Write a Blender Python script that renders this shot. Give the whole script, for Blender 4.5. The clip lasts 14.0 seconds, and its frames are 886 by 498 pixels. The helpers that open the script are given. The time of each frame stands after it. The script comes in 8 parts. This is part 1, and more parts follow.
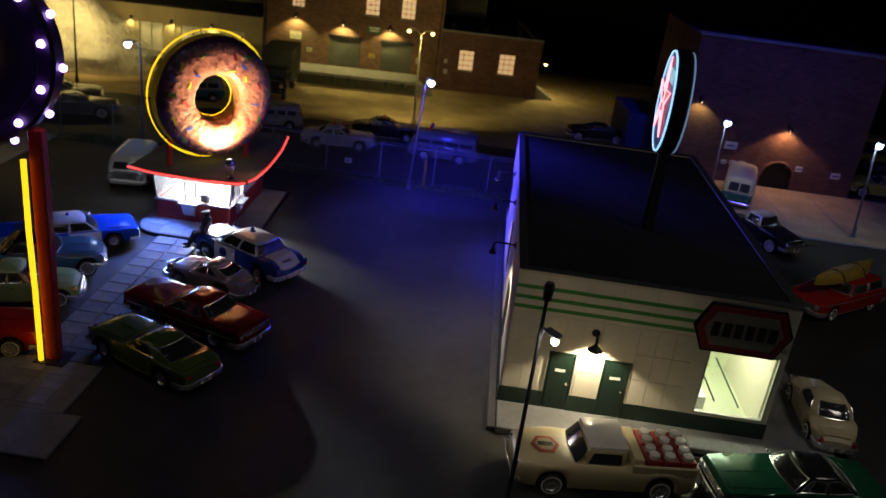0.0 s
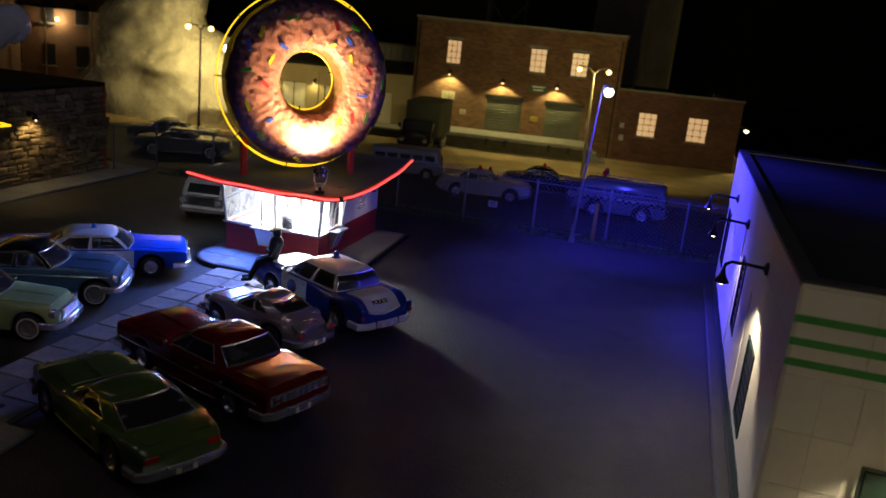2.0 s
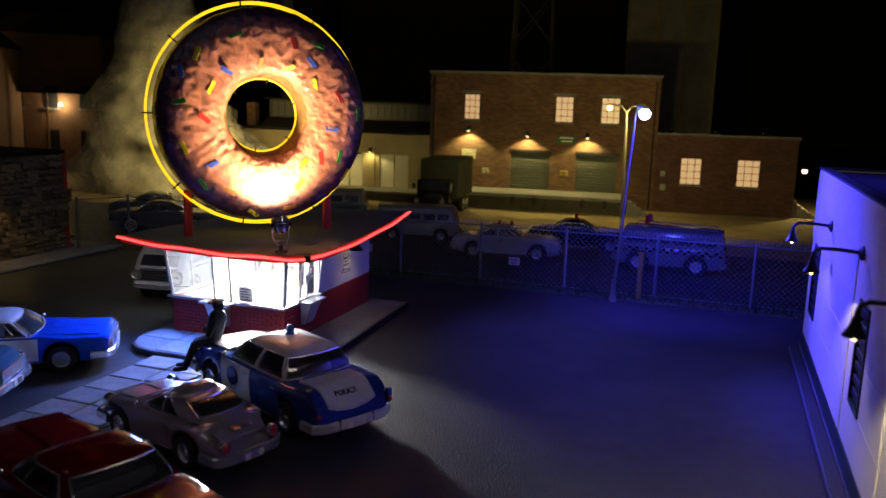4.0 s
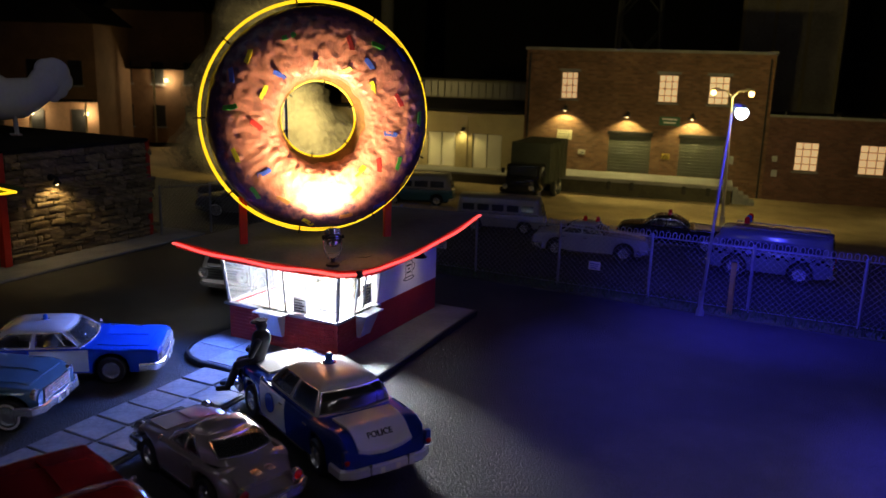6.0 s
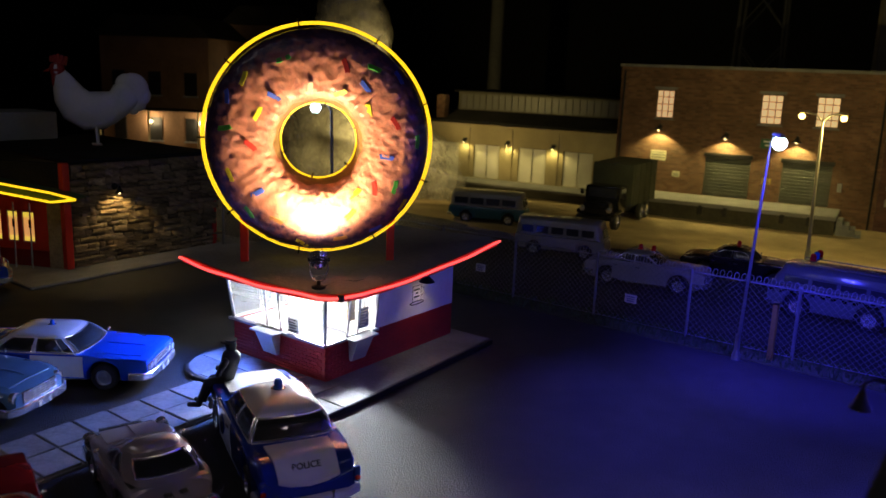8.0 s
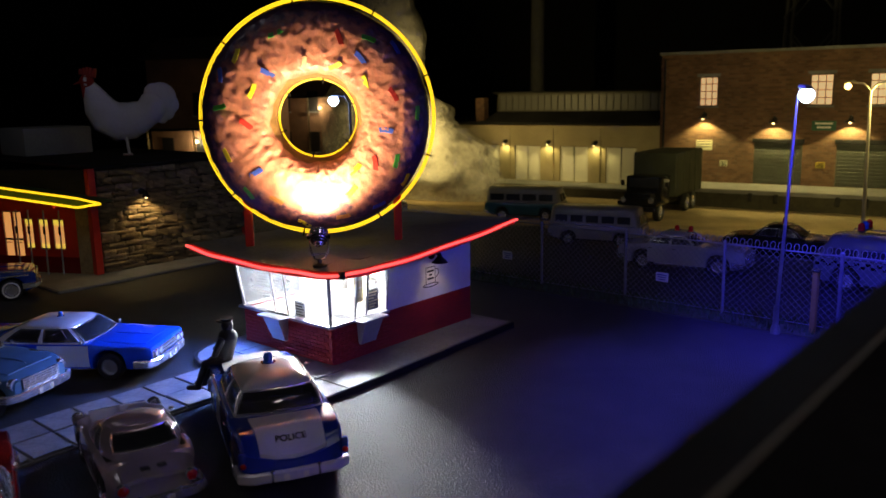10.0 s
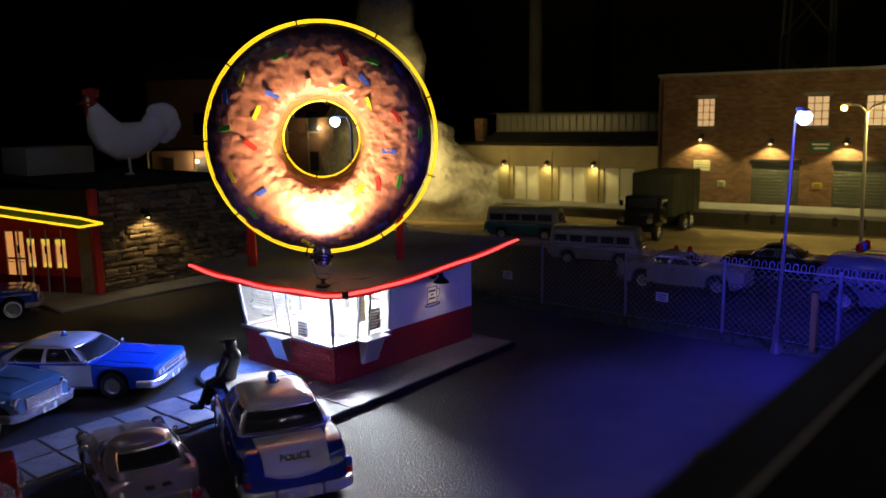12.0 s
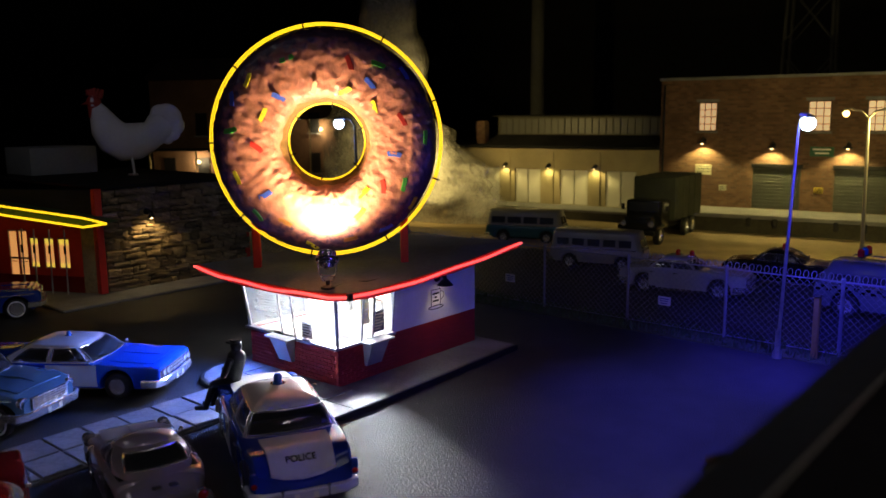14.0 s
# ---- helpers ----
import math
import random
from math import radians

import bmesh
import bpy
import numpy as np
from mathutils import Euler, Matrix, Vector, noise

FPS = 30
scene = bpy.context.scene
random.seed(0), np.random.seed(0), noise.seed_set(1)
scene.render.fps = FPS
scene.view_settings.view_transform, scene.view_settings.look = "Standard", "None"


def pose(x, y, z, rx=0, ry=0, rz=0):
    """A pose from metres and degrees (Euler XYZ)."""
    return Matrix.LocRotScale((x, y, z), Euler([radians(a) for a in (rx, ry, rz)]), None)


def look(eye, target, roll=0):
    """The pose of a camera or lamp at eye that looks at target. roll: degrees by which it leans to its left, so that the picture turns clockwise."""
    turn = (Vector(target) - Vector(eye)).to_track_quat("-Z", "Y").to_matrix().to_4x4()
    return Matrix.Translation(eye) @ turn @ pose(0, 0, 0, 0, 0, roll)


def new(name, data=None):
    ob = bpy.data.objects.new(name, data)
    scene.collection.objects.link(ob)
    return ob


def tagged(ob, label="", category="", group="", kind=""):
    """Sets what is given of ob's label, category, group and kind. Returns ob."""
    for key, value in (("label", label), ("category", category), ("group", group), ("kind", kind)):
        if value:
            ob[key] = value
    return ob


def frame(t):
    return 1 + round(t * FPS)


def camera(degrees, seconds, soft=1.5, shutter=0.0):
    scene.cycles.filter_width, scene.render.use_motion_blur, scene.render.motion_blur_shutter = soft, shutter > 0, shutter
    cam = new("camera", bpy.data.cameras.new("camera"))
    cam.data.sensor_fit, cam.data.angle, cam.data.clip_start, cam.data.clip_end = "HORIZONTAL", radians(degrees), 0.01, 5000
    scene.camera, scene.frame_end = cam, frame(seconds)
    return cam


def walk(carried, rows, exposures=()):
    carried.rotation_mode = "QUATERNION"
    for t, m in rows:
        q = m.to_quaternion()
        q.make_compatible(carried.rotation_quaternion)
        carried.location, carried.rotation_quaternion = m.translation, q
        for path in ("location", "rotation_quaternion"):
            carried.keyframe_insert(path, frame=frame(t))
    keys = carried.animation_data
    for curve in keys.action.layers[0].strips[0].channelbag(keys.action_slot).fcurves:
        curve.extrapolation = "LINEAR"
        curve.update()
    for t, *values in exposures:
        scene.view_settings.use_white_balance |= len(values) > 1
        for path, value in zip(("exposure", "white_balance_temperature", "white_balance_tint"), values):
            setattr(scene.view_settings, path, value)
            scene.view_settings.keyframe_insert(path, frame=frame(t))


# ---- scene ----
cam = camera(57.5, 14.0)
PATH = [
    (0, (0.112, 0.089, 0.347), (0.047, 1.928, -0.435), 7.5),
    (0.3, (0.112, 0.136, 0.32), (0.019, 1.974, -0.462), 7.3),
    (0.5, (0.107, 0.176, 0.299), (-0.018, 2.016, -0.475), 8.1),
    (1, (0.114, 0.232, 0.258), (-0.199, 2.077, -0.448), 7.1),
    (1.5, (0.105, 0.268, 0.214), (-0.317, 2.119, -0.414), 6.2),
    (2, (0.1, 0.328, 0.189), (-0.403, 2.188, -0.345), 5.8),
    (2.5, (0.082, 0.386, 0.164), (-0.493, 2.248, -0.288), 4.8),
    (3, (0.076, 0.432, 0.149), (-0.517, 2.3, -0.252), 3.4),
    (3.5, (0.085, 0.451, 0.148), (-0.525, 2.322, -0.207), 2.4),
    (6, (0.102, 0.506, 0.171), (-0.764, 2.252, -0.276), 1.7),
    (6.5, (0.131, 0.52, 0.179), (-0.871, 2.186, -0.29), 2.5),
    (7, (0.148, 0.532, 0.179), (-0.925, 2.157, -0.278), 3.0),
    (7.5, (0.158, 0.55, 0.182), (-0.967, 2.142, -0.267), 2.9),
    (9.8, (0.174, 0.58, 0.154), (-1.085, 2.089, -0.216), -0.9),
    (10, (0.18, 0.59, 0.151), (-1.102, 2.077, -0.231), -1.1),
    (10.5, (0.178, 0.589, 0.147), (-1.098, 2.076, -0.251), -1.0),
    (11, (0.18, 0.587, 0.153), (-1.096, 2.079, -0.231), -1.3),
    (11.5, (0.18, 0.587, 0.155), (-1.098, 2.086, -0.189), -1.3),
    (12, (0.18, 0.586, 0.152), (-1.102, 2.084, -0.183), -1.0),
    (12.5, (0.181, 0.585, 0.153), (-1.097, 2.086, -0.186), -0.9),
    (13, (0.182, 0.587, 0.153), (-1.094, 2.09, -0.183), -1.0),
    (13.5, (0.181, 0.584, 0.153), (-1.093, 2.09, -0.18), -0.9),
    (14, (0.179, 0.583, 0.153), (-1.103, 2.083, -0.178), -0.6),
]
walk(cam, [(t, look(eye, target, roll)) for t, eye, target, roll in PATH])

# the place is a 1:43 model town: lengths below are those of the full-size town, K brings them to the model
K = 1 / 43
cam.data.dof.use_dof = True
cam.data.dof.focus_distance = 0.50
cam.data.dof.aperture_fstop = 18

# ---------------------------------------------------------------- world and light
world = bpy.data.worlds.new("dark_hall")
scene.world = world
world.use_nodes = True
bg = world.node_tree.nodes["Background"]
bg.inputs[0].default_value = (0.55, 0.6, 1.0, 1)
bg.inputs[1].default_value = 0.010


def lamp(kind, name, at, power, color, target=None, size=0.1, cone=60, blend=0.6):
    """A lamp at a full-size place; the power is that of the full-size lamp."""
    d = bpy.data.lights.new(name, kind)
    d.energy, d.color = power * K * K, color
    if kind == "AREA":
        d.shape, d.size = "SQUARE", size * K
    else:
        d.shadow_soft_size = size * K
    if kind == "SPOT":
        d.spot_size, d.spot_blend = radians(cone), blend
    ob = new(name, d)
    p = Vector(at) * K
    if target is None:
        ob.location = p
    else:
        ob.matrix_world = look(p, Vector(target) * K)
    return ob


WARM, COOL, BLUE, GOLD = (1.0, 0.75, 0.38), (0.78, 0.88, 1.0), (0.06, 0.06, 1.0), (1.0, 0.8, 0.25)
# the hall's unseen blue spot over the car park; more added for wall, shop
lamp("SPOT", "blue_wall_boost", (-3.0, 47.0, 9.0), 31000, (0.04, 0.034, 1.0), (6.45, 39.5, 3.4), 0.3, 36, 1.0)
lamp("SPOT", "hall_spot_blue", (-5.6, 46.2, 11.0), 7600, (0.085, 0.08, 1.0), (5.2, 41.0, 0.3), 0.4, 70, 1.0)
lamp("SPOT", "hall_spot_shop", (21, 44, 24), 6000, (0.06, 0.05, 1.0), (22, 57, 3), 0.5, 60, 1.0)
# unseen area fills added for dim general light, diner roof and east side
lamp("AREA", "hall_fill", (2, 18, 30), 145, (0.85, 0.83, 0.95), (0, 30, 0), 8)
lamp("AREA", "hall_fill_west", (-14, 24, 22), 115, (0.95, 0.92, 0.95), (-25, 43, 5), 4)
lamp("AREA", "hall_fill_east", (24, 24, 17), 280, (1.0, 0.88, 0.76), (20.5, 34, 0), 4)

# ---------------------------------------------------------------- materials
def nodes_of(name):
    m = bpy.data.materials.new(name)
    m.use_nodes = True
    nt = m.node_tree
    return m, nt, nt.nodes["Principled BSDF"]


def coords(nt, scale=1.0):
    tc = nt.nodes.new("ShaderNodeTexCoord")
    mp = nt.nodes.new("ShaderNodeMapping")
    mp.inputs["Scale"].default_value = (scale / K,) * 3
    nt.links.new(tc.outputs["Object"], mp.inputs[0])
    return mp.outputs[0]


def noise_tex(nt, vec, scale, detail=4, rough=0.6):
    n = nt.nodes.new("ShaderNodeTexNoise")
    n.inputs["Scale"].default_value, n.inputs["Detail"].default_value = scale, detail
    n.inputs["Roughness"].default_value = rough
    nt.links.new(vec, n.inputs["Vector"])
    return n.outputs["Fac"]


def mix_col(nt, fac, a, b, lo=0.35, hi=0.65):
    r = nt.nodes.new("ShaderNodeValToRGB")
    r.color_ramp.elements[0].position, r.color_ramp.elements[1].position = lo, hi
    r.color_ramp.elements[0].color, r.color_ramp.elements[1].color = (*a, 1), (*b, 1)
    nt.links.new(fac, r.inputs[0])
    return r.outputs[0]


def bump(nt, bsdf, height, dist, strength=0.6):
    b = nt.nodes.new("ShaderNodeBump")
    b.inputs["Distance"].default_value, b.inputs["Strength"].default_value = dist * K, strength
    nt.links.new(height, b.inputs["Height"])
    nt.links.new(b.outputs[0], bsdf.inputs["Normal"])


def shade(c, f):
    return tuple(max(0.0, min(1.0, v * f)) for v in c)


def grainy(name, color, rough=0.6, vary=0.25, big=0.6, fine=9.0, relief=0.02, metal=0.0, spec=0.5, piece=0.0):
    """A matt surface with stains, grain and fine relief."""
    m, nt, b = nodes_of(name)
    v = coords(nt)
    n1, n2 = noise_tex(nt, v, big, 5), noise_tex(nt, v, fine, 3)
    add = nt.nodes.new("ShaderNodeMath")
    add.operation = "MULTIPLY_ADD"
    add.inputs[1].default_value = 0.35
    nt.links.new(n2, add.inputs[0])
    half = nt.nodes.new("ShaderNodeMath")
    half.operation = "MULTIPLY"
    half.inputs[1].default_value = 0.65
    nt.links.new(n1, half.inputs[0])
    nt.links.new(half.outputs[0], add.inputs[2])
    col = mix_col(nt, add.outputs[0], shade(color, 1 - vary), shade(color, 1 + vary), 0.38, 0.62)
    if piece:
        info = nt.nodes.new("ShaderNodeObjectInfo")
        mr = nt.nodes.new("ShaderNodeMapRange")
        mr.inputs["To Min"].default_value, mr.inputs["To Max"].default_value = 1 - piece, 1 + piece
        nt.links.new(info.outputs["Random"], mr.inputs["Value"])
        sc = nt.nodes.new("ShaderNodeVectorMath")
        sc.operation = "SCALE"
        nt.links.new(col, sc.inputs[0])
        nt.links.new(mr.outputs[0], sc.inputs["Scale"])
        col = sc.outputs[0]
    nt.links.new(col, b.inputs["Base Color"])
    b.inputs["Roughness"].default_value, b.inputs["Metallic"].default_value = rough, metal
    b.inputs["Specular IOR Level"].default_value = spec
    if relief:
        bump(nt, b, n2, relief)
    return m


def paint(name, color, rough=0.12, flake=0.08, metal=0.0, coat=0.25):
    """Glossy die-cast paint with slight dust and unevenness."""
    m, nt, b = nodes_of(name)
    v = coords(nt)
    n1, n2 = noise_tex(nt, v, 1.2, 4), noise_tex(nt, v, 14, 2)
    nt.links.new(mix_col(nt, n1, shade(color, 1 - flake), shade(color, 1 + flake)), b.inputs["Base Color"])
    mr = nt.nodes.new("ShaderNodeMapRange")
    mr.inputs["To Min"].default_value, mr.inputs["To Max"].default_value = rough * 0.92, rough * 1.12
    nt.links.new(n2, mr.inputs["Value"])
    nt.links.new(mr.outputs[0], b.inputs["Roughness"])
    b.inputs["Metallic"].default_value, b.inputs["Coat Weight"].default_value = metal, coat
    b.inputs["Coat Roughness"].default_value = 0.05
    return m


def glass(name, color=(0.6, 0.65, 0.7), alpha=0.3, rough=0.08):
    m, nt, b = nodes_of(name)
    b.inputs["Base Color"].default_value = (*color, 1)
    b.inputs["Roughness"].default_value, b.inputs["Alpha"].default_value = rough, alpha
    n = noise_tex(nt, coords(nt), 2.0, 2)
    bump(nt, b, n, 0.01, 0.1)
    return m


def window_glass(name, tint, rough=0.03, haze=0.035):
    """Moulded clear plastic: see-through, slightly dusty, with a bright glancing gloss."""
    m, nt, b = nodes_of(name)
    nt.nodes.remove(b)
    tr, gl = nt.nodes.new("ShaderNodeBsdfTransparent"), nt.nodes.new("ShaderNodeBsdfGlossy")
    tr.inputs["Color"].default_value = (*tint, 1)
    gl.inputs["Roughness"].default_value = rough
    fr, mx = nt.nodes.new("ShaderNodeFresnel"), nt.nodes.new("ShaderNodeMixShader")
    fr.inputs["IOR"].default_value = 1.6
    nt.links.new(fr.outputs[0], mx.inputs[0])
    nt.links.new(tr.outputs[0], mx.inputs[1])
    nt.links.new(gl.outputs[0], mx.inputs[2])
    df, hz = nt.nodes.new("ShaderNodeBsdfDiffuse"), nt.nodes.new("ShaderNodeMixShader")
    df.inputs["Color"].default_value = (0.55, 0.57, 0.6, 1)
    hz.inputs[0].default_value = haze
    nt.links.new(mx.outputs[0], hz.inputs[1])
    nt.links.new(df.outputs[0], hz.inputs[2])
    nt.links.new(hz.outputs[0], nt.nodes["Material Output"].inputs[0])
    return m


def glow(name, color, strength, base=(0.8, 0.8, 0.8)):
    m, nt, b = nodes_of(name)
    b.inputs["Base Color"].default_value = (*base, 1)
    b.inputs["Emission Color"].default_value = (*color, 1)
    b.inputs["Emission Strength"].default_value = strength
    b.inputs["Roughness"].default_value = 0.4
    return m


def brickwork(name, c1, c2, mortar, course=0.085, length=0.25, rough=0.85, relief=0.012, axis="x"):
    m, nt, b = nodes_of(name)
    v = coords(nt)
    sep, comb = nt.nodes.new("ShaderNodeSeparateXYZ"), nt.nodes.new("ShaderNodeCombineXYZ")
    nt.links.new(v, sep.inputs[0])
    if axis == "xy":
        add = nt.nodes.new("ShaderNodeMath")
        nt.links.new(sep.outputs["X"], add.inputs[0])
        nt.links.new(sep.outputs["Y"], add.inputs[1])
        nt.links.new(add.outputs[0], comb.inputs["X"])
    else:
        nt.links.new(sep.outputs["X"], comb.inputs["X"])
    nt.links.new(sep.outputs["Z"], comb.inputs["Y"])
    t = nt.nodes.new("ShaderNodeTexBrick")
    nt.links.new(comb.outputs[0], t.inputs["Vector"])
    t.inputs["Scale"].default_value = 1
    t.inputs["Brick Width"].default_value, t.inputs["Row Height"].default_value = length, course
    t.inputs["Mortar Size"].default_value = 0.009
    t.inputs["Color1"].default_value, t.inputs["Color2"].default_value = (*c1, 1), (*c2, 1)
    t.inputs["Mortar"].default_value = (*mortar, 1)
    n = noise_tex(nt, v, 0.5, 6)
    mx = nt.nodes.new("ShaderNodeMix")
    mx.data_type, mx.blend_type = "RGBA", "MULTIPLY"
    mx.inputs[0].default_value = 0.8
    nt.links.new(t.outputs["Color"], mx.inputs[6])
    nt.links.new(mix_col(nt, n, (0.45, 0.45, 0.45), (1, 1, 1), 0.3, 0.7), mx.inputs[7])
    nt.links.new(mx.outputs[2], b.inputs["Base Color"])
    b.inputs["Roughness"].default_value = rough
    inv = nt.nodes.new("ShaderNodeMath")
    inv.operation, inv.inputs[0].default_value = "SUBTRACT", 1
    nt.links.new(t.outputs["Fac"], inv.inputs[1])
    bump(nt, b, inv.outputs[0], relief)
    return m




def asphalt_mat(name, dark, light):
    """Rolled asphalt: stone grain, darker patches and tyre-worn lanes."""
    m, nt, b = nodes_of(name)
    v = coords(nt)
    big, mid, fine = noise_tex(nt, v, 0.22, 5), noise_tex(nt, v, 1.6, 4), noise_tex(nt, v, 34.0, 2, 0.5)
    vo = nt.nodes.new("ShaderNodeTexVoronoi")
    vo.inputs["Scale"].default_value = 30.0
    nt.links.new(v, vo.inputs["Vector"])
    grain = mix_col(nt, fine, dark, light, 0.4, 0.62)
    worn = mix_col(nt, big, (0.55, 0.55, 0.55), (1, 1, 1), 0.4, 0.6)
    spot = mix_col(nt, mid, (0.75, 0.75, 0.75), (1.1, 1.1, 1.1), 0.35, 0.65)
    for q in (worn, spot):
        mx = nt.nodes.new("ShaderNodeMix")
        mx.data_type, mx.blend_type = "RGBA", "MULTIPLY"
        mx.inputs[0].default_value = 1.0
        nt.links.new(grain, mx.inputs[6])
        nt.links.new(q, mx.inputs[7])
        grain = mx.outputs[2]
    nt.links.new(grain, b.inputs["Base Color"])
    b.inputs["Roughness"].default_value, b.inputs["Specular IOR Level"].default_value = 0.58, 0.4
    add = nt.nodes.new("ShaderNodeMath")
    add.operation = "ADD"
    nt.links.new(fine, add.inputs[0])
    nt.links.new(vo.outputs["Distance"], add.inputs[1])
    bump(nt, b, add.outputs[0], 0.024, 0.8)
    return m


ASPHALT = asphalt_mat("asphalt", (0.018, 0.017, 0.017), (0.068, 0.066, 0.064))
SAND = grainy("sand", (0.36, 0.27, 0.15), 0.9, 0.25, 0.5, 12.0, 0.04)
CONCRETE = grainy("concrete", (0.2, 0.2, 0.21), 0.75, 0.25, 0.8, 14.0, 0.02, piece=0.12)
KERB = grainy("kerb_concrete", (0.2, 0.2, 0.21), 0.8, 0.25, 1.0, 14.0, 0.02)
GRASS_SOIL = grainy("grass_soil", (0.06, 0.065, 0.03), 0.95, 0.4, 1.0, 20.0, 0.08)
HALL = grainy("black_hall_paint", (0.03, 0.03, 0.034), 0.9, 0.2, 0.1, 2.0, 0.0)
CREAM_WALL = grainy("cream_enamel", (0.72, 0.67, 0.58), 0.5, 0.06, 0.5, 6.0, 0.006, piece=0.012)
WHITE = grainy("white_paint", (0.8, 0.8, 0.79), 0.5, 0.06, 0.6, 8.0, 0.004)
GREEN_TRIM = grainy("dark_green_paint", (0.007, 0.024, 0.017), 0.45, 0.2, 1.0, 8.0, 0.004)
STRIPE = grainy("green_stripe_paint", (0.06, 0.3, 0.06), 0.5, 0.12, 1.5, 8.0, 0.003)
ROOFING = grainy("black_roofing", (0.022, 0.021, 0.022), 0.95, 0.3, 0.5, 9.0, 0.02, spec=0.1)
RED_BRICK = brickwork("red_painted_brick", (0.46, 0.024, 0.022), (0.4, 0.02, 0.02), (0.34, 0.02, 0.02), 0.09, 0.26, 0.55, 0.02, "xy")
DARK_BRICK = brickwork("dark_brick", (0.15, 0.085, 0.055), (0.1, 0.05, 0.035), (0.12, 0.095, 0.075), 0.14, 0.38, 0.9, 0.03, "xy")
BROWN_BRICK = brickwork("brown_brick", (0.27, 0.145, 0.085), (0.16, 0.08, 0.05), (0.2, 0.16, 0.12), 0.14, 0.38, 0.9, 0.03, "xy")
DARK_BRICK = brickwork("purple_brown_brick", (0.2, 0.09, 0.07), (0.12, 0.055, 0.05), (0.14, 0.11, 0.1), 0.13, 0.36, 0.9, 0.03, "xy")
STUCCO = grainy("ochre_stucco", (0.36, 0.3, 0.18), 0.9, 0.15, 0.5, 10.0, 0.02)
BLACK_METAL = grainy("black_metal", (0.02, 0.02, 0.021), 0.4, 0.3, 2.0, 20.0, 0.004, 0.4)
STEEL = grainy("galvanised_steel", (0.42, 0.43, 0.45), 0.38, 0.18, 2.0, 18.0, 0.004, 0.8)
CHROME = grainy("chrome", (0.88, 0.88, 0.9), 0.17, 0.05, 2.0, 20.0, 0.006, 0.78)
RUBBER = grainy("tyre_rubber", (0.018, 0.018, 0.018), 0.75, 0.2, 2.0, 25.0, 0.01)
INTERIOR = grainy("dark_upholstery", (0.09, 0.082, 0.078), 0.7, 0.25, 2.0, 20.0, 0.006)
UNDER = grainy("black_chassis", (0.012, 0.012, 0.012), 0.8, 0.2, 2.0, 10.0, 0.0)
CAR_GLASS = window_glass("car_glass", (0.86, 0.88, 0.9), 0.04)
VAN_GLASS = paint("dark_van_glass", (0.04, 0.044, 0.055), 0.06, 0.1, 0.0, 0.3)
P_BLACK_TRIM = grainy("black_plastic", (0.02, 0.02, 0.02), 0.4, 0.2, 2.0, 15.0, 0.0)
CLEAR = glass("clear_pane", (0.8, 0.85, 0.88), 0.12, 0.05)
LENS = glass("headlight_lens", (0.5, 0.52, 0.55), 0.8, 0.08)
TAIL_RED = paint("tail_light_red", (0.5, 0.01, 0.01), 0.15)
POST_RED = grainy("red_enamel", (0.55, 0.03, 0.015), 0.4, 0.12, 1.0, 9.0, 0.005)
NEON_YELLOW = glow("yellow_neon", (1.0, 0.62, 0.012), 1.35, (0.8, 0.6, 0.1))
NEON_RED = glow("red_neon", (1.0, 0.09, 0.08), 1.8, (0.7, 0.1, 0.1))
BULB_WARM = glow("warm_bulb", (1.0, 0.7, 0.3), 7.0)
BULB_WHITE = glow("white_bulb", (0.5, 0.7, 1.0), 14.0)
WINDOW_LIT = glow("lit_window_pane", (1.0, 0.56, 0.25), 0.55)
SASH = grainy("brown_sash_paint", (0.1, 0.06, 0.04), 0.6, 0.2)


# ---------------------------------------------------------------- mesh tools (full-size metres)
def thing(name, x, y, z=0.0, rz=0.0, label="", category="", group="", kind=""):
    ob = new(name)
    ob.matrix_world = pose(x * K, y * K, z * K, 0, 0, rz)
    ob.empty_display_size = 0.01
    return tagged(ob, label, category, group, kind)


def mesh_of(name, bm, mat, smooth=35):
    bmesh.ops.scale(bm, vec=(K, K, K), verts=bm.verts)
    bmesh.ops.recalc_face_normals(bm, faces=bm.faces)
    me = bpy.data.meshes.new(name)
    bm.to_mesh(me)
    bm.free()
    for m in mat if isinstance(mat, (list, tuple)) else (mat,):
        me.materials.append(m)
    if smooth:
        me.shade_smooth()
        me.set_sharp_from_angle(angle=radians(smooth))
    return me


def part(name, bm, mat, parent=None, label="", at=(0, 0, 0), turn=(0, 0, 0), smooth=35):
    """Links a bmesh (or a ready mesh) as one object under a thing or part."""
    me = mesh_of(name, bm, mat, smooth) if isinstance(bm, bmesh.types.BMesh) else bm
    ob = new(name, me)
    ob.matrix_basis = pose(at[0] * K, at[1] * K, at[2] * K, *turn)
    if parent is not None:
        ob.parent = parent
    if label:
        ob["label"] = label
    return ob


def solid(name, bm, mat, at=(0, 0, 0), rz=0.0, label="", category="", kind="", group="", smooth=35):
    ob = part(name, bm, mat, None, label, at, (0, 0, rz), smooth)
    return tagged(ob, label, category, group, kind)


def box(c, s, bevel=0.0, bm=None, rz=0.0):
    bm = bm or bmesh.new()
    r = bmesh.ops.create_cube(bm, size=1.0, matrix=Matrix.Translation(c) @ Matrix.Rotation(radians(rz), 4, "Z") @ Matrix.Diagonal((*s, 1)))
    if bevel:
        es = {e for v in r["verts"] for e in v.link_edges}
        bmesh.ops.bevel(bm, geom=list(es), offset=bevel, segments=2 if bevel > 0.045 else 1, affect="EDGES", profile=0.6)
    return bm


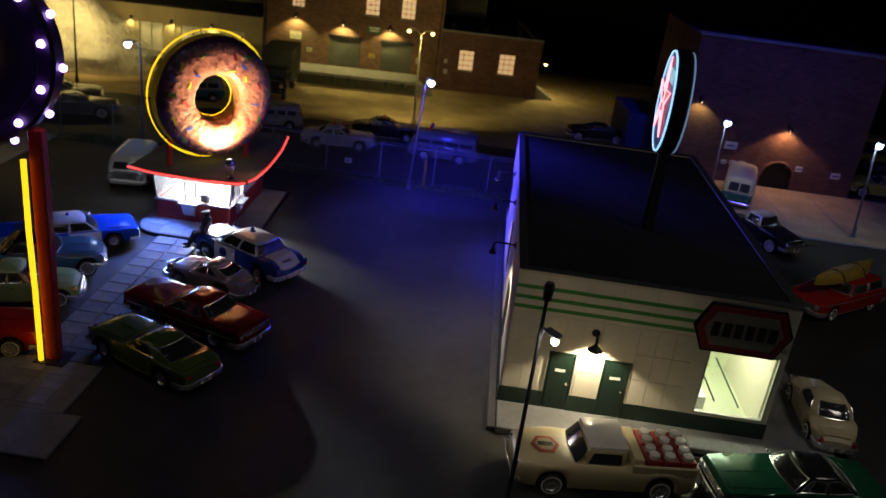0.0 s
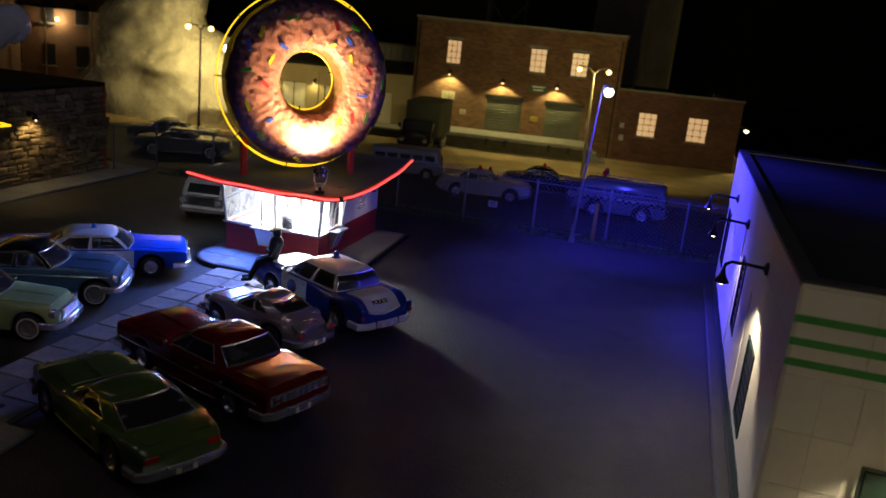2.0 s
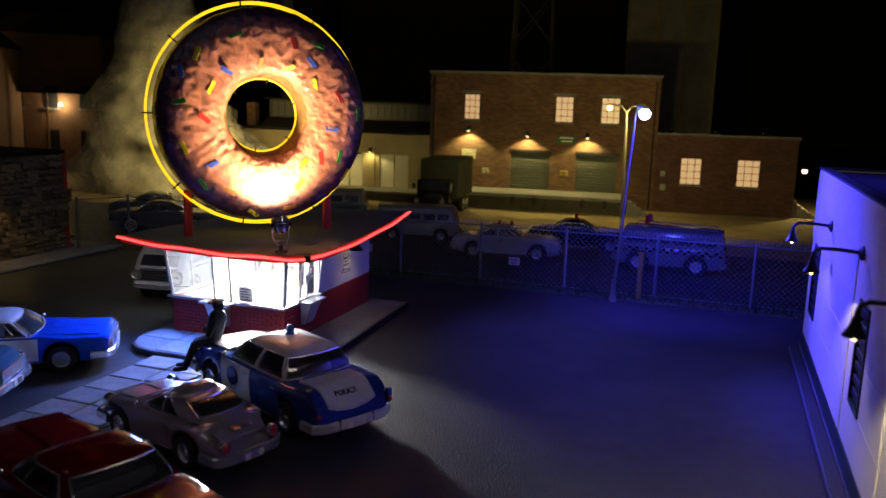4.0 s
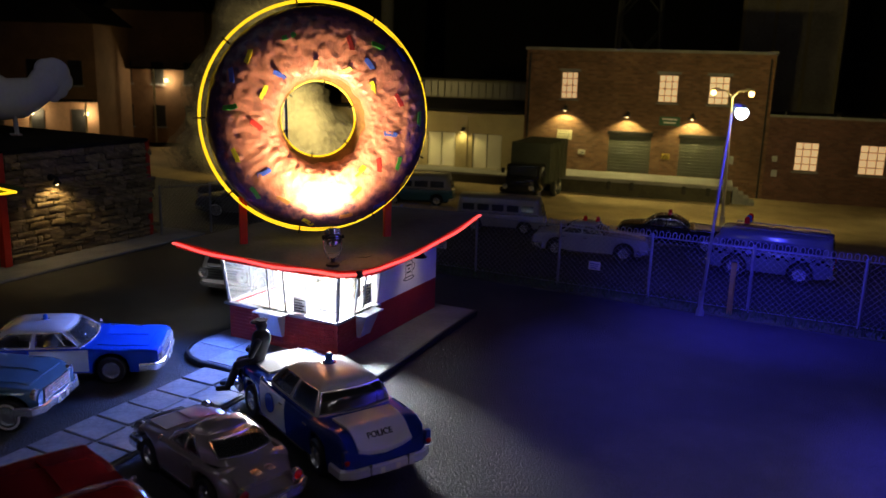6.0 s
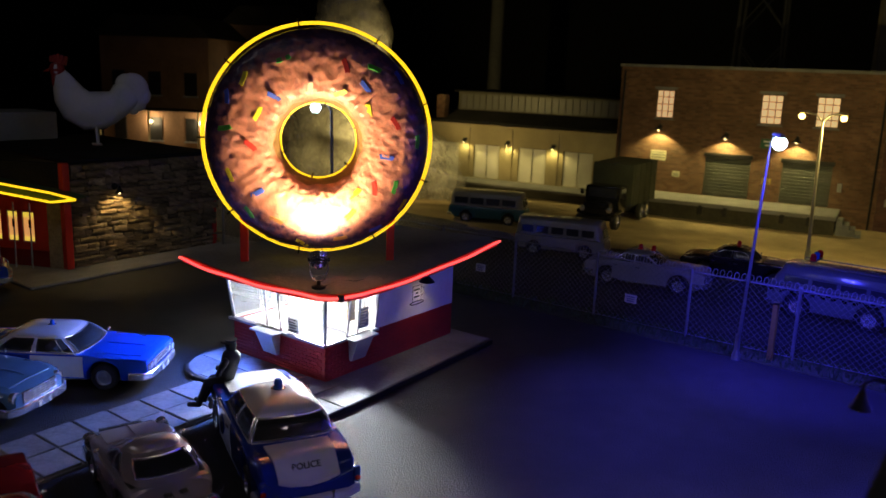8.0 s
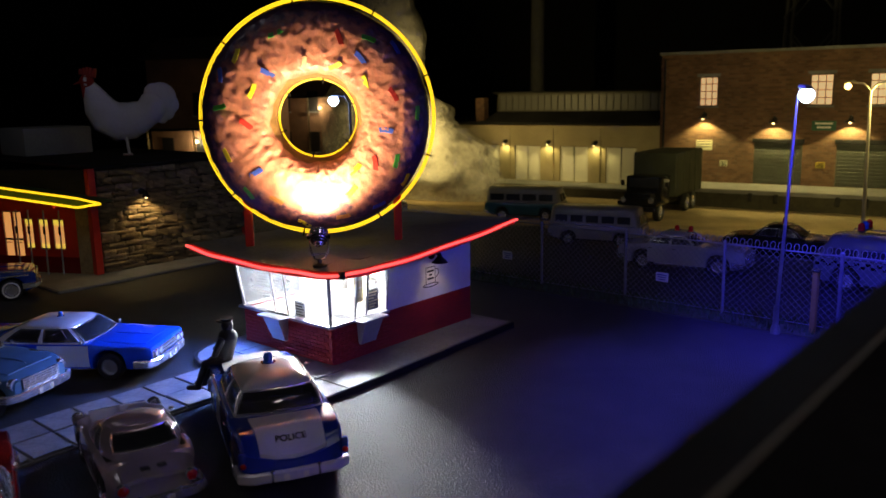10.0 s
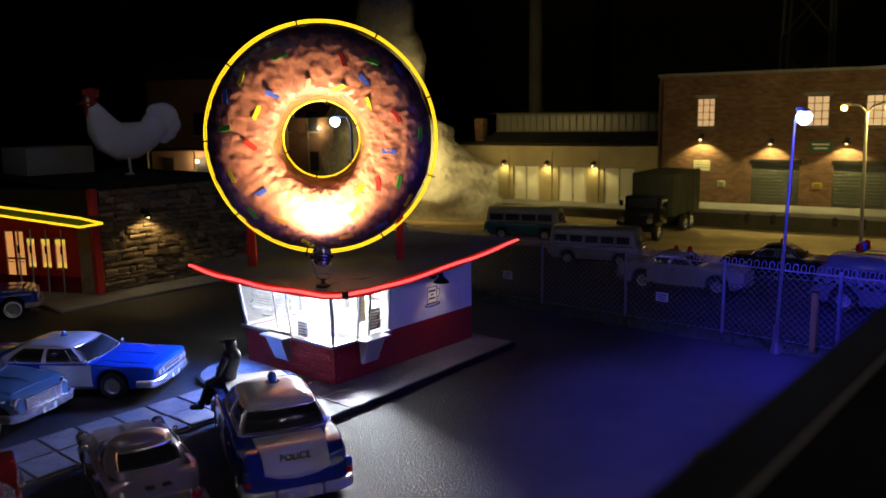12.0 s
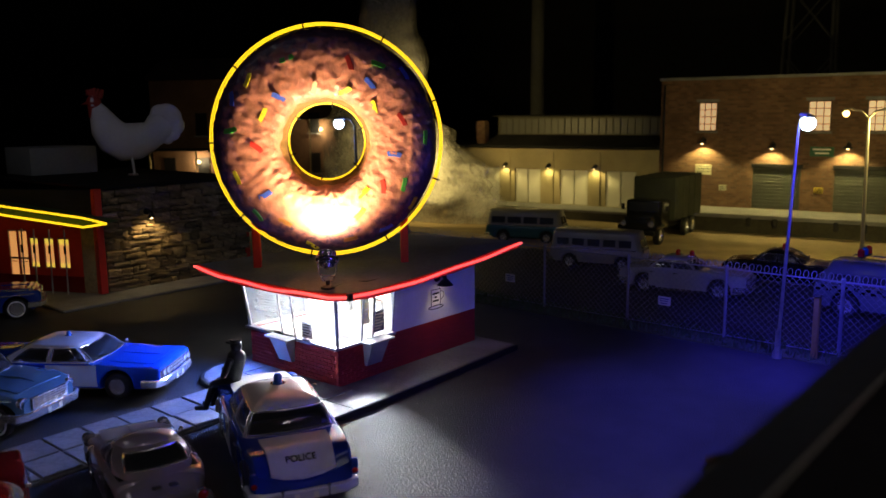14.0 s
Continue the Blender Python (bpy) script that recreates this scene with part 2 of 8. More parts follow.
def slab(x0, x1, y0, y1, z0, z1, bevel=0.0, bm=None):
    return box(((x0 + x1) / 2, (y0 + y1) / 2, (z0 + z1) / 2), (x1 - x0, y1 - y0, z1 - z0), bevel, bm)


def rod(p0, p1, r0, r1=None, seg=10, bm=None):
    bm = bm or bmesh.new()
    p0, p1 = Vector(p0), Vector(p1)
    d = p1 - p0
    m = Matrix.Translation((p0 + p1) / 2) @ d.to_track_quat("Z", "Y").to_matrix().to_4x4()
    bmesh.ops.create_cone(bm, cap_ends=True, segments=seg, radius1=r0, radius2=r0 if r1 is None else r1, depth=d.length, matrix=m)
    return bm


def sweep(pts, prof, bm=None, closed=False, up=(0, 0, 1)):
    """Sweeps the outline prof (pairs: sideways, up) along the points."""
    bm = bm or bmesh.new()
    pts = [Vector(p) for p in pts]
    n, rings, up = len(pts), [], Vector(up)
    for i, p in enumerate(pts):
        a = pts[(i - 1) % n] if closed or i else p
        b = pts[(i + 1) % n] if closed or i < n - 1 else p
        t = (b - a).normalized()
        s = t.cross(up)
        s = s.normalized() if s.length > 1e-5 else Vector((1, 0, 0))
        u = s.cross(t).normalized()
        rings.append([bm.verts.new(p + s * q[0] + u * q[1]) for q in prof])
    k = len(prof)
    for i in range(n if closed else n - 1):
        for j in range(k):
            bm.faces.new((rings[i][j], rings[i][(j + 1) % k], rings[(i + 1) % n][(j + 1) % k], rings[(i + 1) % n][j]))
    if not closed:
        bm.faces.new(rings[0][::-1])
        bm.faces.new(rings[-1])
    return bm


def circle(r, n=8):
    return [(r * math.cos(2 * math.pi * i / n), r * math.sin(2 * math.pi * i / n)) for i in range(n)]


def oblong(w, h, c):
    return [(-w + c, -h), (w - c, -h), (w, -h + c), (w, h - c), (w - c, h), (-w + c, h), (-w, h - c), (-w, -h + c)]


def lathe(prof, seg=24, bm=None, closed=False, m=None):
    """Turns the outline (radius, height) round the z axis."""
    bm = bm or bmesh.new()
    m = m or Matrix.Identity(4)
    rings = []
    for i in range(seg):
        a = 2 * math.pi * i / seg
        rings.append([bm.verts.new(m @ Vector((r * math.cos(a), r * math.sin(a), z))) for r, z in prof])
    k = len(prof)
    for i in range(seg):
        a, b = rings[i], rings[(i + 1) % seg]
        for j in range(k if closed else k - 1):
            bm.faces.new((a[j], b[j], b[(j + 1) % k], a[(j + 1) % k]))
    if not closed:
        for j in (0, k - 1):
            if prof[j][0] > 1e-6:
                bm.faces.new([r[j] for r in rings])
    bmesh.ops.remove_doubles(bm, verts=bm.verts, dist=1e-5)
    return bm


def pane(c, thick=0.02, bulge=0.0, nu=6, nv=3, bm=None):
    """A pane between four corners (lower left, lower right, upper right, upper left), bowed outwards by bulge."""
    bm = bm or bmesh.new()
    c = [Vector(p) for p in c]
    nrm = (c[1] - c[0]).cross(c[3] - c[0]).normalized()
    sheets = []
    for off in (0, thick):
        g = []
        for j in range(nv + 1):
            v = j / nv
            row = []
            for i in range(nu + 1):
                u = i / nu
                p = (c[0] * (1 - u) + c[1] * u) * (1 - v) + (c[3] * (1 - u) + c[2] * u) * v
                row.append(bm.verts.new(p + nrm * (bulge * (1 - (2 * u - 1) ** 2) - off)))
            g.append(row)
        sheets.append(g)
    a, b = sheets
    for j in range(nv):
        for i in range(nu):
            bm.faces.new((a[j][i], a[j][i + 1], a[j + 1][i + 1], a[j + 1][i]))
            bm.faces.new((b[j][i], b[j + 1][i], b[j + 1][i + 1], b[j][i + 1]))
    edge = [(0, i) for i in range(nu)] + [(j, nu) for j in range(nv)] + [(nv, i) for i in range(nu, 0, -1)] + [(j, 0) for j in range(nv, 0, -1)]
    for q in range(len(edge)):
        (j0, i0), (j1, i1) = edge[q], edge[(q + 1) % len(edge)]
        bm.faces.new((a[j1][i1], a[j0][i0], b[j0][i0], b[j1][i1]))
    return bm


def plate(poly, y0, y1, bm=None):
    """A flat outline in x and z, thick from y0 to y1."""
    bm = bm or bmesh.new()
    a = [bm.verts.new((x, y0, z)) for x, z in poly]
    b = [bm.verts.new((x, y1, z)) for x, z in poly]
    bm.faces.new(a)
    bm.faces.new(b[::-1])
    for i in range(len(poly)):
        j = (i + 1) % len(poly)
        bm.faces.new((a[i], b[i], b[j], a[j]))
    return bm


def wall_with_holes(x0, x1, z0, z1, y0, y1, holes):
    """A wall in x and z with thickness y0 to y1; the holes (x0, x1, z0, z1) go through."""
    xs = sorted({x0, x1, *[h[0] for h in holes], *[h[1] for h in holes]})
    zs = sorted({z0, z1, *[h[2] for h in holes], *[h[3] for h in holes]})
    bm = bmesh.new()
    inside = lambda x, z: x0 < x < x1 and z0 < z < z1 and not any(h[0] < x < h[1] and h[2] < z < h[3] for h in holes)
    V = {}

    def vert(x, y, z):
        if (x, y, z) not in V:
            V[x, y, z] = bm.verts.new((x, y, z))
        return V[x, y, z]

    for i in range(len(xs) - 1):
        for j in range(len(zs) - 1):
            a, b, c, d = xs[i], xs[i + 1], zs[j], zs[j + 1]
            mx, mz = (a + b) / 2, (c + d) / 2
            if not inside(mx, mz):
                continue
            for y in (y0, y1):
                bm.faces.new((vert(a, y, c), vert(b, y, c), vert(b, y, d), vert(a, y, d)))
            for q, (px, pz), (e0, e1) in ((0, (a - 1e-3, mz), ((a, c), (a, d))), (1, (b + 1e-3, mz), ((b, c), (b, d))), (2, (mx, c - 1e-3), ((a, c), (b, c))), (3, (mx, d + 1e-3), ((a, d), (b, d)))):
                if not inside(px, pz):
                    bm.faces.new((vert(e0[0], y0, e0[1]), vert(e1[0], y0, e1[1]), vert(e1[0], y1, e1[1]), vert(e0[0], y1, e0[1])))
    return bm


def lettering(name, text, size, mat, parent, m, depth=0.01, label=""):
    """Raised letters in the built-in font, centred on the pose m (full-size metres)."""
    cu = bpy.data.curves.new(name, "FONT")
    cu.body, cu.size, cu.align_x, cu.align_y, cu.extrude = text, size * K, "CENTER", "CENTER", depth * K
    tmp = bpy.data.objects.new(name + "_outline", cu)
    scene.collection.objects.link(tmp)
    me = bpy.data.meshes.new_from_object(tmp.evaluated_get(bpy.context.evaluated_depsgraph_get()))
    bpy.data.objects.remove(tmp)
    me.materials.clear()
    me.materials.append(mat)
    ob = new(name, me)
    ob.matrix_basis = Matrix.Translation(m.translation * K) @ m.to_3x3().to_4x4()
    ob.parent = parent
    if label:
        ob["label"] = label
    return ob

# ---------------------------------------------------------------- ground and hall
def ground_z(x, y):
    """The tarmac is level; the sandy yard before the warehouse lies a little lower."""
    t = min(1, max(0, (y - 57) / 9))
    return -0.4 * t * t * (3 - 2 * t)


bm = bmesh.new()
xs = [-700, -300, -120, -70] + [i * 2.0 - 50 for i in range(51)] + [70, 120, 300, 700]
ys = [-700, -300, -100, -40, 0, 10] + [i * 2.0 + 14 for i in range(46)] + [130, 300, 700]
grid = [[bm.verts.new((x, y, ground_z(x, y))) for x in xs] for y in ys]
for j in range(len(ys) - 1):
    for i in range(len(xs) - 1):
        bm.faces.new((grid[j][i], grid[j][i + 1], grid[j + 1][i + 1], grid[j + 1][i]))
solid("ground", bm, ASPHALT, label="dark worn asphalt car park of the model town", category="ground", kind="structure")

# sandy yard in front of the warehouse: one uneven sheet over the tarmac
bm = bmesh.new()
rows = []
for j in range(15):
    row = []
    for i in range(61):
        x = -60 + i * 1.4
        y0 = 56.4 + 0.35 * math.sin(x * 0.6) + 0.25 * math.sin(x * 1.7)
        y = y0 + (92 - y0) * j / 14
        z = ground_z(x, y) + 0.03 + (0.05 * noise.noise((x * 0.5, y * 0.5, 0)) if 0 < j else -0.06)
        row.append(bm.verts.new((x, y, z)))
    rows.append(row)
for j in range(14):
    for i in range(60):
        bm.faces.new((rows[j][i], rows[j][i + 1], rows[j + 1][i + 1], rows[j + 1][i]))
solid("sand_yard", bm, SAND, label="sandy yellow yard in front of the brick warehouse", category="ground", kind="structure")

# hall walls of the exhibition, painted black
for nm, c, s in (("wall_north", (0, 135, 40), (400, 1, 84)), ("wall_south", (0, -60, 40), (400, 1, 84)), ("wall_west", (-120, 37, 40), (1, 196, 84)), ("wall_east", (120, 37, 40), (1, 196, 84))):
    solid(nm, box(c, s), HALL, label="black painted wall of the exhibition hall", category="wall", kind="structure", smooth=0)
solid("ceiling", box((0, 37, 83), (400, 200, 1)), HALL, label="black ceiling of the exhibition hall", category="ceiling", kind="structure", smooth=0)

# ---------------------------------------------------------------- pavements
pad = thing("stand_pavement", 0, 0, 0, 0, "grey concrete pad round the donut stand with a dark kerb", "pavement", kind="structure")
outline = [(-10.15, 43.1), (-10.15, 37.0), (-10.05, 36.5), (-9.8, 36.1), (-9.45, 35.85), (-9.0, 35.72), (-5.7, 35.75), (-5.2, 35.95), (-4.92, 36.4), (-4.85, 37.0), (-5.05, 43.1)]
bm = bmesh.new()
top = [bm.verts.new((x, y, 0.14)) for x, y in outline]
low = [bm.verts.new((x, y, -0.02)) for x, y in outline]
bm.faces.new(top)
for i in range(len(outline)):
    j = (i + 1) % len(outline)
    bm.faces.new((top[i], low[i], low[j], top[j]))
PAD = grainy("dark_concrete", (0.16, 0.16, 0.165), 0.7, 0.3, 0.8, 14.0, 0.02)
part("pad", bm, PAD, pad)
part("kerb", sweep([(x, y, 0.06) for x, y in outline], oblong(0.06, 0.09, 0.02)), BLACK_METAL, pad, "black rubber kerb edge")
slabbm = mesh_of("pad_slab", box((0, 0, 0), (1.0, 0.86, 0.05), 0.015), CONCRETE)
for i in range(5):
    for j in range(2):
        if i or j:
            part("paving_slab", slabbm, None, pad, at=(-9.45 + i * 1.03, 36.25 + j * 0.89, 0.138))

walk_way = thing("pavement", 0, 0, 0, 0, "pavement of concrete slabs between two rows of parked cars", "pavement", kind="structure")
part("bed", slab(-8.78, -6.86, 22.4, 35.75, -0.02, 0.06, 0.02), KERB, walk_way)
slab_m = mesh_of("paving_slab", box((0, 0, 0), (0.905, 0.745, 0.08), 0.016), CONCRETE)
for j in range(16):
    for i in range(2):
        part("paving_slab", slab_m, None, walk_way, at=(-8.3 + i * 0.96, 23.2 + j * 0.8, 0.062 + random.uniform(-0.01, 0.014)), turn=(random.uniform(-0.5, 0.5), random.uniform(-0.5, 0.5), random.uniform(-1.2, 1.2)))
part("corner_plate", slab(-13.5, -5.6, 20.6, 22.6, -0.02, 0.1, 0.03), KERB, walk_way)
part("corner_plate", slab(-9.4, -6.2, 22.6, 25.2, -0.02, 0.085, 0.03), KERB, walk_way)

# kerb, grass verge and fence line at the far end of the car park
verge = thing("grass_verge", 0, 0, 0, 0, "dark strip of rough grass under the chain-link fence", "verge", kind="structure")
part("soil", slab(-19, 24, 46.9, 48.4, -0.02, 0.035, 0.02), GRASS_SOIL, verge)
GRASS = grainy("grass_blade", (0.05, 0.085, 0.03), 0.8, 0.4, 2.0, 9.0, 0.0)
bm = bmesh.new()
for _ in range(2600):
    x, y = random.uniform(-18.5, 7), random.uniform(46.9, 48.3)
    a, h, w = random.uniform(0, 6.28), random.uniform(0.08, 0.24), 0.03
    dx, dy = math.cos(a) * w, math.sin(a) * w
    lx, ly = random.uniform(-0.08, 0.08), random.uniform(-0.08, 0.08)
    bm.faces.new([bm.verts.new(p) for p in ((x - dx, y - dy, 0.03), (x + dx, y + dy, 0.03), (x + lx, y + ly, 0.03 + h))])
tagged(part("grass", bm, GRASS, None, "short dark grass along the fence", smooth=0), category="grass", kind="stuff")

# ---------------------------------------------------------------- warehouse, turned 8 degrees
WH = (-6, 75, 8)


def window_grid(parent, x0, x1, z0, z1, y, nx, nz, lit=None, frame_mat=None, depth=0.16, pane_name="pane"):
    """A sash window in a hole: frame, sill, glazing bars and panes."""
    w = part("window", wall_with_holes(x0, x1, z0, z1, y - 0.02, y + depth * 0.6, [(x0 + 0.07, x1 - 0.07, z0 + 0.07, z1 - 0.07)]), frame_mat or SASH, parent, smooth=0)
    part("sill", slab(x0 - 0.08, x1 + 0.08, y - 0.14, y + 0.02, z0 - 0.09, z0, 0.015), KERB, w)
    for i in range(1, nx):
        x = x0 + (x1 - x0) * i / nx
        part("glazing_bar", slab(x - 0.022, x + 0.022, y + 0.0, y + 0.05, z0 + 0.06, z1 - 0.06), frame_mat or SASH, w, smooth=0)
    for j in range(1, nz):
        z = z0 + (z1 - z0) * j / nz
        part("glazing_bar", slab(x0 + 0.06, x1 - 0.06, y + 0.003, y + 0.047, z - 0.022, z + 0.022), frame_mat or SASH, w, smooth=0)
    part(pane_name, slab(x0 + 0.06, x1 - 0.06, y + 0.05, y + 0.075, z0 + 0.06, z1 - 0.06), lit or WINDOW_LIT, w, smooth=0)
    return w


def gooseneck(parent_name, x, y, z, rz, reach, drop, power, color, label, head=0.24, cone=110, up=0.15):
    """A wall lamp: rose, bent arm, enamel hood and bulb; local -y points away from the wall."""
    t = thing(parent_name, x, y, z, rz, label, "wall lamp", "wall lamps")
    part("rose", lathe([(0.001, 0.0), (0.13, 0.0), (0.13, 0.04), (0.05, 0.09), (0.001, 0.09)], 14, m=Matrix.Rotation(radians(90), 4, "X")), BLACK_METAL, t)
    pts = [(0, 0, 0), (0, -reach * 0.5, 0.03), (0, -reach * 0.85, 0.03), (0, -reach * 0.97, -0.03), (0, -reach, -0.1), (0, -reach, -0.28)] if drop < 0 else [(0, 0, 0)] + [(0, -reach * s, up * math.sin(s * 3.1) * 1.2 - drop * max(0, s - 0.55) ** 2 * 4) for s in (0.2, 0.4, 0.6, 0.75, 0.88, 1.0)]
    part("arm", sweep(pts, circle(0.035, 6), up=(1, 0, 0)), BLACK_METAL, t)
    hx = pts[-1]
    part("hood", lathe([(0.04, 0.14), (0.06, 0.05), (head * 0.6, -0.02), (head, -0.12), (head - 0.015, -0.125), (head * 0.55, -0.04), (0.001, 0.02)], 18), BLACK_METAL, t, at=hx)
    bk = head / 0.28
    bulb = part("bulb", lathe([(0.001, 0.07 * bk), (0.06 * bk, 0.02 * bk), (0.085 * bk, -0.05 * bk), (0.06 * bk, -0.1 * bk), (0.001, -0.12 * bk)], 12), BULB_WARM if color != COOL else BULB_WHITE, t, at=(hx[0], hx[1], hx[2] - (0.07 if head > 0.2 else 0.11)))
    bulb.visible_shadow = False
    p = t.matrix_world @ (Vector(hx) * K) / K
    lamp("SPOT", "bulb_light", (p.x, p.y, p.z - 0.1), power, color, (p.x, p.y, p.z - 3), 0.08, cone, 0.35)
    return t


wh = thing("warehouse", *WH[:2], -0.4, WH[2], "two-storey brown brick warehouse with loading doors at night", "building")
Y = 0.0
holes = [(-7.25, -6.1, 5.72, 7.5), (-0.98, 0.28, 5.72, 7.5), (2.08, 3.36, 5.72, 7.5), (-3.85, -1.15, 1.1, 3.6), (0.65, 3.38, 1.1, 3.6)]
part("wall", wall_with_holes(-9.6, 5.85, 0, 8.85, Y, Y + 0.4, holes), BROWN_BRICK, wh, smooth=0)
for a, b, c, d in ((-9.6, -9.2, 0.4, 16), (5.45, 5.85, 0.4, 16)):
    part("wall", slab(a, b, c, d, 0, 8.85), BROWN_BRICK, wh, smooth=0)
part("wall", slab(-9.6, 5.85, 16, 16.4, 0, 8.85), BROWN_BRICK, wh, smooth=0)
part("roof", slab(-9.2, 5.45, 0.4, 16, 8.3, 8.5), ROOFING, wh, smooth=0)
part("coping", slab(-9.72, 5.97, -0.1, 0.5, 8.85, 9.03, 0.03), KERB, wh)
part("string_course", slab(-9.65, 5.9, -0.06, -0.002, 8.1, 8.25, 0.02), BROWN_BRICK, wh)
for h in holes[:3]:
    window_grid(wh, *h, Y + 0.12, 3, 4)
    part("lintel", slab(h[0] - 0.12, h[1] + 0.12, -0.035, 0.02, h[3], h[3] + 0.18, 0.01), KERB, wh)
DOOR_GREY = grainy("grey_green_roller_door", (0.075, 0.08, 0.068), 0.6, 0.15, 0.8, 9.0, 0.01)
for h in holes[3:]:
    d = part("roller_door", slab(h[0], h[1], 0.14, 0.2, h[2], h[3]), DOOR_GREY, wh, "grey-green roller door", smooth=0)
    for k in range(12):
        z = h[2] + 0.1 + k * 0.2
        part("slat", slab(h[0] + 0.02, h[1] - 0.02, 0.1, 0.15, z, z + 0.17, 0.02), DOOR_GREY, d)
    part("header", slab(h[0] - 0.1, h[1] + 0.1, -0.05, 0.05, h[3] - 0.05, h[3] + 0.2, 0.02), BLACK_METAL, wh)
DOCK_DARK = grainy("dark_tarred_planks", (0.05, 0.045, 0.03), 0.85, 0.3, 0.8, 6.0, 0.02)
dock = part("loading_dock", slab(-9.6, 4.0, -3.4, -0.01, 0, 0.86), DOCK_DARK, wh, smooth=0)
part("dock_edge", slab(-9.65, 4.08, -3.5, -0.02, 0.86, 1.1, 0.03), CONCRETE, dock, "pale concrete edge of the dock")
for k in range(4):
    part("dock_step", slab(4.08 + k * 0.32, 4.4 + k * 0.32, -3.2, -1.6, 0, 0.88 - k * 0.22, 0.015), KERB, dock)
for x in (-3.2, -1.8, 1.3, 2.7):
    part("dock_bumper", slab(x - 0.12, x + 0.12, -3.6, -3.5, 0.45, 0.95, 0.03), RUBBER, dock)
# sign board with unreadable lines, notices, downpipes
sign = part("sign_board", slab(-0.72, 0.55, -0.07, -0.004, 4.3, 4.86, 0.015), grainy("green_sign", (0.04, 0.14, 0.08), 0.5, 0.15), wh, "small green sign board")
for k, (a, b) in enumerate(((-0.55, 0.38), (-0.45, 0.3))):
    part("sign_line", slab(a, b, -0.085, -0.072, 4.66 - k * 0.22, 4.76 - k * 0.22), WHITE, sign, smooth=0)
NOTICE = grainy("pale_notice", (0.7, 0.68, 0.5), 0.6, 0.08)
YELLOW_N = grainy("yellow_notice", (0.6, 0.42, 0.06), 0.6, 0.08)
for a, b, c, d, m in ((-7.28, -6.3, 3.05, 3.68, NOTICE), (-5.8, -5.35, 2.1, 2.45, NOTICE), (-0.4, 0.1, 2.15, 2.5, YELLOW_N)):
    n = part("notice", slab(a, b, -0.04, -0.004, c, d, 0.01), m, wh)
    for k in range(3):
        part("notice_line", slab(a + 0.06, b - 0.06, -0.052, -0.042, d - 0.12 - k * (d - c) * 0.26, d - 0.08 - k * (d - c) * 0.26), BLACK_METAL, n, smooth=0)
for x in (-9.35, 5.6):
    part("downpipe", rod((x, -0.1, 0), (x, -0.1, 8.6), 0.06), BLACK_METAL, wh)
part("door_lamp_box", slab(3.75, 4.0, -0.2, -0.002, 2.1, 2.6, 0.02), STEEL, wh)

# lower brick block beside it
blk = thing("brick_block", *WH[:2], -0.4, WH[2], "single-storey dark brick block with two lit windows", "building")
bh = [(7.5, 8.9, 1.9, 3.72), (11.1, 12.6, 1.9, 3.74)]
part("wall", wall_with_holes(5.86, 14.8, 0, 5.15, 0.02, 0.4, bh), DARK_BRICK, blk, smooth=0)
part("wall", slab(14.4, 14.8, 0.4, 14, 0, 5.15), DARK_BRICK, blk, smooth=0)
part("roof", slab(5.86, 14.4, 0.4, 14, 4.7, 4.9), ROOFING, blk, smooth=0)
part("coping", slab(5.86, 14.9, -0.08, 0.5, 5.15, 5.3, 0.02), KERB, blk)
for h in bh:
    window_grid(blk, *h, 0.14, 3, 4)
for k in range(5):
    part("side_step", slab(14.82 + k * 0.32, 15.14 + k * 0.32, 0.4, 2.0, 0, 1.1 - k * 0.22, 0.02), CONCRETE, blk)
for x, z, s in ((6.4, 2.6, 0.3), (6.45, 1.7, 0.34)):
    part("meter_box", box((x, -0.08, z), (s, 0.16, s * 1.2), 0.02), STEEL, blk)
for x in (7.0, 10.1, 13.2):
    part("roof_vent", lathe([(0.18, 0), (0.18, 0.4), (0.26, 0.42), (0.26, 0.52), (0.001, 0.62)], 12), BLACK_METAL, blk, at=(x, 3.5, 4.9))

# ochre annex with shuttered doors and a strip of roof windows
ann = thing("annex", *WH[:2], -0.4, WH[2], "low ochre annex with white double doors and roof windows", "building")
doors = [(-27.0, -24.9), (-23.4, -21.2), (-19.98, -17.98), (-16.5, -14.45), (-13.2, -11.1)]
part("wall", wall_with_holes(-30, -9.62, 0, 4.55, 0.0, 0.35, [(a, b, 0.7, 3.1) for a, b in doors]), STUCCO, ann, smooth=0)
part("wall", slab(-30, -29.65, 0.35, 14, 0, 4.55), STUCCO, ann, smooth=0)
part("roof", slab(-30.3, -9.62, -0.45, 14, 4.55, 4.72, 0.02), ROOFING, ann)
LOUVRE = grainy("white_louvre", (0.72, 0.7, 0.62), 0.6, 0.06)
for a, b in doors:
    for s in (0, 1):
        x0 = a + 0.04 + s * (b - a) / 2
        x1 = x0 + (b - a) / 2 - 0.08
        leaf = part("door_leaf", wall_with_holes(x0, x1, 0.72, 3.06, 0.08, 0.15, [(x0 + 0.1, x1 - 0.1, 0.85, 2.95)]), LOUVRE, ann, smooth=0)
        part("door_panel", slab(x0 + 0.08, x1 - 0.08, 0.12, 0.145, 0.82, 2.97), LOUVRE, leaf, smooth=0)
        for k in range(9):
            part("slat", box(((x0 + x1) / 2, 0.115, 1.0 + k * 0.23), (x1 - x0 - 0.2, 0.02, 0.04), 0.0), LOUVRE, leaf, smooth=0)
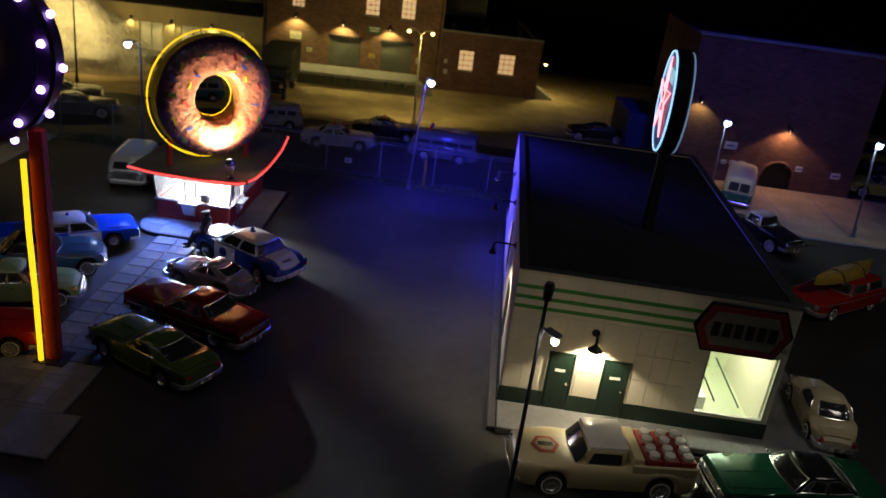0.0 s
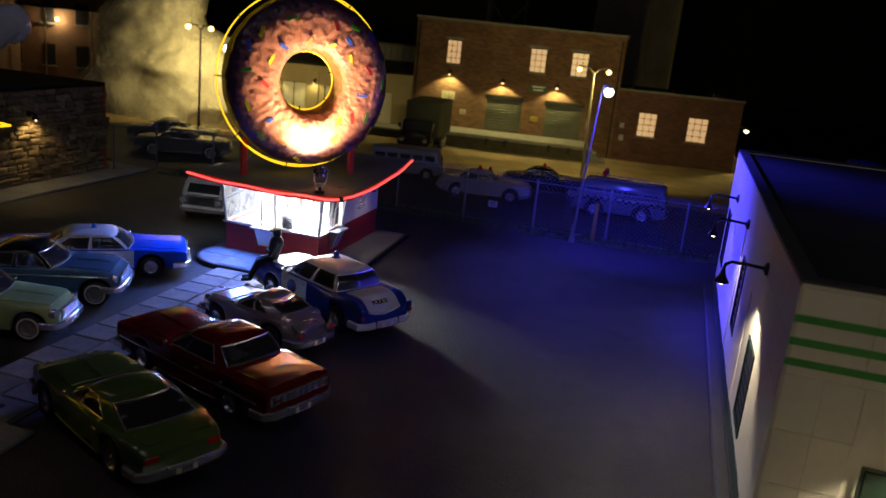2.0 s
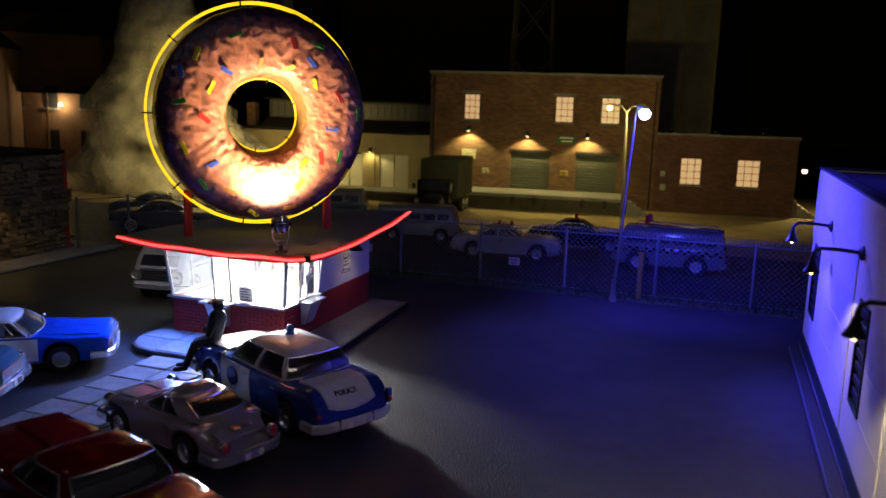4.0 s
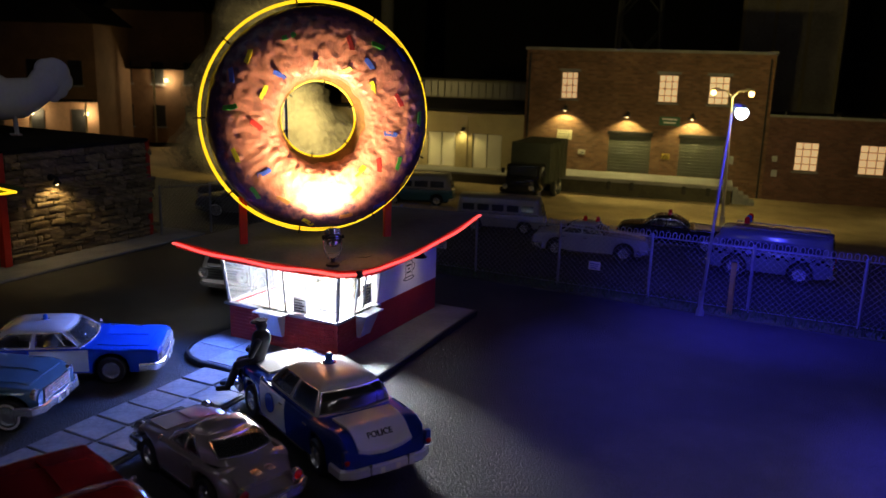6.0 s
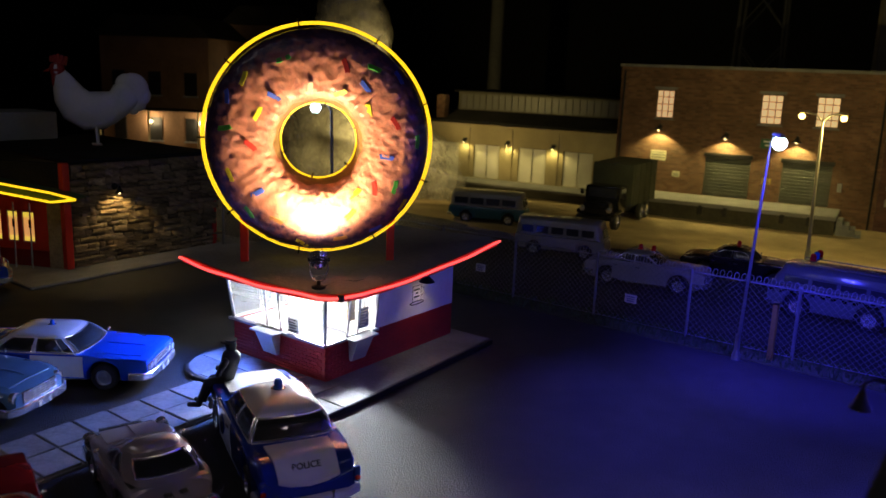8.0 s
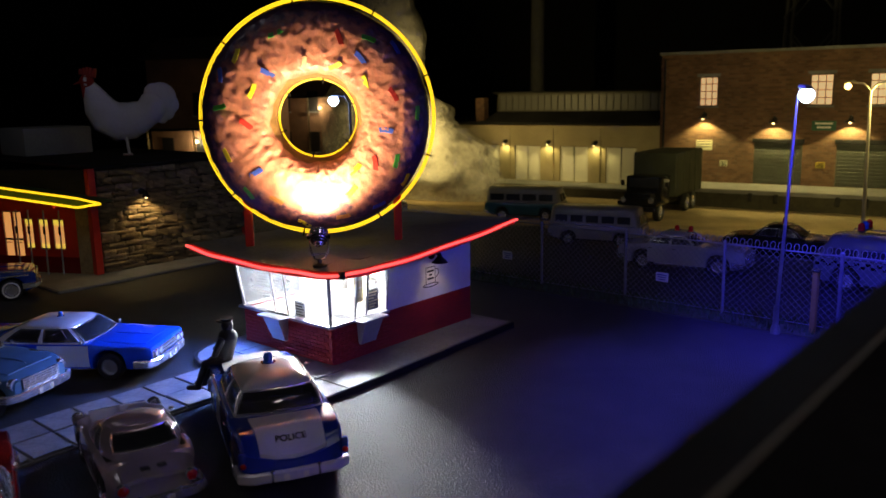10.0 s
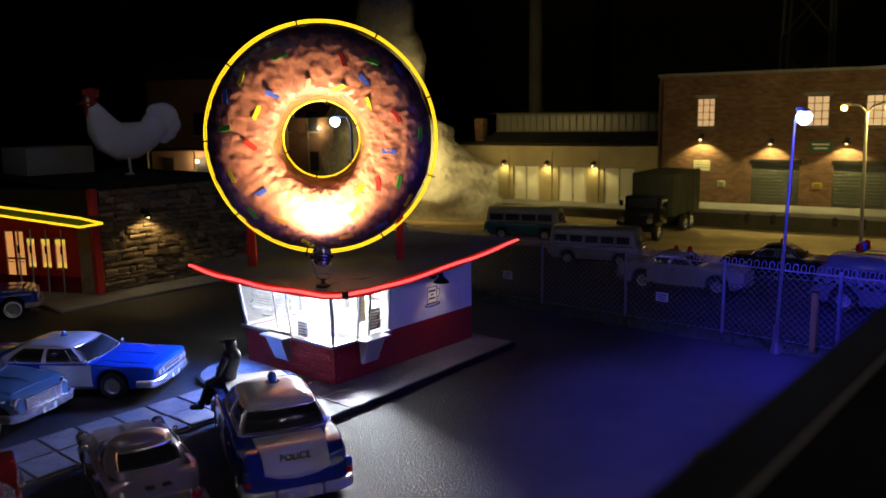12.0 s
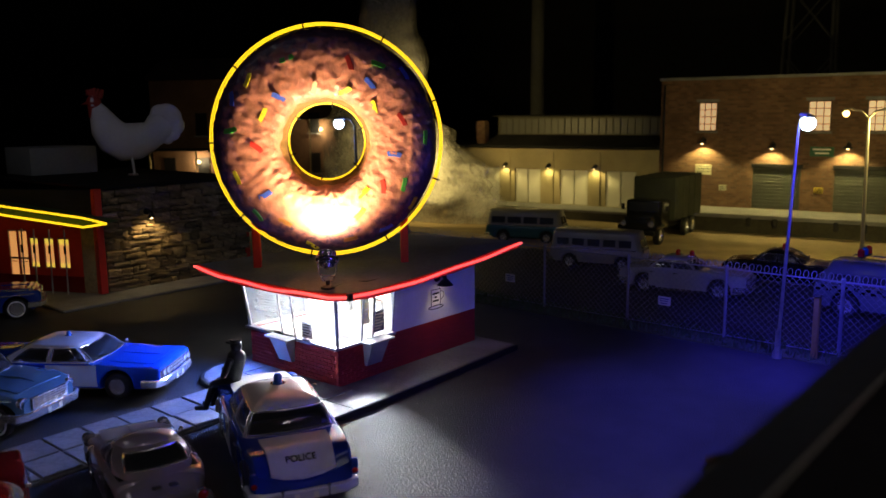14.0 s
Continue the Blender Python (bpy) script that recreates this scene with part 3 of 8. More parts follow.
for a, b in zip(doors[:-1], doors[1:]):
    x = (a[1] + b[0]) / 2
    part("pilaster", slab(x - 0.28, x + 0.28, -0.1, -0.002, 0.7, 4.3, 0.02), STUCCO, ann)
part("platform", slab(-30, -9.62, -2.4, -0.01, 0, 0.55), DOCK_DARK, ann, smooth=0)
part("platform_edge", slab(-30, -9.62, -2.5, -0.02, 0.55, 0.7, 0.03), CONCRETE, ann)
part("roof_slope", plate([(-0.45, 4.725), (1.59, 5.4), (1.59, 4.725)], -22.3, -9.66), ROOFING, ann, "dark sloping roof", at=(0, 0, 0), turn=(0, 0, 0), smooth=0).matrix_basis = Matrix(((0, 1, 0, 0), (1, 0, 0, 0), (0, 0, 1, 0), (0, 0, 0, 1)))
DULL = grainy("dull_frame_paint", (0.06, 0.055, 0.042), 0.8, 0.2)
cl = part("roof_window_strip", wall_with_holes(-22.2, -9.66, 5.3, 6.7, 1.6, 1.8, [(-22.0 + k * 1.02, -21.04 + k * 1.02, 5.5, 6.55) for k in range(12)]), DULL, ann, smooth=0)
CLERE = glow("dim_roof_window", (0.9, 0.85, 0.6), 0.002, (0.08, 0.078, 0.065))
for k in range(12):
    x = -22.0 + k * 1.02
    part("pane", slab(x, x + 0.96, 1.66, 1.69, 5.5, 6.55), CLERE, cl, smooth=0)
    part("glazing_bar", slab(x + 0.46, x + 0.5, 1.6, 1.65, 5.5, 6.55), DULL, cl, smooth=0)
part("upper_roof", slab(-22.5, -9.66, 1.3, 8, 6.7, 6.8, 0.02), ROOFING, ann)
part("upper_roof_back", slab(-22.2, -9.66, 7.6, 7.8, 4.72, 6.75), STUCCO, ann, smooth=0)
part("chimney", slab(-24.0, -23.3, 1.5, 2.2, 4.72, 6.4, 0.03), BROWN_BRICK, ann)

for u, z in ((-6.8, 5.2), (-2.73, 4.95), (1.3, 5.0)):
    p = Matrix.Rotation(radians(8), 3, "Z") @ Vector((u, -0.02, 0))
    gooseneck("wall_lamp", WH[0] + p.x, WH[1] + p.y, z - 0.4, 8, 0.5, 0.1, 500, GOLD, "black gooseneck lamp on the brick wall", 0.3, 125)
for u in (-24.2, -20.6, -17.25, -13.85):
    p = Matrix.Rotation(radians(8), 3, "Z") @ Vector((u, -0.12, 0))
    gooseneck("wall_lamp", WH[0] + p.x, WH[1] + p.y, 3.0, 8, 0.35, 0.05, 105, GOLD, "small lamp between white annex doors", 0.16, 140, 0.05)
p = Matrix.Rotation(radians(8), 3, "Z") @ Vector((14.9, 1.0, 0))
t = gooseneck("wall_lamp", WH[0] + p.x + 0.02, WH[1] + p.y, 2.95, 98, 0.6, 0.05, 420, GOLD, "lamp at the corner of the brick block", 0.3, 165, 0.05)
part("globe", lathe([(0.001, 0.17), (0.09, 0.14), (0.16, 0.05), (0.16, -0.05), (0.09, -0.14), (0.001, -0.17)], 14), BULB_WARM, t, at=(0, -0.6, -0.24)).visible_shadow = False

# far chimney stack and the legs of a tank tower behind the roofs, faint in the dark
FAINT = grainy("weathered_grey", (0.1, 0.1, 0.1), 0.9, 0.2, 0.4, 5.0, 0.02)
st = thing("chimney_stack", -37.2, 92, 0, 0, "tall grey factory chimney behind the annex", "chimney")
part("shaft", lathe([(0.75, 0), (0.55, 24), (0.62, 24.1), (0.62, 24.6), (0.001, 24.6)], 20), FAINT, st)
part("base", box((0, 0, 1), (2.2, 2.2, 2), 0.05), BROWN_BRICK, st)
ts = thing("tall_store", -1.4, 101, 0, 0, "tall plain grey store building behind the warehouse", "building")
part("wall", slab(-4.2, 4.2, 0, 8, 0, 26, 0.05), grainy("grey_stucco", (0.34, 0.31, 0.25), 0.9, 0.25, 0.3, 4.0, 0.02), ts)
for k in range(4):
    part("pilaster", slab(-4.2 + k * 2.7, -3.9 + k * 2.7, -0.12, 0, 0, 26, 0.02), STUCCO, ts)
tw = thing("tank_tower", -14.5, 100, 0, 10, "dim steel legs of a water tank tower", "tower")
for sx in (-2.2, 2.2):
    for sy in (-2.2, 2.2):
        part("leg", rod((sx, sy, 0), (sx * 0.7, sy * 0.7, 24), 0.16, 0.14), FAINT, tw)
for z in (6, 12, 18):
    for sy in (-1, 1):
        part("brace", rod((-2.1, sy * 2.1, z), (1.9, sy * 1.9, z + 5), 0.06), FAINT, tw)
        part("brace", rod((2.1, sy * 2.1, z), (-1.9, sy * 1.9, z + 5), 0.06), FAINT, tw)
part("tank", lathe([(0.001, 23.6), (2.6, 24), (2.6, 29), (0.001, 31)], 24), FAINT, tw)

# ---------------------------------------------------------------- vehicles
def lerp_keys(keys, x):
    if x <= keys[0][0]:
        return keys[0][1]
    for (a, va), (b, vb) in zip(keys, keys[1:]):
        if x <= b:
            s = (x - a) / (b - a)
            s = s * s * (3 - 2 * s)
            return va + (vb - va) * s
    return keys[-1][1]


WHEELS = {}


def wheel_meshes(r, w, white):
    key = (r, w, white)
    if key not in WHEELS:
        m = Matrix.Rotation(radians(90), 4, "X")
        h = w / 2
        tyre = lathe([(r * 0.62, -h), (r * 0.9, -h), (r, -h * 0.6), (r, h * 0.6), (r * 0.9, h), (r * 0.62, h)], 24, closed=True, m=m)
        rim = lathe([(0.001, -h * 0.75), (r * 0.16, -h * 0.75), (r * 0.2, -h * 0.5), (r * 0.5, -h * 0.45), (r * 0.56, -h * 0.9), (r * 0.63, -h * 0.9), (r * 0.63, h * 0.9), (r * 0.3, h * 0.8), (0.001, h * 0.8)], 20, m=m)
        wall = lathe([(r * 0.66, -h - 0.004), (r * 0.8, -h - 0.004), (r * 0.8, -h + 0.02), (r * 0.66, -h + 0.02)], 24, closed=True, m=m) if white else None
        WHEELS[key] = (mesh_of("tyre", tyre, RUBBER), mesh_of("rim", rim, CHROME), mesh_of("whitewall", wall, WHITE) if white else None)
    return WHEELS[key]


def add_wheels(root, xs, half, r, white=False, width=0.2):
    ty, ri, wa = wheel_meshes(r, width, white)
    for x in xs:
        for s in (-1, 1):
            w = part("wheel", ty, None, root, at=(x, s * (half - width / 2), r), turn=(0, 0, 180 if s < 0 else 0))
            part("rim", ri, None, w)
            if wa:
                part("whitewall", wa, None, w)


def body_loft(L, half, top, side, plan, xs_wheel, r, clear, nose=0.08, round_mid=0.6, soft=1.0, ends=0.16, fall=0.1, cabin=None):
    """The lower body: sections from tail to nose, cut out round the wheels, hollow between the ends of the cabin."""
    ra = r + 0.07
    st = {-L / 2, -L / 2 + 0.04, -L / 2 + 0.12, L / 2, L / 2 - 0.04, L / 2 - 0.12}
    st |= {-L / 2 + L * i / 36 for i in range(1, 36)}
    for xw in xs_wheel:
        st = {x for x in st if abs(x - xw) > ra + 0.02}
        st |= {xw + ra * math.sin(radians(a)) for a in (-90, -75, -55, -35, -12, 12, 35, 55, 75, 90)} | {xw - ra - 0.012, xw + ra + 0.012}
    if cabin:
        st |= {cabin[0] - 0.006, cabin[0], cabin[1], cabin[1] + 0.006}
    st = sorted(x for x in st if -L / 2 <= x <= L / 2)
    bm = bmesh.new()
    rings, hollow = [], []
    for x in st:
        e = L / 2 - abs(x)
        k = 1 - nose * max(0, 1 - e / ends) ** 2
        zb = clear + 0.1 * max(0, 1 - e / 0.3)
        for xw in xs_wheel:
            d = abs(x - xw)
            if d <= ra + 1e-6:
                zb = max(zb, r + math.sqrt(max(0, ra * ra - d * d)))
        w, zs, zc = half * lerp_keys(plan, x) * k, lerp_keys(side, x), lerp_keys(top, x)
        drop = fall * max(0, 1 - e / max(0.1, ends * 0.8)) ** 2
        zs, zc = max(zs - drop, zb + 0.06), max(zc - drop, zb + 0.07)
        mid = zb + (zs - zb) * round_mid
        dz = zs - zb
        pts = [(0, zb), (w - 0.16, zb), (w - 0.05, zb + 0.02), (w - 0.014, zb + 0.25 * dz), (w, mid), (w - 0.006 - 0.006 * soft, zs - 0.2 * dz), (w - 0.014 - 0.031 * soft, zs - 0.06 * dz), (w - 0.045 - 0.055 * soft, zs)]
        inside = bool(cabin) and cabin[0] <= x <= cabin[1]
        if inside:
            fz = max(0.46, zb + 0.05)
            pts += [(w - 0.13, zs - 0.015), (w - 0.17, fz + 0.03), (0, fz)]
        else:
            pts += [(w * 0.72, (zs * 2 + zc) / 3), (w * 0.4, (zs + zc * 4) / 5), (0, zc)]
        rings.append([bm.verts.new((x, y, z)) for y, z in pts] + [bm.verts.new((x, -y, z)) for y, z in pts[-2:0:-1]])
        hollow.append(inside)
    n = len(rings[0])
    for i, (a, b) in enumerate(zip(rings, rings[1:])):
        for j in range(n):
            f = bm.faces.new((a[j], a[(j + 1) % n], b[(j + 1) % n], b[j]))
            if (hollow[i] or hollow[i + 1]) and 8 <= j <= 11:
                f.material_index = 1
    bm.faces.new(rings[0])
    bm.faces.new(rings[-1][::-1])
    return bm


def glasshouse(c, base, roof, zb, H, bw, wr, crown, bow, pillar, cuts, sv, fv, rv, bulge, wide, rm, trim):
    """The cabin over the belt line: pillars and a domed roof round open windows, each with a clear pane and a bright surround."""
    zr = H - crown
    cols = []

    def add(bx, by, rx, ry, tag):
        cols.append((Vector((bx, by, zb)), Vector((rx, ry, zr)), tag))

    nf = 8
    wf, wrf = bw * 0.9, wr * 0.88
    for i in range(nf + 1):
        t = 1 - 2 * i / nf
        add(base[1] - bow * t * t, t * wf, roof[1] - bow * 0.7 * t * t, t * wrf, ("windscreen", 0) if i < nf else ("", 0))
    xf, rf = base[1] - bow - 0.1, roof[1] - bow * 0.7 - 0.07
    xe, re_ = base[0] + bow * 0.6 + pillar, roof[0] + bow * 0.5 + pillar * 0.55
    us = [0.0]
    for k, (u0, u1) in enumerate(cuts):
        us += [u0 + (u1 - u0) * q / 3 for q in range(4)]
    us = sorted(set(us) | {1.0})
    tags = [next((("side_window", k + 1) for k, (u0, u1) in enumerate(cuts) if u0 <= (p + q) / 2 <= u1), ("", 0)) for p, q in zip(us, us[1:])] + [("", 0)]

    def flank(sgn):
        seq = list(zip(us, tags))
        if sgn > 0:
            seq = [(us[len(us) - 1 - i], tags[len(us) - 2 - i] if i < len(us) - 1 else ("", 0)) for i in range(len(us))]
        for u, tg in seq:
            q = 1 - 0.03 * (2 * u - 1) ** 2
            add(xf + (xe - xf) * u, sgn * bw * q, rf + (re_ - rf) * u, sgn * wr * q, (tg[0], tg[1] + (10 if sgn > 0 else 0)) if tg[0] else tg)

    flank(-1)
    wbk, wrb = bw * wide, wr * min(0.95, wide + 0.06)
    for i in range(nf + 1):
        t = -1 + 2 * i / nf
        add(base[0] + bow * 0.6 * t * t, t * wbk, roof[0] + bow * 0.5 * t * t, t * wrb, ("rear_window", 0) if i < nf else ("", 0))
    flank(1)
    n = len(cols)
    span = {"windscreen": fv, "side_window": sv, "rear_window": rv}
    vs = sorted({0.0, 1.0, 0.96, *fv, *rv, *sv, sum(fv) / 2, sum(rv) / 2, sum(sv) / 2})
    outs = []
    for i in range(n):
        d = cols[(i + 1) % n][0] - cols[i - 1][0]
        outs.append(Vector((d.y, -d.x, 0)).normalized() * -1)
    if outs[n // 2].dot(cols[n // 2][0] - (cols[0][0] + cols[n // 2][0]) / 2) < 0:
        outs = [-o for o in outs]

    def at(i, v, out=0.0):
        b, q, _ = cols[i % n]
        return b.lerp(q, v) + (outs[i % n] + Vector((0, 0, 0.7))) * bulge * math.sin(math.pi * min(1, v)) + outs[i % n] * out

    bm = bmesh.new()
    grid = [[bm.verts.new(at(i, v)) for i in range(n)] for v in vs]
    for j in range(len(vs) - 1):
        vm = (vs[j] + vs[j + 1]) / 2
        for i in range(n):
            tg = cols[i][2][0]
            if tg and span[tg][0] < vm < span[tg][1]:
                continue
            bm.faces.new((grid[j][i], grid[j][(i + 1) % n], grid[j + 1][(i + 1) % n], grid[j + 1][i]))
    mid = Vector(((roof[0] + roof[1]) / 2, 0, zr))
    prev = grid[-1]
    for s_ in (0.98, 0.93, 0.82, 0.6, 0.3):
        cur = [bm.verts.new(Vector((mid.x + (q.x - mid.x) * s_, q.y * s_, zr + crown * (1 - s_ ** 2.3) ** 0.7))) for _, q, _ in cols]
        for i in range(n):
            bm.faces.new((prev[i], prev[(i + 1) % n], cur[(i + 1) % n], cur[i]))
        prev = cur
    bm.faces.new(prev)
    bmesh.ops.recalc_face_normals(bm, faces=bm.faces)
    bmesh.ops.solidify(bm, geom=bm.faces[:], thickness=0.022)
    part("roof", bm, rm, c, smooth=55)

    runs = []
    for i in range(n):
        tg = cols[i][2]
        if tg[0]:
            if runs and runs[-1][0] == tg and runs[-1][2] == i:
                runs[-1][2] = i + 1
            else:
                runs.append([tg, i, i + 1])
    for tg, i0, i1 in runs:
        v0, v1 = span[tg[0]]
        rows_ = [[at(i, v0 + (v1 - v0) * q / 3, -0.006) for i in range(i0, i1 + 1)] for q in range(4)]
        bm = bmesh.new()
        g0 = [[bm.verts.new(p) for p in r_] for r_ in rows_]
        g1 = [[bm.verts.new(at(i, v0 + (v1 - v0) * q / 3, -0.018)) for i in range(i0, i1 + 1)] for q in range(4)]
        m = i1 - i0
        for j in range(3):
            for i in range(m):
                bm.faces.new((g0[j][i], g0[j][i + 1], g0[j + 1][i + 1], g0[j + 1][i]))
                bm.faces.new((g1[j][i], g1[j + 1][i], g1[j + 1][i + 1], g1[j][i + 1]))
        loop = [(0, i) for i in range(m + 1)] + [(j, m) for j in range(1, 4)] + [(3, i) for i in range(m - 1, -1, -1)] + [(j, 0) for j in range(2, 0, -1)]
        for q in range(len(loop)):
            (j0, a0), (j1, a1) = loop[q], loop[(q + 1) % len(loop)]
            bm.faces.new((g0[j0][a0], g1[j0][a0], g1[j1][a1], g0[j1][a1]))
        w_ = part(tg[0], bm, CAR_GLASS, c, smooth=70)
        part(tg[0] + "_trim", sweep([rows_[j][i] + outs[(i0 + i) % n] * 0.008 for j, i in loop], circle(0.017 if tg[0] == "side_window" else 0.021, 5), closed=True, up=outs[(i0 + i1) // 2 % n]), trim, w_)
        if tg[0] == "side_window" and tg[1] in (1, 11):
            f = 0.24 if tg[1] == 1 else 0.76
            k0 = i0 + int(f * m)
            pa, pb = at(k0, v0, 0.0).lerp(at(k0 + 1, v0, 0.0), 0.8 if tg[1] == 1 else 0.2), at(k0, v1, 0.0).lerp(at(k0 + 1, v1, 0.0), 0.8 if tg[1] == 1 else 0.2)
            part("vent_frame", rod(pa, pb, 0.011, None, 5), trim, w_)
    return at, n


def side_patch(L, half, side, plan, x0, x1, z0, z1, s, proud=0.012, frac=0.6, clear=0.25):
    """A panel that lies on the flank between x0 and x1: a door, a stripe, a strip of trim."""
    bm = bmesh.new()
    rows = []
    for i in range(9):
        x = x0 + (x1 - x0) * i / 8
        w, zs = half * lerp_keys(plan, x), lerp_keys(side, x)
        row = []
        for z in (z0, (z0 * 2 + z1) / 3, (z0 + 2 * z1) / 3, z1):
            z = min(z, zs - 0.02)
            q = clear + (zs - clear) * frac
            y = w - (0.03 * (q - z) / max(0.05, q - clear) if z < q else 0.02 * (z - q) / max(0.05, zs - q))
            row.append(((x, s * (y + proud), z), (x, s * (y - 0.03), z)))
        rows.append(row)
    o = [[bm.verts.new(p[0]) for p in r] for r in rows]
    k = [[bm.verts.new(p[1]) for p in r] for r in rows]
    for i in range(8):
        for j in range(3):
            bm.faces.new((o[i][j], o[i + 1][j], o[i + 1][j + 1], o[i][j + 1]))
            bm.faces.new((k[i][j], k[i][j + 1], k[i + 1][j + 1], k[i + 1][j]))
        bm.faces.new((o[i][0], k[i][0], k[i + 1][0], o[i + 1][0]))
        bm.faces.new((o[i][3], o[i + 1][3], k[i + 1][3], k[i][3]))
    for i in (0, 8):
        for j in range(3):
            bm.faces.new((o[i][j], o[i][j + 1], k[i][j + 1], k[i][j]))
    return bm


def car(name, x, y, rz, label, group, color, L=4.9, W=1.85, H=1.45, r=0.34, wb=(-1.45, 1.5), deck=0.95, hood=0.95, belt=0.98, base=(-1.35, 0.85), roof=(-0.75, 0.2),
        wr=0.6, taper=0.1, tail=0.93, roof_mat=None, doors=None, hood_mat=None, trunk_mat=None, white=True, pillar=0.14, bpost=True, fins=0.0, lights="round",
        bumper=0.45, trim=None, wheels=True, z=0.0, tails="bar", clear=0.24, category="car", crown=0.09, nose=0.08, ends=0.16, fall=0.1, droop=0.9, chin=0.93, wtrim=True, letters="", boot=None, rw=(0.12, 0.88), lamp_in=0.0, wide=0.86, panel=False, soft=0.25, bow=0.12, bulge=0.02, quarter=False, trim_in=None, bump_mat=None, gw=0.92):
    """A die-cast model car; local +x is its nose. The numbers are those of the real car."""
    c = thing(name, x, y, z, rz, label, category, group)
    h = W / 2
    plan = [(-L / 2, 1 - taper * 0.8), (-L * 0.32, 0.99), (0, 1), (L * 0.3, 0.985), (L / 2, 1 - taper)]
    side = [(-L / 2, deck * droop + fins), (-L * 0.36, deck * 0.98 + fins * 0.8), (base[0], belt), (base[1], belt), (L * 0.38, hood * 0.985), (L / 2, hood * chin)]
    top = [(-L / 2, deck * droop + 0.03), (-L * 0.38, deck + 0.035), (base[0], belt + 0.02), (base[1], belt + 0.02), (L * 0.34, hood + 0.035), (L / 2, hood * (chin + 0.03))]
    if boot:
        # a flat deck that breaks down to the tail between the wings
        top = [(-L / 2, boot[1]), (-L / 2 + boot[0], deck + 0.03), (base[0] - 0.1, deck + 0.035)] + top[2:]
        side = [(-L / 2, deck * droop), (-L / 2 + boot[0] * 0.5, deck + fins)] + side[2:]
    cab = (base[0] + 0.16, base[1] - 0.2)
    part("body", body_loft(L, h, top, side, plan, wb, r, clear, nose, 0.6, soft, ends, fall, cab), [color, trim_in or INTERIOR], c)
    part("chassis", slab(-L * 0.44, L * 0.44, -h * 0.7, h * 0.7, 0.18, 0.44, 0.04), UNDER, c)
    if wheels:
        add_wheels(c, wb, h - 0.03, r, white)
    rm = roof_mat or color
    cuts = [(0.0, 0.47), (0.54, 1.0)] if bpost else [(0.0, 0.52), (0.56, 1.0)] if quarter else [(0.0, 1.0)]
    at, n_col = glasshouse(c, base, roof, belt - 0.02, H, h * gw, wr, crown, bow, pillar, cuts, (0.12, 0.86), (0.1, 0.88), rw, bulge, wide, rm, CHROME if wtrim else rm)
    # seats, dashboard, steering wheel
    im = trim_in or INTERIOR
    bz = belt - 0.42
    for xs_, nm in ((base[1] - 0.95, "front_seat"), (base[0] + 0.62, "rear_seat")):
        st_ = part(nm, box((xs_ + 0.12, 0, bz), (0.5, W * 0.72, 0.2), 0.05), im, c)
        part("seat_back", box((xs_ - 0.14, 0, bz + 0.3), (0.16, W * 0.7, 0.52), 0.06), im, st_)
    part("dashboard", box((base[1] - 0.3, 0, belt - 0.12), (0.22, W * 0.78, 0.16), 0.05), im, c)
    part("steering_wheel", lathe([(0.17, -0.012), (0.195, -0.012), (0.195, 0.012), (0.17, 0.012)], 18, closed=True), P_BLACK_TRIM, c, at=(base[1] - 0.52, 0.36, belt - 0.02), turn=(0, -62, 0))
    # lids and doors in a second colour, shut lines
    def lid(nm, x0, x1, f, m, inset=0.12):
        bm = bmesh.new()
        g0, g1 = [], []
        for i in range(15):
            xx = x0 + (x1 - x0) * i / 14
            w = (h * lerp_keys(plan, xx) - inset) * f
            zc, zs = lerp_keys(top, xx), lerp_keys(side, xx)
            a, b = [], []
            for j in range(7):
                v = j / 3 - 1
                yy = abs(v) * w
                t = min(1.0, yy / (h * 0.55))
                zz = lerp_keys([(0, zc), (0.4, (zs + zc * 4) / 5), (0.72, (zs * 2 + zc) / 3), (0.95, zs)], yy / h)
                a.append(bm.verts.new((xx, v * w, zz + (0.035 if boot else 0.015))))
                b.append(bm.verts.new((xx, v * w, zz - 0.04)))
            g0.append(a)
            g1.append(b)
        for i in range(14):
            for j in range(6):
                bm.faces.new((g0[i][j], g0[i + 1][j], g0[i + 1][j + 1], g0[i][j + 1]))
            bm.faces.new((g0[i][0], g1[i][0], g1[i + 1][0], g0[i + 1][0]))
            bm.faces.new((g0[i][6], g0[i + 1][6], g1[i + 1][6], g1[i][6]))
        for i in (0, 14):
            for j in range(6):
                bm.faces.new((g0[i][j], g0[i][j + 1], g1[i][j + 1], g1[i][j]))
        return part(nm, bm, m, c)
    lid("bonnet", base[1] + 0.12, L / 2 - 0.22, 0.82, hood_mat or color)
    trunk = lid("boot_lid", -L / 2 + (0.03 if boot else 0.14), base[0] - 0.1, 0.74 if boot else 0.85, trunk_mat or color)
    if letters:
        x0 = -L / 2 + (boot[0] * 0.5 if boot else 0.34)
        za, zb_ = lerp_keys(top, x0 - 0.1), lerp_keys(top, x0 + 0.1)
        pitch = math.degrees(math.atan2(zb_ - za, 0.2))
        lettering("police_letters", letters, 0.16, P_BLACK, trunk, pose(x0, 0, (za + zb_) / 2 + 0.06, pitch, 0, -90), 0.012)
    xm = (base[0] + base[1]) / 2
    spans = [(xm + 0.02, base[1] - 0.02), (base[0] + 0.18, xm - 0.02)] if bpost else [(base[0] + 0.7, base[1] - 0.02)]
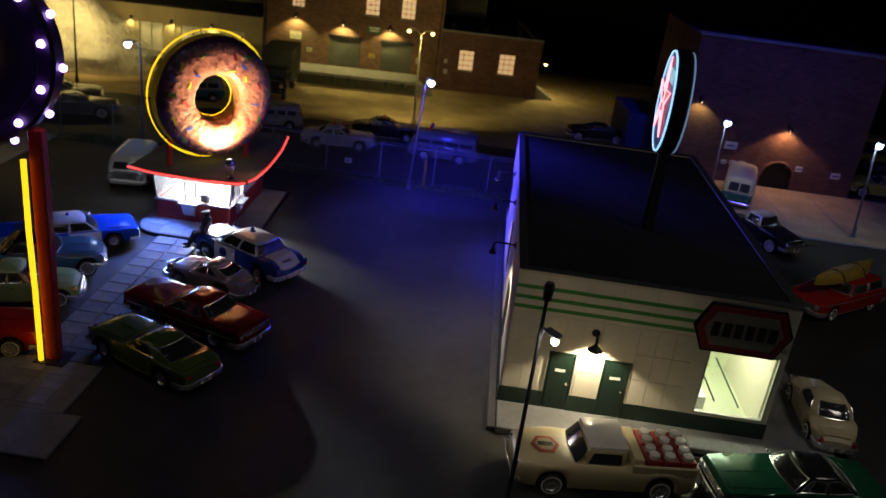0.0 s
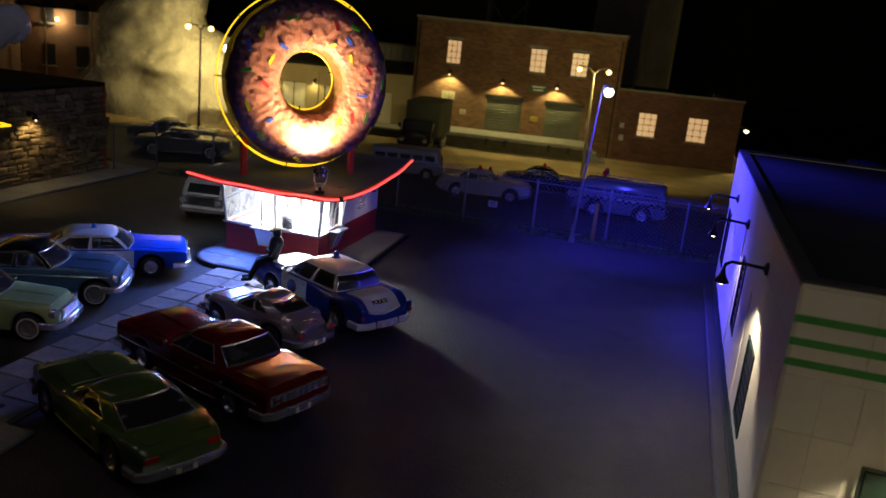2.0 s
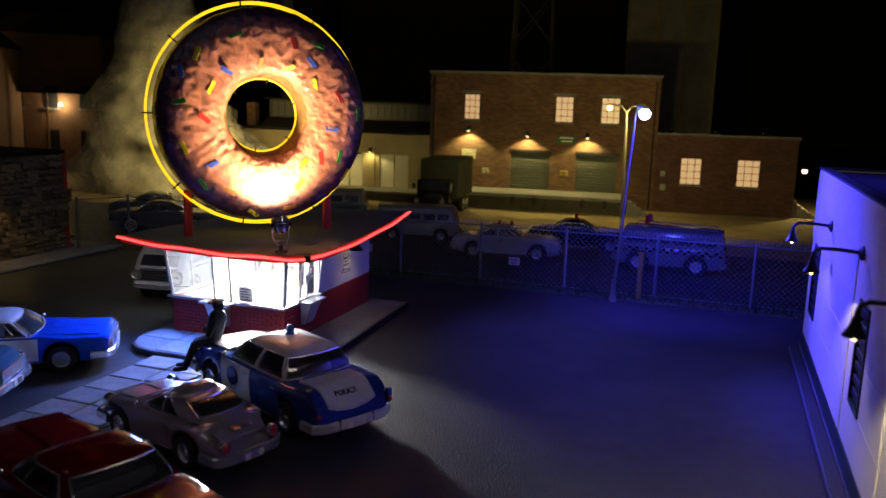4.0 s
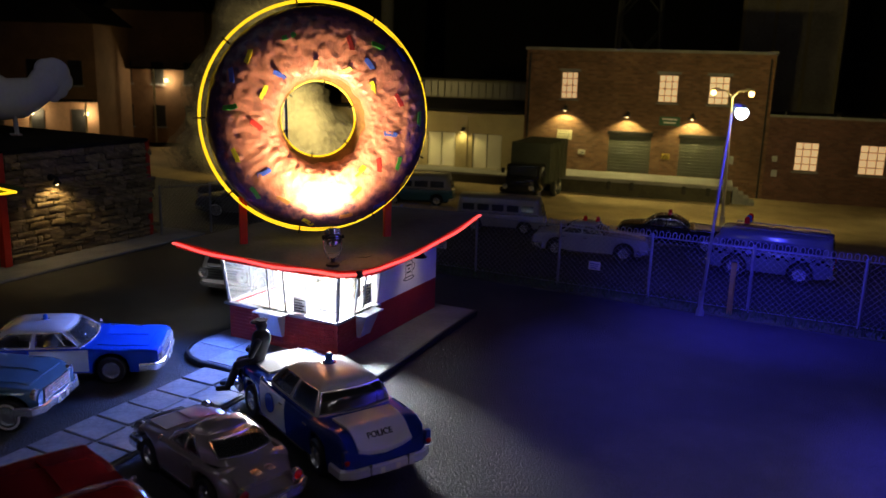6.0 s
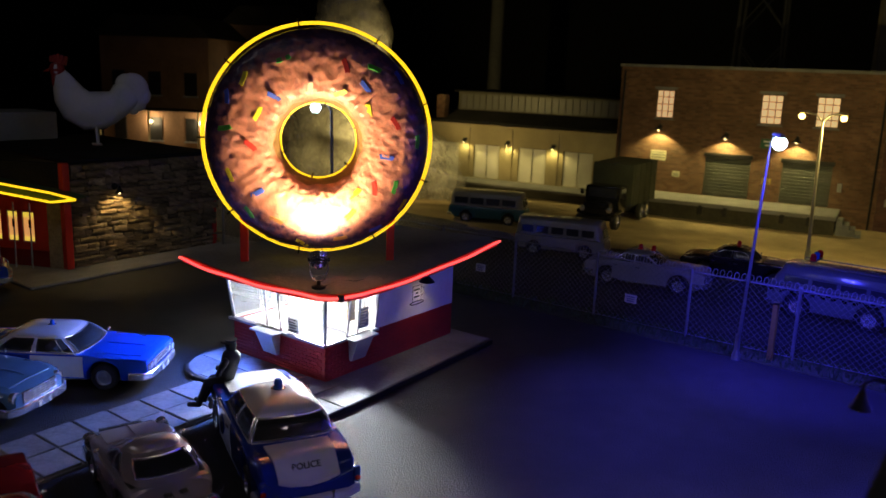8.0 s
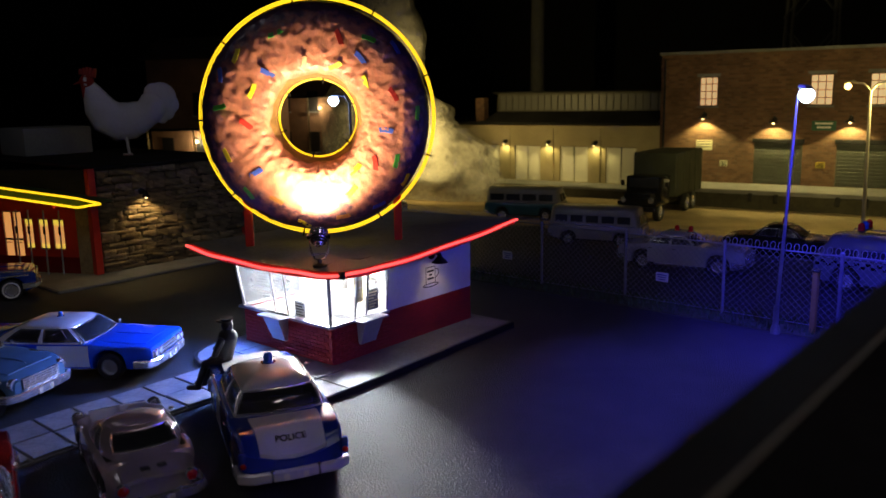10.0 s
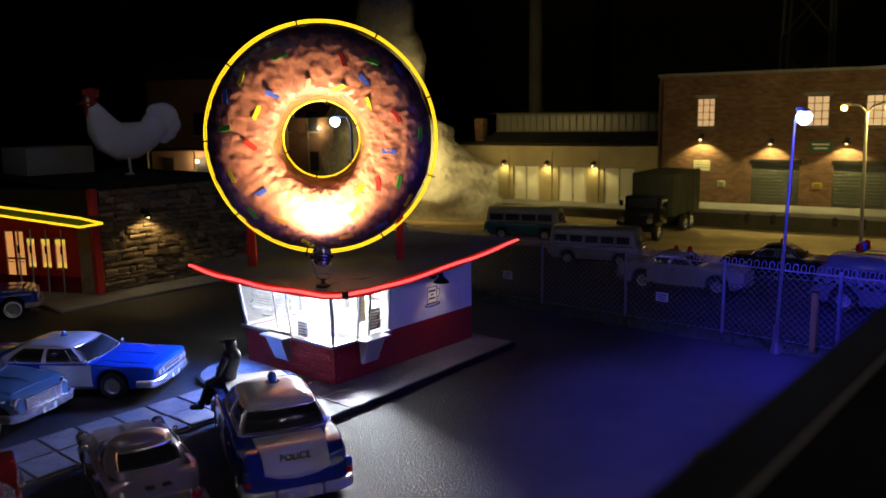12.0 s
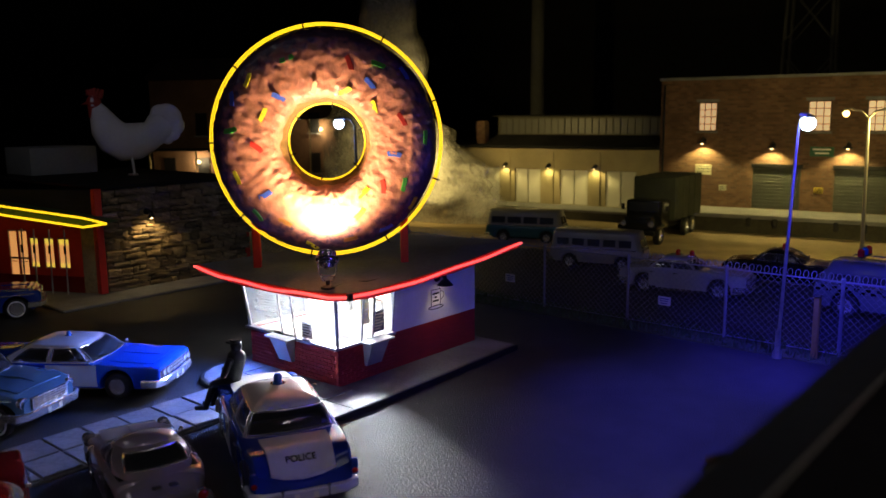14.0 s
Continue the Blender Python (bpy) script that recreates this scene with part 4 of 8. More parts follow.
    for s in (-1, 1):
        for q, (a, b) in enumerate(spans):
            m = (doors or {}).get(q, color)
            d = part("door", side_patch(L, h, side, plan, a, b, clear + 0.08, belt - 0.03, s), m, c)
            part("door_handle", box((a + 0.12, s * (h + 0.02), belt - 0.14), (0.16, 0.03, 0.03), 0.008), CHROME, d)
        if trim:
            part("side_trim", side_patch(L, h, side, plan, -L / 2 + 0.25, L / 2 - 0.2, trim - 0.02, trim + 0.02, s, 0.022), CHROME, c)
        part("sill_trim", side_patch(L, h, side, plan, wb[0] + r + 0.12, wb[1] - r - 0.12, clear + 0.01, clear + 0.05, s, 0.014), CHROME, c)
    # rain gutters over the doors, wipers, bonnet ornament
    for s in (-1, 1):
        part("wiper", rod((base[1] - 0.06, s * 0.16, belt + 0.03), (base[1] - 0.16, s * 0.52, belt + 0.07), 0.011, None, 5), BLACK_METAL, c)
    xo = L / 2 - 0.35
    part("bonnet_strip", sweep([(base[1] + 0.2 + (xo - base[1] - 0.2) * i / 6, 0, lerp_keys(top, base[1] + 0.2 + (xo - base[1] - 0.2) * i / 6) + 0.022) for i in range(7)], circle(0.012, 5)), hood_mat or color, c)
    # bumpers, grille, lights
    for e, nm in ((1, "front_bumper"), (-1, "rear_bumper")):
        xe, w = e * L / 2, h * (1 - taper * (1 if e > 0 else 0.8))
        pts = [(xe - e * 0.4, -w - 0.05, bumper), (xe - e * 0.05, -w - 0.03, bumper), (xe + e * 0.07, -w * 0.8, bumper), (xe + e * 0.1, 0, bumper), (xe + e * 0.07, w * 0.8, bumper), (xe - e * 0.05, w + 0.03, bumper), (xe - e * 0.4, w + 0.05, bumper)]
        bp = part(nm, sweep(pts, oblong(0.045, 0.095, 0.03)), bump_mat or CHROME, c)
        for s in (-1, 1):
            part("overrider", box((xe + e * 0.1, s * w * 0.45, bumper + 0.02), (0.07, 0.07, 0.22), 0.025), CHROME, bp)
        part("plate", box((xe + e * 0.13, 0, bumper - 0.02), (0.02, 0.42, 0.13), 0.008), NOTICE, bp)
    if panel:
        rp = part("rear_panel", box((-L / 2 - 0.005, 0, (bumper + deck * droop) / 2 + 0.05), (0.05, h * 1.72, (deck * droop - bumper) * 0.42), 0.02), CHROME, c, "ribbed chrome rear panel")
        for k in range(9):
            part("rib", box((-L / 2 - 0.032, (k - 4) * h * 0.19, (bumper + deck * droop) / 2 + 0.05), (0.02, 0.02, (deck * droop - bumper) * 0.36)), BLACK_METAL, rp)
    gz, gw = (bumper + hood * 0.88) / 2 + 0.02, h * (1 - taper) * (0.9 if lights == "quad" else 0.62)
    gr = part("grille", box((L / 2 - (0.01 if lights == "quad" else 0.03), 0, gz), (0.08, gw * 2, (hood * 0.85 - bumper) * 0.7), 0.02), CHROME if lights == "quad" else BLACK_METAL, c)
    for k in range(5):
        zz = gz + (k - 2) * (hood * 0.85 - bumper) * 0.14
        part("grille_bar", box((L / 2 + 0.03, 0, zz), (0.03, gw * 1.96, 0.024), 0.006), CHROME if lights != "quad" or k % 2 else BLACK_METAL, gr)
    for k in range(7):
        part("grille_bar", box((L / 2 + 0.012, (k - 3) * gw * 0.3, gz), (0.03, 0.015, (hood * 0.85 - bumper) * 0.68)), CHROME, gr)
    my = Matrix.Rotation(radians(90), 4, "Y")
    for s in (-1, 1):
        for q in range(2 if lights == "quad" else 1):
            yy = s * (gw - 0.12 - q * 0.22) if lights == "quad" else s * (gw + 0.12)
            hk = Matrix.Scale(0.76 if lights == "quad" else 1.0, 4)
            hl = part("headlight", lathe([(0.001, -0.1), (0.12, -0.1), (0.125, 0.05), (0.1, 0.055), (0.095, 0.03)], 18, m=my @ hk), CHROME, c, at=(L / 2 + (0.035 if lights == "quad" else -0.03) - lamp_in, yy + s * lamp_in * 0.35, gz + 0.04 + lamp_in * 0.3))
            part("lens", lathe([(0.001, 0.06), (0.05, 0.052), (0.095, 0.03), (0.095, 0.0), (0.001, 0.0)], 16, m=my @ hk), LENS, hl)
        tz = (bumper + deck * 0.9) / 2 + 0.06
        if tails == "fin":
            tl = part("tail_light", box((-L / 2 - 0.0, s * h * 0.83, deck * 0.72), (0.08, 0.09, 0.22), 0.03), TAIL_RED, c)
            part("surround", box((-L / 2 + 0.015, s * h * 0.83, deck * 0.72), (0.07, 0.14, 0.28), 0.03), CHROME, tl)
        elif tails == "pod":
            tl = part("tail_light", box((-L / 2 - 0.03, s * h * 0.9, deck * 0.74), (0.1, 0.13, 0.3), 0.05), color, c)
            part("lens", lathe([(0.001, -0.05), (0.03, -0.045), (0.05, -0.02), (0.05, 0.03), (0.001, 0.03)], 12, m=my), TAIL_RED, tl, at=(-L / 2 - 0.07, s * h * 0.9, deck * 0.68))
        elif tails == "bar":
            part("tail_light", box((-L / 2 - 0.0, s * h * 0.66, tz), (0.06, h * 0.3, 0.1), 0.02), TAIL_RED, c)
        else:
            tl = part("tail_light", lathe([(0.001, -0.06), (0.05, -0.055), (0.085, -0.03), (0.085, 0.06), (0.001, 0.06)], 14, m=my), TAIL_RED, c, at=(-L / 2 - 0.0, s * h * 0.68, tz))
            part("ring", lathe([(0.085, -0.035), (0.105, -0.035), (0.105, 0.05), (0.085, 0.05)], 14, closed=True, m=my), CHROME, tl)
        part("door_mirror", lathe([(0.001, -0.035), (0.035, -0.035), (0.05, 0), (0.03, 0.025), (0.001, 0.03)], 10, m=my), CHROME, c, at=(base[1] - 0.16, s * (h - 0.0), belt + 0.06))
    return c, trunk


def beacon(c, x, z, color, k=1.0):
    b = part("beacon", lathe([(0.001, 0.0), (0.1 * k, 0.0), (0.1 * k, 0.03 * k), (0.075 * k, 0.04 * k), (0.085 * k, 0.13 * k), (0.055 * k, 0.2 * k), (0.001, 0.21 * k)], 16), color, c, "roof beacon", at=(x, 0, z - 0.02))
    part("beacon_base", lathe([(0.001, -0.03), (0.15 * k, -0.03), (0.14 * k, 0.02), (0.001, 0.02)], 16), CHROME, b)
    return b


def van(name, x, y, rz, label, group, lower, upper, L=4.4, W=1.75, H=1.95, r=0.33, wb=(-1.2, 1.25), waist=1.05, n_side=4, slope=0.25, split=True, rails=False, white=False, cat="van", z=0.0, win=None, face="van"):
    """A box-bodied van or bus: two-tone body, rows of windows, bumpers, lamps."""
    c = thing(name, x, y, z, rz, label, cat, group)
    h = W / 2
    plan = [(-L / 2, 0.93), (-L * 0.4, 1.0), (L * 0.4, 1.0), (L / 2, 0.9)]
    side = [(-L / 2, waist), (L / 2, waist)]
    part("body", body_loft(L, h, side, side, plan, wb, r, 0.28, 0.05, 0.5), lower, c)
    add_wheels(c, wb, h - 0.03, r, white)
    part("chassis", slab(-L * 0.44, L * 0.44, -h * 0.7, h * 0.7, 0.2, 0.5, 0.04), UNDER, c)
    bm = bmesh.new()
    rings = []
    for f, zz, k in ((0, waist - 0.03, 1.0), (0.5, (waist + H) / 2, 0.985), (0.8, H - 0.22, 0.955), (0.93, H - 0.08, 0.88), (1, H, 0.68)):
        fr, bk = L / 2 - 0.05 - slope * f, -L / 2 + 0.05 + 0.08 * f
        w = h * 0.985 * k
        cc = 0.22
        loop = [(fr, -w + cc), (fr, w - cc), (fr - cc * 0.4, w - cc * 0.35), (fr - cc, w), (bk + cc, w), (bk + cc * 0.4, w - cc * 0.35), (bk, w - cc), (bk, -w + cc), (bk + cc * 0.4, -w + cc * 0.35), (bk + cc, -w), (fr - cc, -w), (fr - cc * 0.4, -w + cc * 0.35)]
        rings.append([bm.verts.new((px, py, zz)) for px, py in loop])
    for a, b in zip(rings, rings[1:]):
        for j in range(12):
            bm.faces.new((a[j], a[(j + 1) % 12], b[(j + 1) % 12], b[j]))
    bm.faces.new(rings[-1])
    bm.faces.new(rings[0][::-1])
    part("upper_body", bm, upper, c)
    part("belt_trim", sweep([(-L / 2 + 0.1, -h * 1.0, waist), (L / 2 - 0.3, -h * 1.0, waist), (L / 2 - 0.02, -h * 0.6, waist), (L / 2 - 0.02, h * 0.6, waist), (L / 2 - 0.3, h * 1.0, waist), (-L / 2 + 0.1, h * 1.0, waist)], oblong(0.02, 0.025, 0.008)), CHROME, c)
    z0, z1 = waist + 0.1, H - 0.3
    g = win or VAN_GLASS
    x0, x1 = -L / 2 + 0.28, L / 2 - 0.3 - slope * 0.5
    step = (x1 - x0) / n_side
    for s in (-1, 1):
        for k in range(n_side):
            a, b = x0 + k * step + 0.06, x0 + (k + 1) * step - 0.06
            y0, y1 = s * (h * 0.985 + 0.012), s * (h * 0.985 * 0.965 + 0.012)
            cs = [(a, y0, z0), (b, y0, z0), (b, y1, z1), (a, y1, z1)] if s < 0 else [(b, y0, z0), (a, y0, z0), (a, y1, z1), (b, y1, z1)]
            w = part("side_window", pane(cs, 0.05, 0.0, 1, 1), g, c)
            part("window_rim", sweep([cs[0], cs[1], cs[2], cs[3]], circle(0.022, 6), closed=True, up=(0, 1, 0)), upper, w)
    for q in ((-1, 1),) if not split else ((-1, 0), (0, 1)):
        a, b = q[0] * h * 0.72 + 0.03, q[1] * h * 0.72 - 0.03
        mid = (waist + H) / 2
        rake = 0.5 + 0.3 * (z1 - mid) / (H - 0.22 - mid)
        f0, f1 = L / 2 - 0.05 - slope * 0.1 / (H - waist) + 0.02, L / 2 - 0.05 - slope * rake + 0.02
        part("windscreen", pane([(f0, a, z0), (f0, b, z0), (f1, b * 0.95, z1), (f1, a * 0.95, z1)], 0.05, 0.02), g, c)
    bx = -L / 2 + 0.05
    part("rear_window", pane([(bx + 0.01 - 0.02, h * 0.6, z0), (bx + 0.01 - 0.02, -h * 0.6, z0), (bx + 0.05 - 0.02, -h * 0.55, z1), (bx + 0.05 - 0.02, h * 0.55, z1)], 0.05, 0.01), g, c)
    my = Matrix.Rotation(radians(90), 4, "Y")
    for s in (-1, 1):
        hl = part("headlight", lathe([(0.001, -0.1), (0.14, -0.1), (0.14, 0.03), (0.11, 0.035)], 18, m=my), CHROME, c, at=(L / 2 - 0.04, s * h * 0.66, 0.72) if face != "wide" else (L / 2 + 0.03, s * h * 0.74, 0.78))
        part("lens", lathe([(0.001, 0.05), (0.06, 0.04), (0.11, 0.01), (0.001, 0.01)], 16, m=my), LENS, hl)
        part("tail_light", box((-L / 2 + 0.0, s * h * 0.75, 0.75), (0.05, 0.1, 0.2), 0.02), TAIL_RED, c)
    for e in (1, -1):
        xe = e * L / 2
        part("bumper", sweep([(xe - e * 0.2, -h - 0.02, 0.42), (xe + e * 0.05, -h * 0.85, 0.42), (xe + e * 0.07, 0, 0.42), (xe + e * 0.05, h * 0.85, 0.42), (xe - e * 0.2, h + 0.02, 0.42)], oblong(0.03, 0.07, 0.02)), CHROME, c)
    if face == "grille":
        gr = part("grille", box((L / 2 - 0.02, 0, 0.72), (0.06, h * 0.95, 0.24), 0.02), BLACK_METAL, c)
        for k in range(4):
            part("grille_bar", box((L / 2 + 0.015, 0, 0.63 + k * 0.06), (0.02, h * 0.9, 0.02)), CHROME, gr)
    if face == "wide":
        gr = part("grille", box((L / 2 - 0.01, 0, 0.76), (0.06, h * 1.78, 0.36), 0.03), BLACK_METAL, c, "full-width black grille")
        for k in range(4):
            part("grille_bar", box((L / 2 + 0.025, 0, 0.63 + k * 0.085), (0.02, h * 1.3, 0.018)), CHROME, gr)
        for s in (-1, 1):
            part("lamp_ring", lathe([(0.13, 0.0), (0.18, 0.0), (0.18, 0.09), (0.13, 0.09)], 18, closed=True, m=my), CHROME, gr, at=(L / 2 + 0.01, s * h * 0.74, 0.78))
    if rails:
        for s in (-1, 1):
            part("roof_rail", sweep([(x0, s * h * 0.7, H - 0.05), (x0 + 0.05, s * h * 0.7, H + 0.08), (x1 - 0.3, s * h * 0.7, H + 0.08), (x1 - 0.25, s * h * 0.7, H - 0.05)], circle(0.02, 6), up=(0, 1, 0)), CHROME, c)
    return c


P_BLUE = paint("police_blue", (0.014, 0.04, 0.3))
P_SKY = paint("bright_blue", (0.01, 0.075, 0.6))
P_WHITE = paint("police_white", (0.72, 0.72, 0.72), 0.13)
P_RED = paint("dark_red_metallic", (0.17, 0.01, 0.01), 0.12, 0.08, 0.0, 0.2)
P_RED2 = paint("bright_red", (0.45, 0.02, 0.02))
P_GREEN = paint("olive_green", (0.09, 0.15, 0.035), 0.16, 0.06)
P_SILVER = paint("silver_grey_metallic", (0.42, 0.37, 0.39), 0.17, 0.06, 0.35)
P_TEAL = paint("grey_blue", (0.08, 0.17, 0.27), 0.13)
P_MINT = paint("mint_green", (0.4, 0.6, 0.28), 0.14)
P_CREAM = paint("cream", (0.62, 0.54, 0.34), 0.3)
P_BLACK = paint("black_gloss", (0.015, 0.015, 0.017), 0.2)
P_YELLOW = paint("yellow_green", (0.4, 0.36, 0.05), 0.3)
P_DGREEN = paint("deep_green_metallic", (0.02, 0.13, 0.07), 0.18, 0.15, 0.3)
P_VANGREEN = paint("van_green", (0.03, 0.13, 0.1), 0.3)
P_VANTEAL = paint("van_teal", (0.03, 0.13, 0.16), 0.3)
BEACON_BLUE = paint("beacon_blue", (0.03, 0.12, 0.5), 0.15)
BEACON_RED = paint("beacon_red", (0.5, 0.02, 0.02), 0.15)

BUMPER = grainy("pale_plated_bumper", (0.8, 0.8, 0.82), 0.25, 0.06, 2.0, 18.0, 0.004, 0.35)
PALE_IN = grainy("pale_blue_upholstery", (0.22, 0.28, 0.36), 0.6, 0.15, 2.0, 14.0, 0.004)
RED_IN = grainy("grey_red_upholstery", (0.3, 0.27, 0.3), 0.6, 0.15, 2.0, 14.0, 0.004)
ROW = "cars parked at the donut stand"
c, trunk = car("police_car", -4.42, 34.25, 152.3, "blue and white police sedan with a roof beacon", ROW, P_BLUE, L=4.95, W=1.86, H=1.62, deck=1.0, hood=1.0, belt=1.03, bump_mat=BUMPER,
               base=(-1.45, 0.95), roof=(-1.2, 0.36), wr=0.6, gw=0.87, roof_mat=P_WHITE, trunk_mat=P_WHITE, doors={0: P_WHITE}, hood_mat=P_WHITE, tails="pod", bumper=0.42, white=False,
               crown=0.14, droop=0.86, fins=0.05, nose=0.05, ends=0.2, fall=0.06, letters="POLICE", boot=(0.5, 0.66), rw=(0.12, 0.86), wide=0.93, pillar=0.1, bulge=0.035, bow=0.16)
beacon(c, -0.3, 1.62, BEACON_BLUE)
for s in (-1, 1):
    part("door_star", lathe([(0.001, 0), (0.2, 0), (0.2, 0.02), (0.001, 0.02)], 20, m=Matrix.Rotation(radians(90 * s), 4, "X")), P_BLUE, c, at=(0.4, -s * 0.945, 0.72))
c, trunk = car("coupe", -5.06, 31.82, 163, "small silver-grey rounded coupe", ROW, P_SILVER, L=3.56, W=1.54, H=1.26, r=0.3, wb=(-0.92, 1.02), deck=0.76, hood=0.8, belt=0.83, base=(-1.32, 0.55), roof=(-0.58, 0.0), gw=0.86,
    wr=0.5, taper=0.14, bpost=False, quarter=True, pillar=0.45, tails="round", bumper=0.34, white=False, crown=0.15, droop=0.7, chin=0.74, nose=0.3, ends=0.9, fall=0.2, rw=(0.26, 0.84), lamp_in=0.4, wide=0.74, soft=1.2, bulge=0.05, bow=0.16)
for s in (-1, 1):
    gr_ = part("engine_grille", box((-1.46, s * 0.13, 0.745), (0.26, 0.15, 0.02), 0.008), BLACK_METAL, c, turn=(0, 0, 0))
    for k in range(4):
        part("grille_bar", box((-1.56, s * 0.13 + (k - 1.5) * 0.035, 0.757), (0.23, 0.01, 0.01)), CHROME, gr_)
car("hardtop_coupe", -4.5, 28.7, 160, "dark red hardtop coupe with chrome trim", ROW, P_RED, L=5.1, W=1.84, H=1.43, wb=(-1.45, 1.55), deck=0.95, hood=0.95, belt=0.95, base=(-1.3, 0.78), roof=(-0.85, 0.2), wr=0.66,
    bpost=False, trim=0.62, lights="quad", bumper=0.42, taper=0.04, white=False, pillar=0.3, crown=0.09, droop=0.96, chin=0.96, panel=True, wide=0.86, soft=0.1, trim_in=RED_IN, fall=0.04, ends=0.1, nose=0.03)
car("fastback_coupe", -4.9, 25.95, 154, "olive green muscle coupe", ROW, P_GREEN, L=4.5, W=1.78, H=1.28, r=0.35, wb=(-1.3, 1.38), deck=0.9, hood=0.88, belt=0.9, base=(-1.65, 0.55), roof=(-0.72, 0.02), wr=0.6,
    bpost=False, pillar=0.55, lights="quad", bumper=0.4, taper=0.1, white=False, crown=0.09, droop=0.94, chin=0.9, nose=0.1, ends=0.3, wide=0.8, bulge=0.03, rw=(0.1, 0.8), trim_in=RED_IN, soft=0.4)
c, _ = car("police_car", -11.82, 33.71, 36, "blue and white police car with bright blue bonnet", ROW, P_SKY, L=5.25, W=1.92, H=1.3, r=0.32, wb=(-1.5, 1.6), deck=0.86, hood=0.82, belt=0.86, base=(-1.4, 1.15), roof=(-0.75, 0.62), wr=0.68,
           roof_mat=P_WHITE, doors={0: P_WHITE, 1: P_BLUE}, lights="quad", taper=0.03, bumper=0.4, white=False, droop=0.95, chin=0.97, crown=0.09, soft=0.0, pillar=0.3, fall=0.03, ends=0.1, nose=0.03, bulge=0.025)
beacon(c, 0.0, 1.3, BEACON_BLUE, 0.65)
car("saloon", -11.75, 31.19, 25, "grey-blue saloon with a dark top and heavy chrome", ROW, P_TEAL, L=4.75, W=1.9, H=1.48, wb=(-1.2, 1.82), deck=0.98, hood=0.96, belt=0.98, base=(-1.25, 0.95), roof=(-0.7, 0.45), wr=0.7, roof_mat=P_BLACK,
    trim=0.82, lights="round", fins=0.08, taper=0.09, bumper=0.45, crown=0.1, chin=0.9, nose=0.16, ends=0.4, lamp_in=0.05, trim_in=PALE_IN, bow=0.2, bulge=0.03, soft=0.7)
car("saloon", -10.95, 28.8, 20, "mint green compact saloon", ROW, P_MINT, L=3.95, W=1.66, H=1.46, r=0.33, wb=(-1.1, 1.32), deck=0.9, hood=0.88, belt=0.94, base=(-1.1, 0.55), roof=(-0.7, 0.12), wr=0.6, bumper=0.4, taper=0.1,
    crown=0.12, nose=0.18, ends=0.45, fall=0.12, droop=0.85, chin=0.9, lamp_in=0.08, trim_in=PALE_IN, soft=0.9, bulge=0.03)
car("saloon", -10.75, 25.4, 18, "red saloon parked by the pavement", ROW, P_RED2, L=4.7, W=1.82, H=1.46, wb=(-1.35, 1.4), deck=0.95, hood=0.95, belt=0.97, base=(-1.3, 0.55), roof=(-0.85, 0.1), bumper=0.42, crown=0.1, nose=0.15, ends=0.4)
van("van", -12.75, 42.15, -80, "white van with a dark front grille", "parked vans", P_WHITE, P_WHITE, L=3.5, W=1.85, H=1.68, wb=(-0.95, 1.0), waist=0.98, n_side=3, split=False, face="wide", slope=0.45)

# ---------------------------------------------------------------- donut stand
sx0, sx1, sy0, sy1 = -9.62, -6.25, 37.5, 42.75
stand = thing("donut_stand", 0, 0, 0, 0, "small white and red brick donut stand with lit slanted windows", "kiosk")
SZ, WT, B = 1.08, 2.32, 0.14
part("brick_base", wall_with_holes(sx0, sx1, 0.13, SZ, sy0, sy0 + 0.14, []), RED_BRICK, stand, "red painted brick base wall", smooth=0)
for a, b, c, d in ((sx1 - 0.14, sx1, sy0 + 0.14, sy1), (sx0, sx0 + 0.14, sy0 + 0.14, sy1), (sx0 + 0.14, sx1 - 0.14, sy1 - 0.14, sy1)):
    part("brick_base", slab(a, b, c, d, 0.13, SZ), RED_BRICK, stand, smooth=0)
# proud brick courses at the front corner
brick_m = mesh_of("brick", box((0, 0, 0), (0.254, 0.03, 0.084), 0.006), RED_BRICK)
brick_s = mesh_of("brick", box((0, 0, 0), (0.03, 0.254, 0.084), 0.006), RED_BRICK)
for j in range(10):
    for i in range(13):
        x = sx0 + 0.13 + i * 0.262 + (0.13 if j % 2 else 0)
        if x < sx1 - 0.12:
            part("brick", brick_m, None, stand, at=(x, sy0 - 0.004, 0.19 + j * 0.092))
    for i in range(7):
        y = sy0 + 0.13 + i * 0.262 + (0.13 if j % 2 else 0)
        part("brick", brick_s, None, stand, at=(sx1 + 0.004, y, 0.19 + j * 0.092))
for a, b, c, d in ((sx0 + 0.141, sx1 - 0.141, sy0 + 0.141, sy0 + 0.17), (sx1 - 0.17, sx1 - 0.141, sy0 + 0.171, 40.6), (sx0 + 0.141, sx0 + 0.17, sy0 + 0.171, 40.6)):
    part("inner_lining", slab(a, b, c, d, 0.2, SZ), WHITE, stand, smooth=0)
part("floor", slab(sx0 + 0.14, sx1 - 0.14, sy0 + 0.14, sy1 - 0.14, 0.13, 0.2), CONCRETE, stand, smooth=0)
# white upper walls at the back half
YW = 39.35
part("side_wall", slab(sx1 - 0.12, sx1 + 0.005, YW, sy1, SZ, 2.62), WHITE, stand, "white painted upper wall", smooth=0)
part("side_wall", slab(sx0 - 0.005, sx0 + 0.12, YW, sy1, SZ, 2.62), WHITE, stand, smooth=0)
part("rear_wall", slab(sx0 + 0.12, sx1 - 0.12, sy1 - 0.12, sy1 + 0.005, SZ, 2.62), WHITE, stand, smooth=0)
part("partition", wall_with_holes(sx0 + 0.13, sx1 - 0.13, SZ - 0.9, 2.5, 40.6, 40.7, [(-7.2, -6.6, 0.2, 2.1)]), WHITE, stand, "white inner partition", smooth=0)
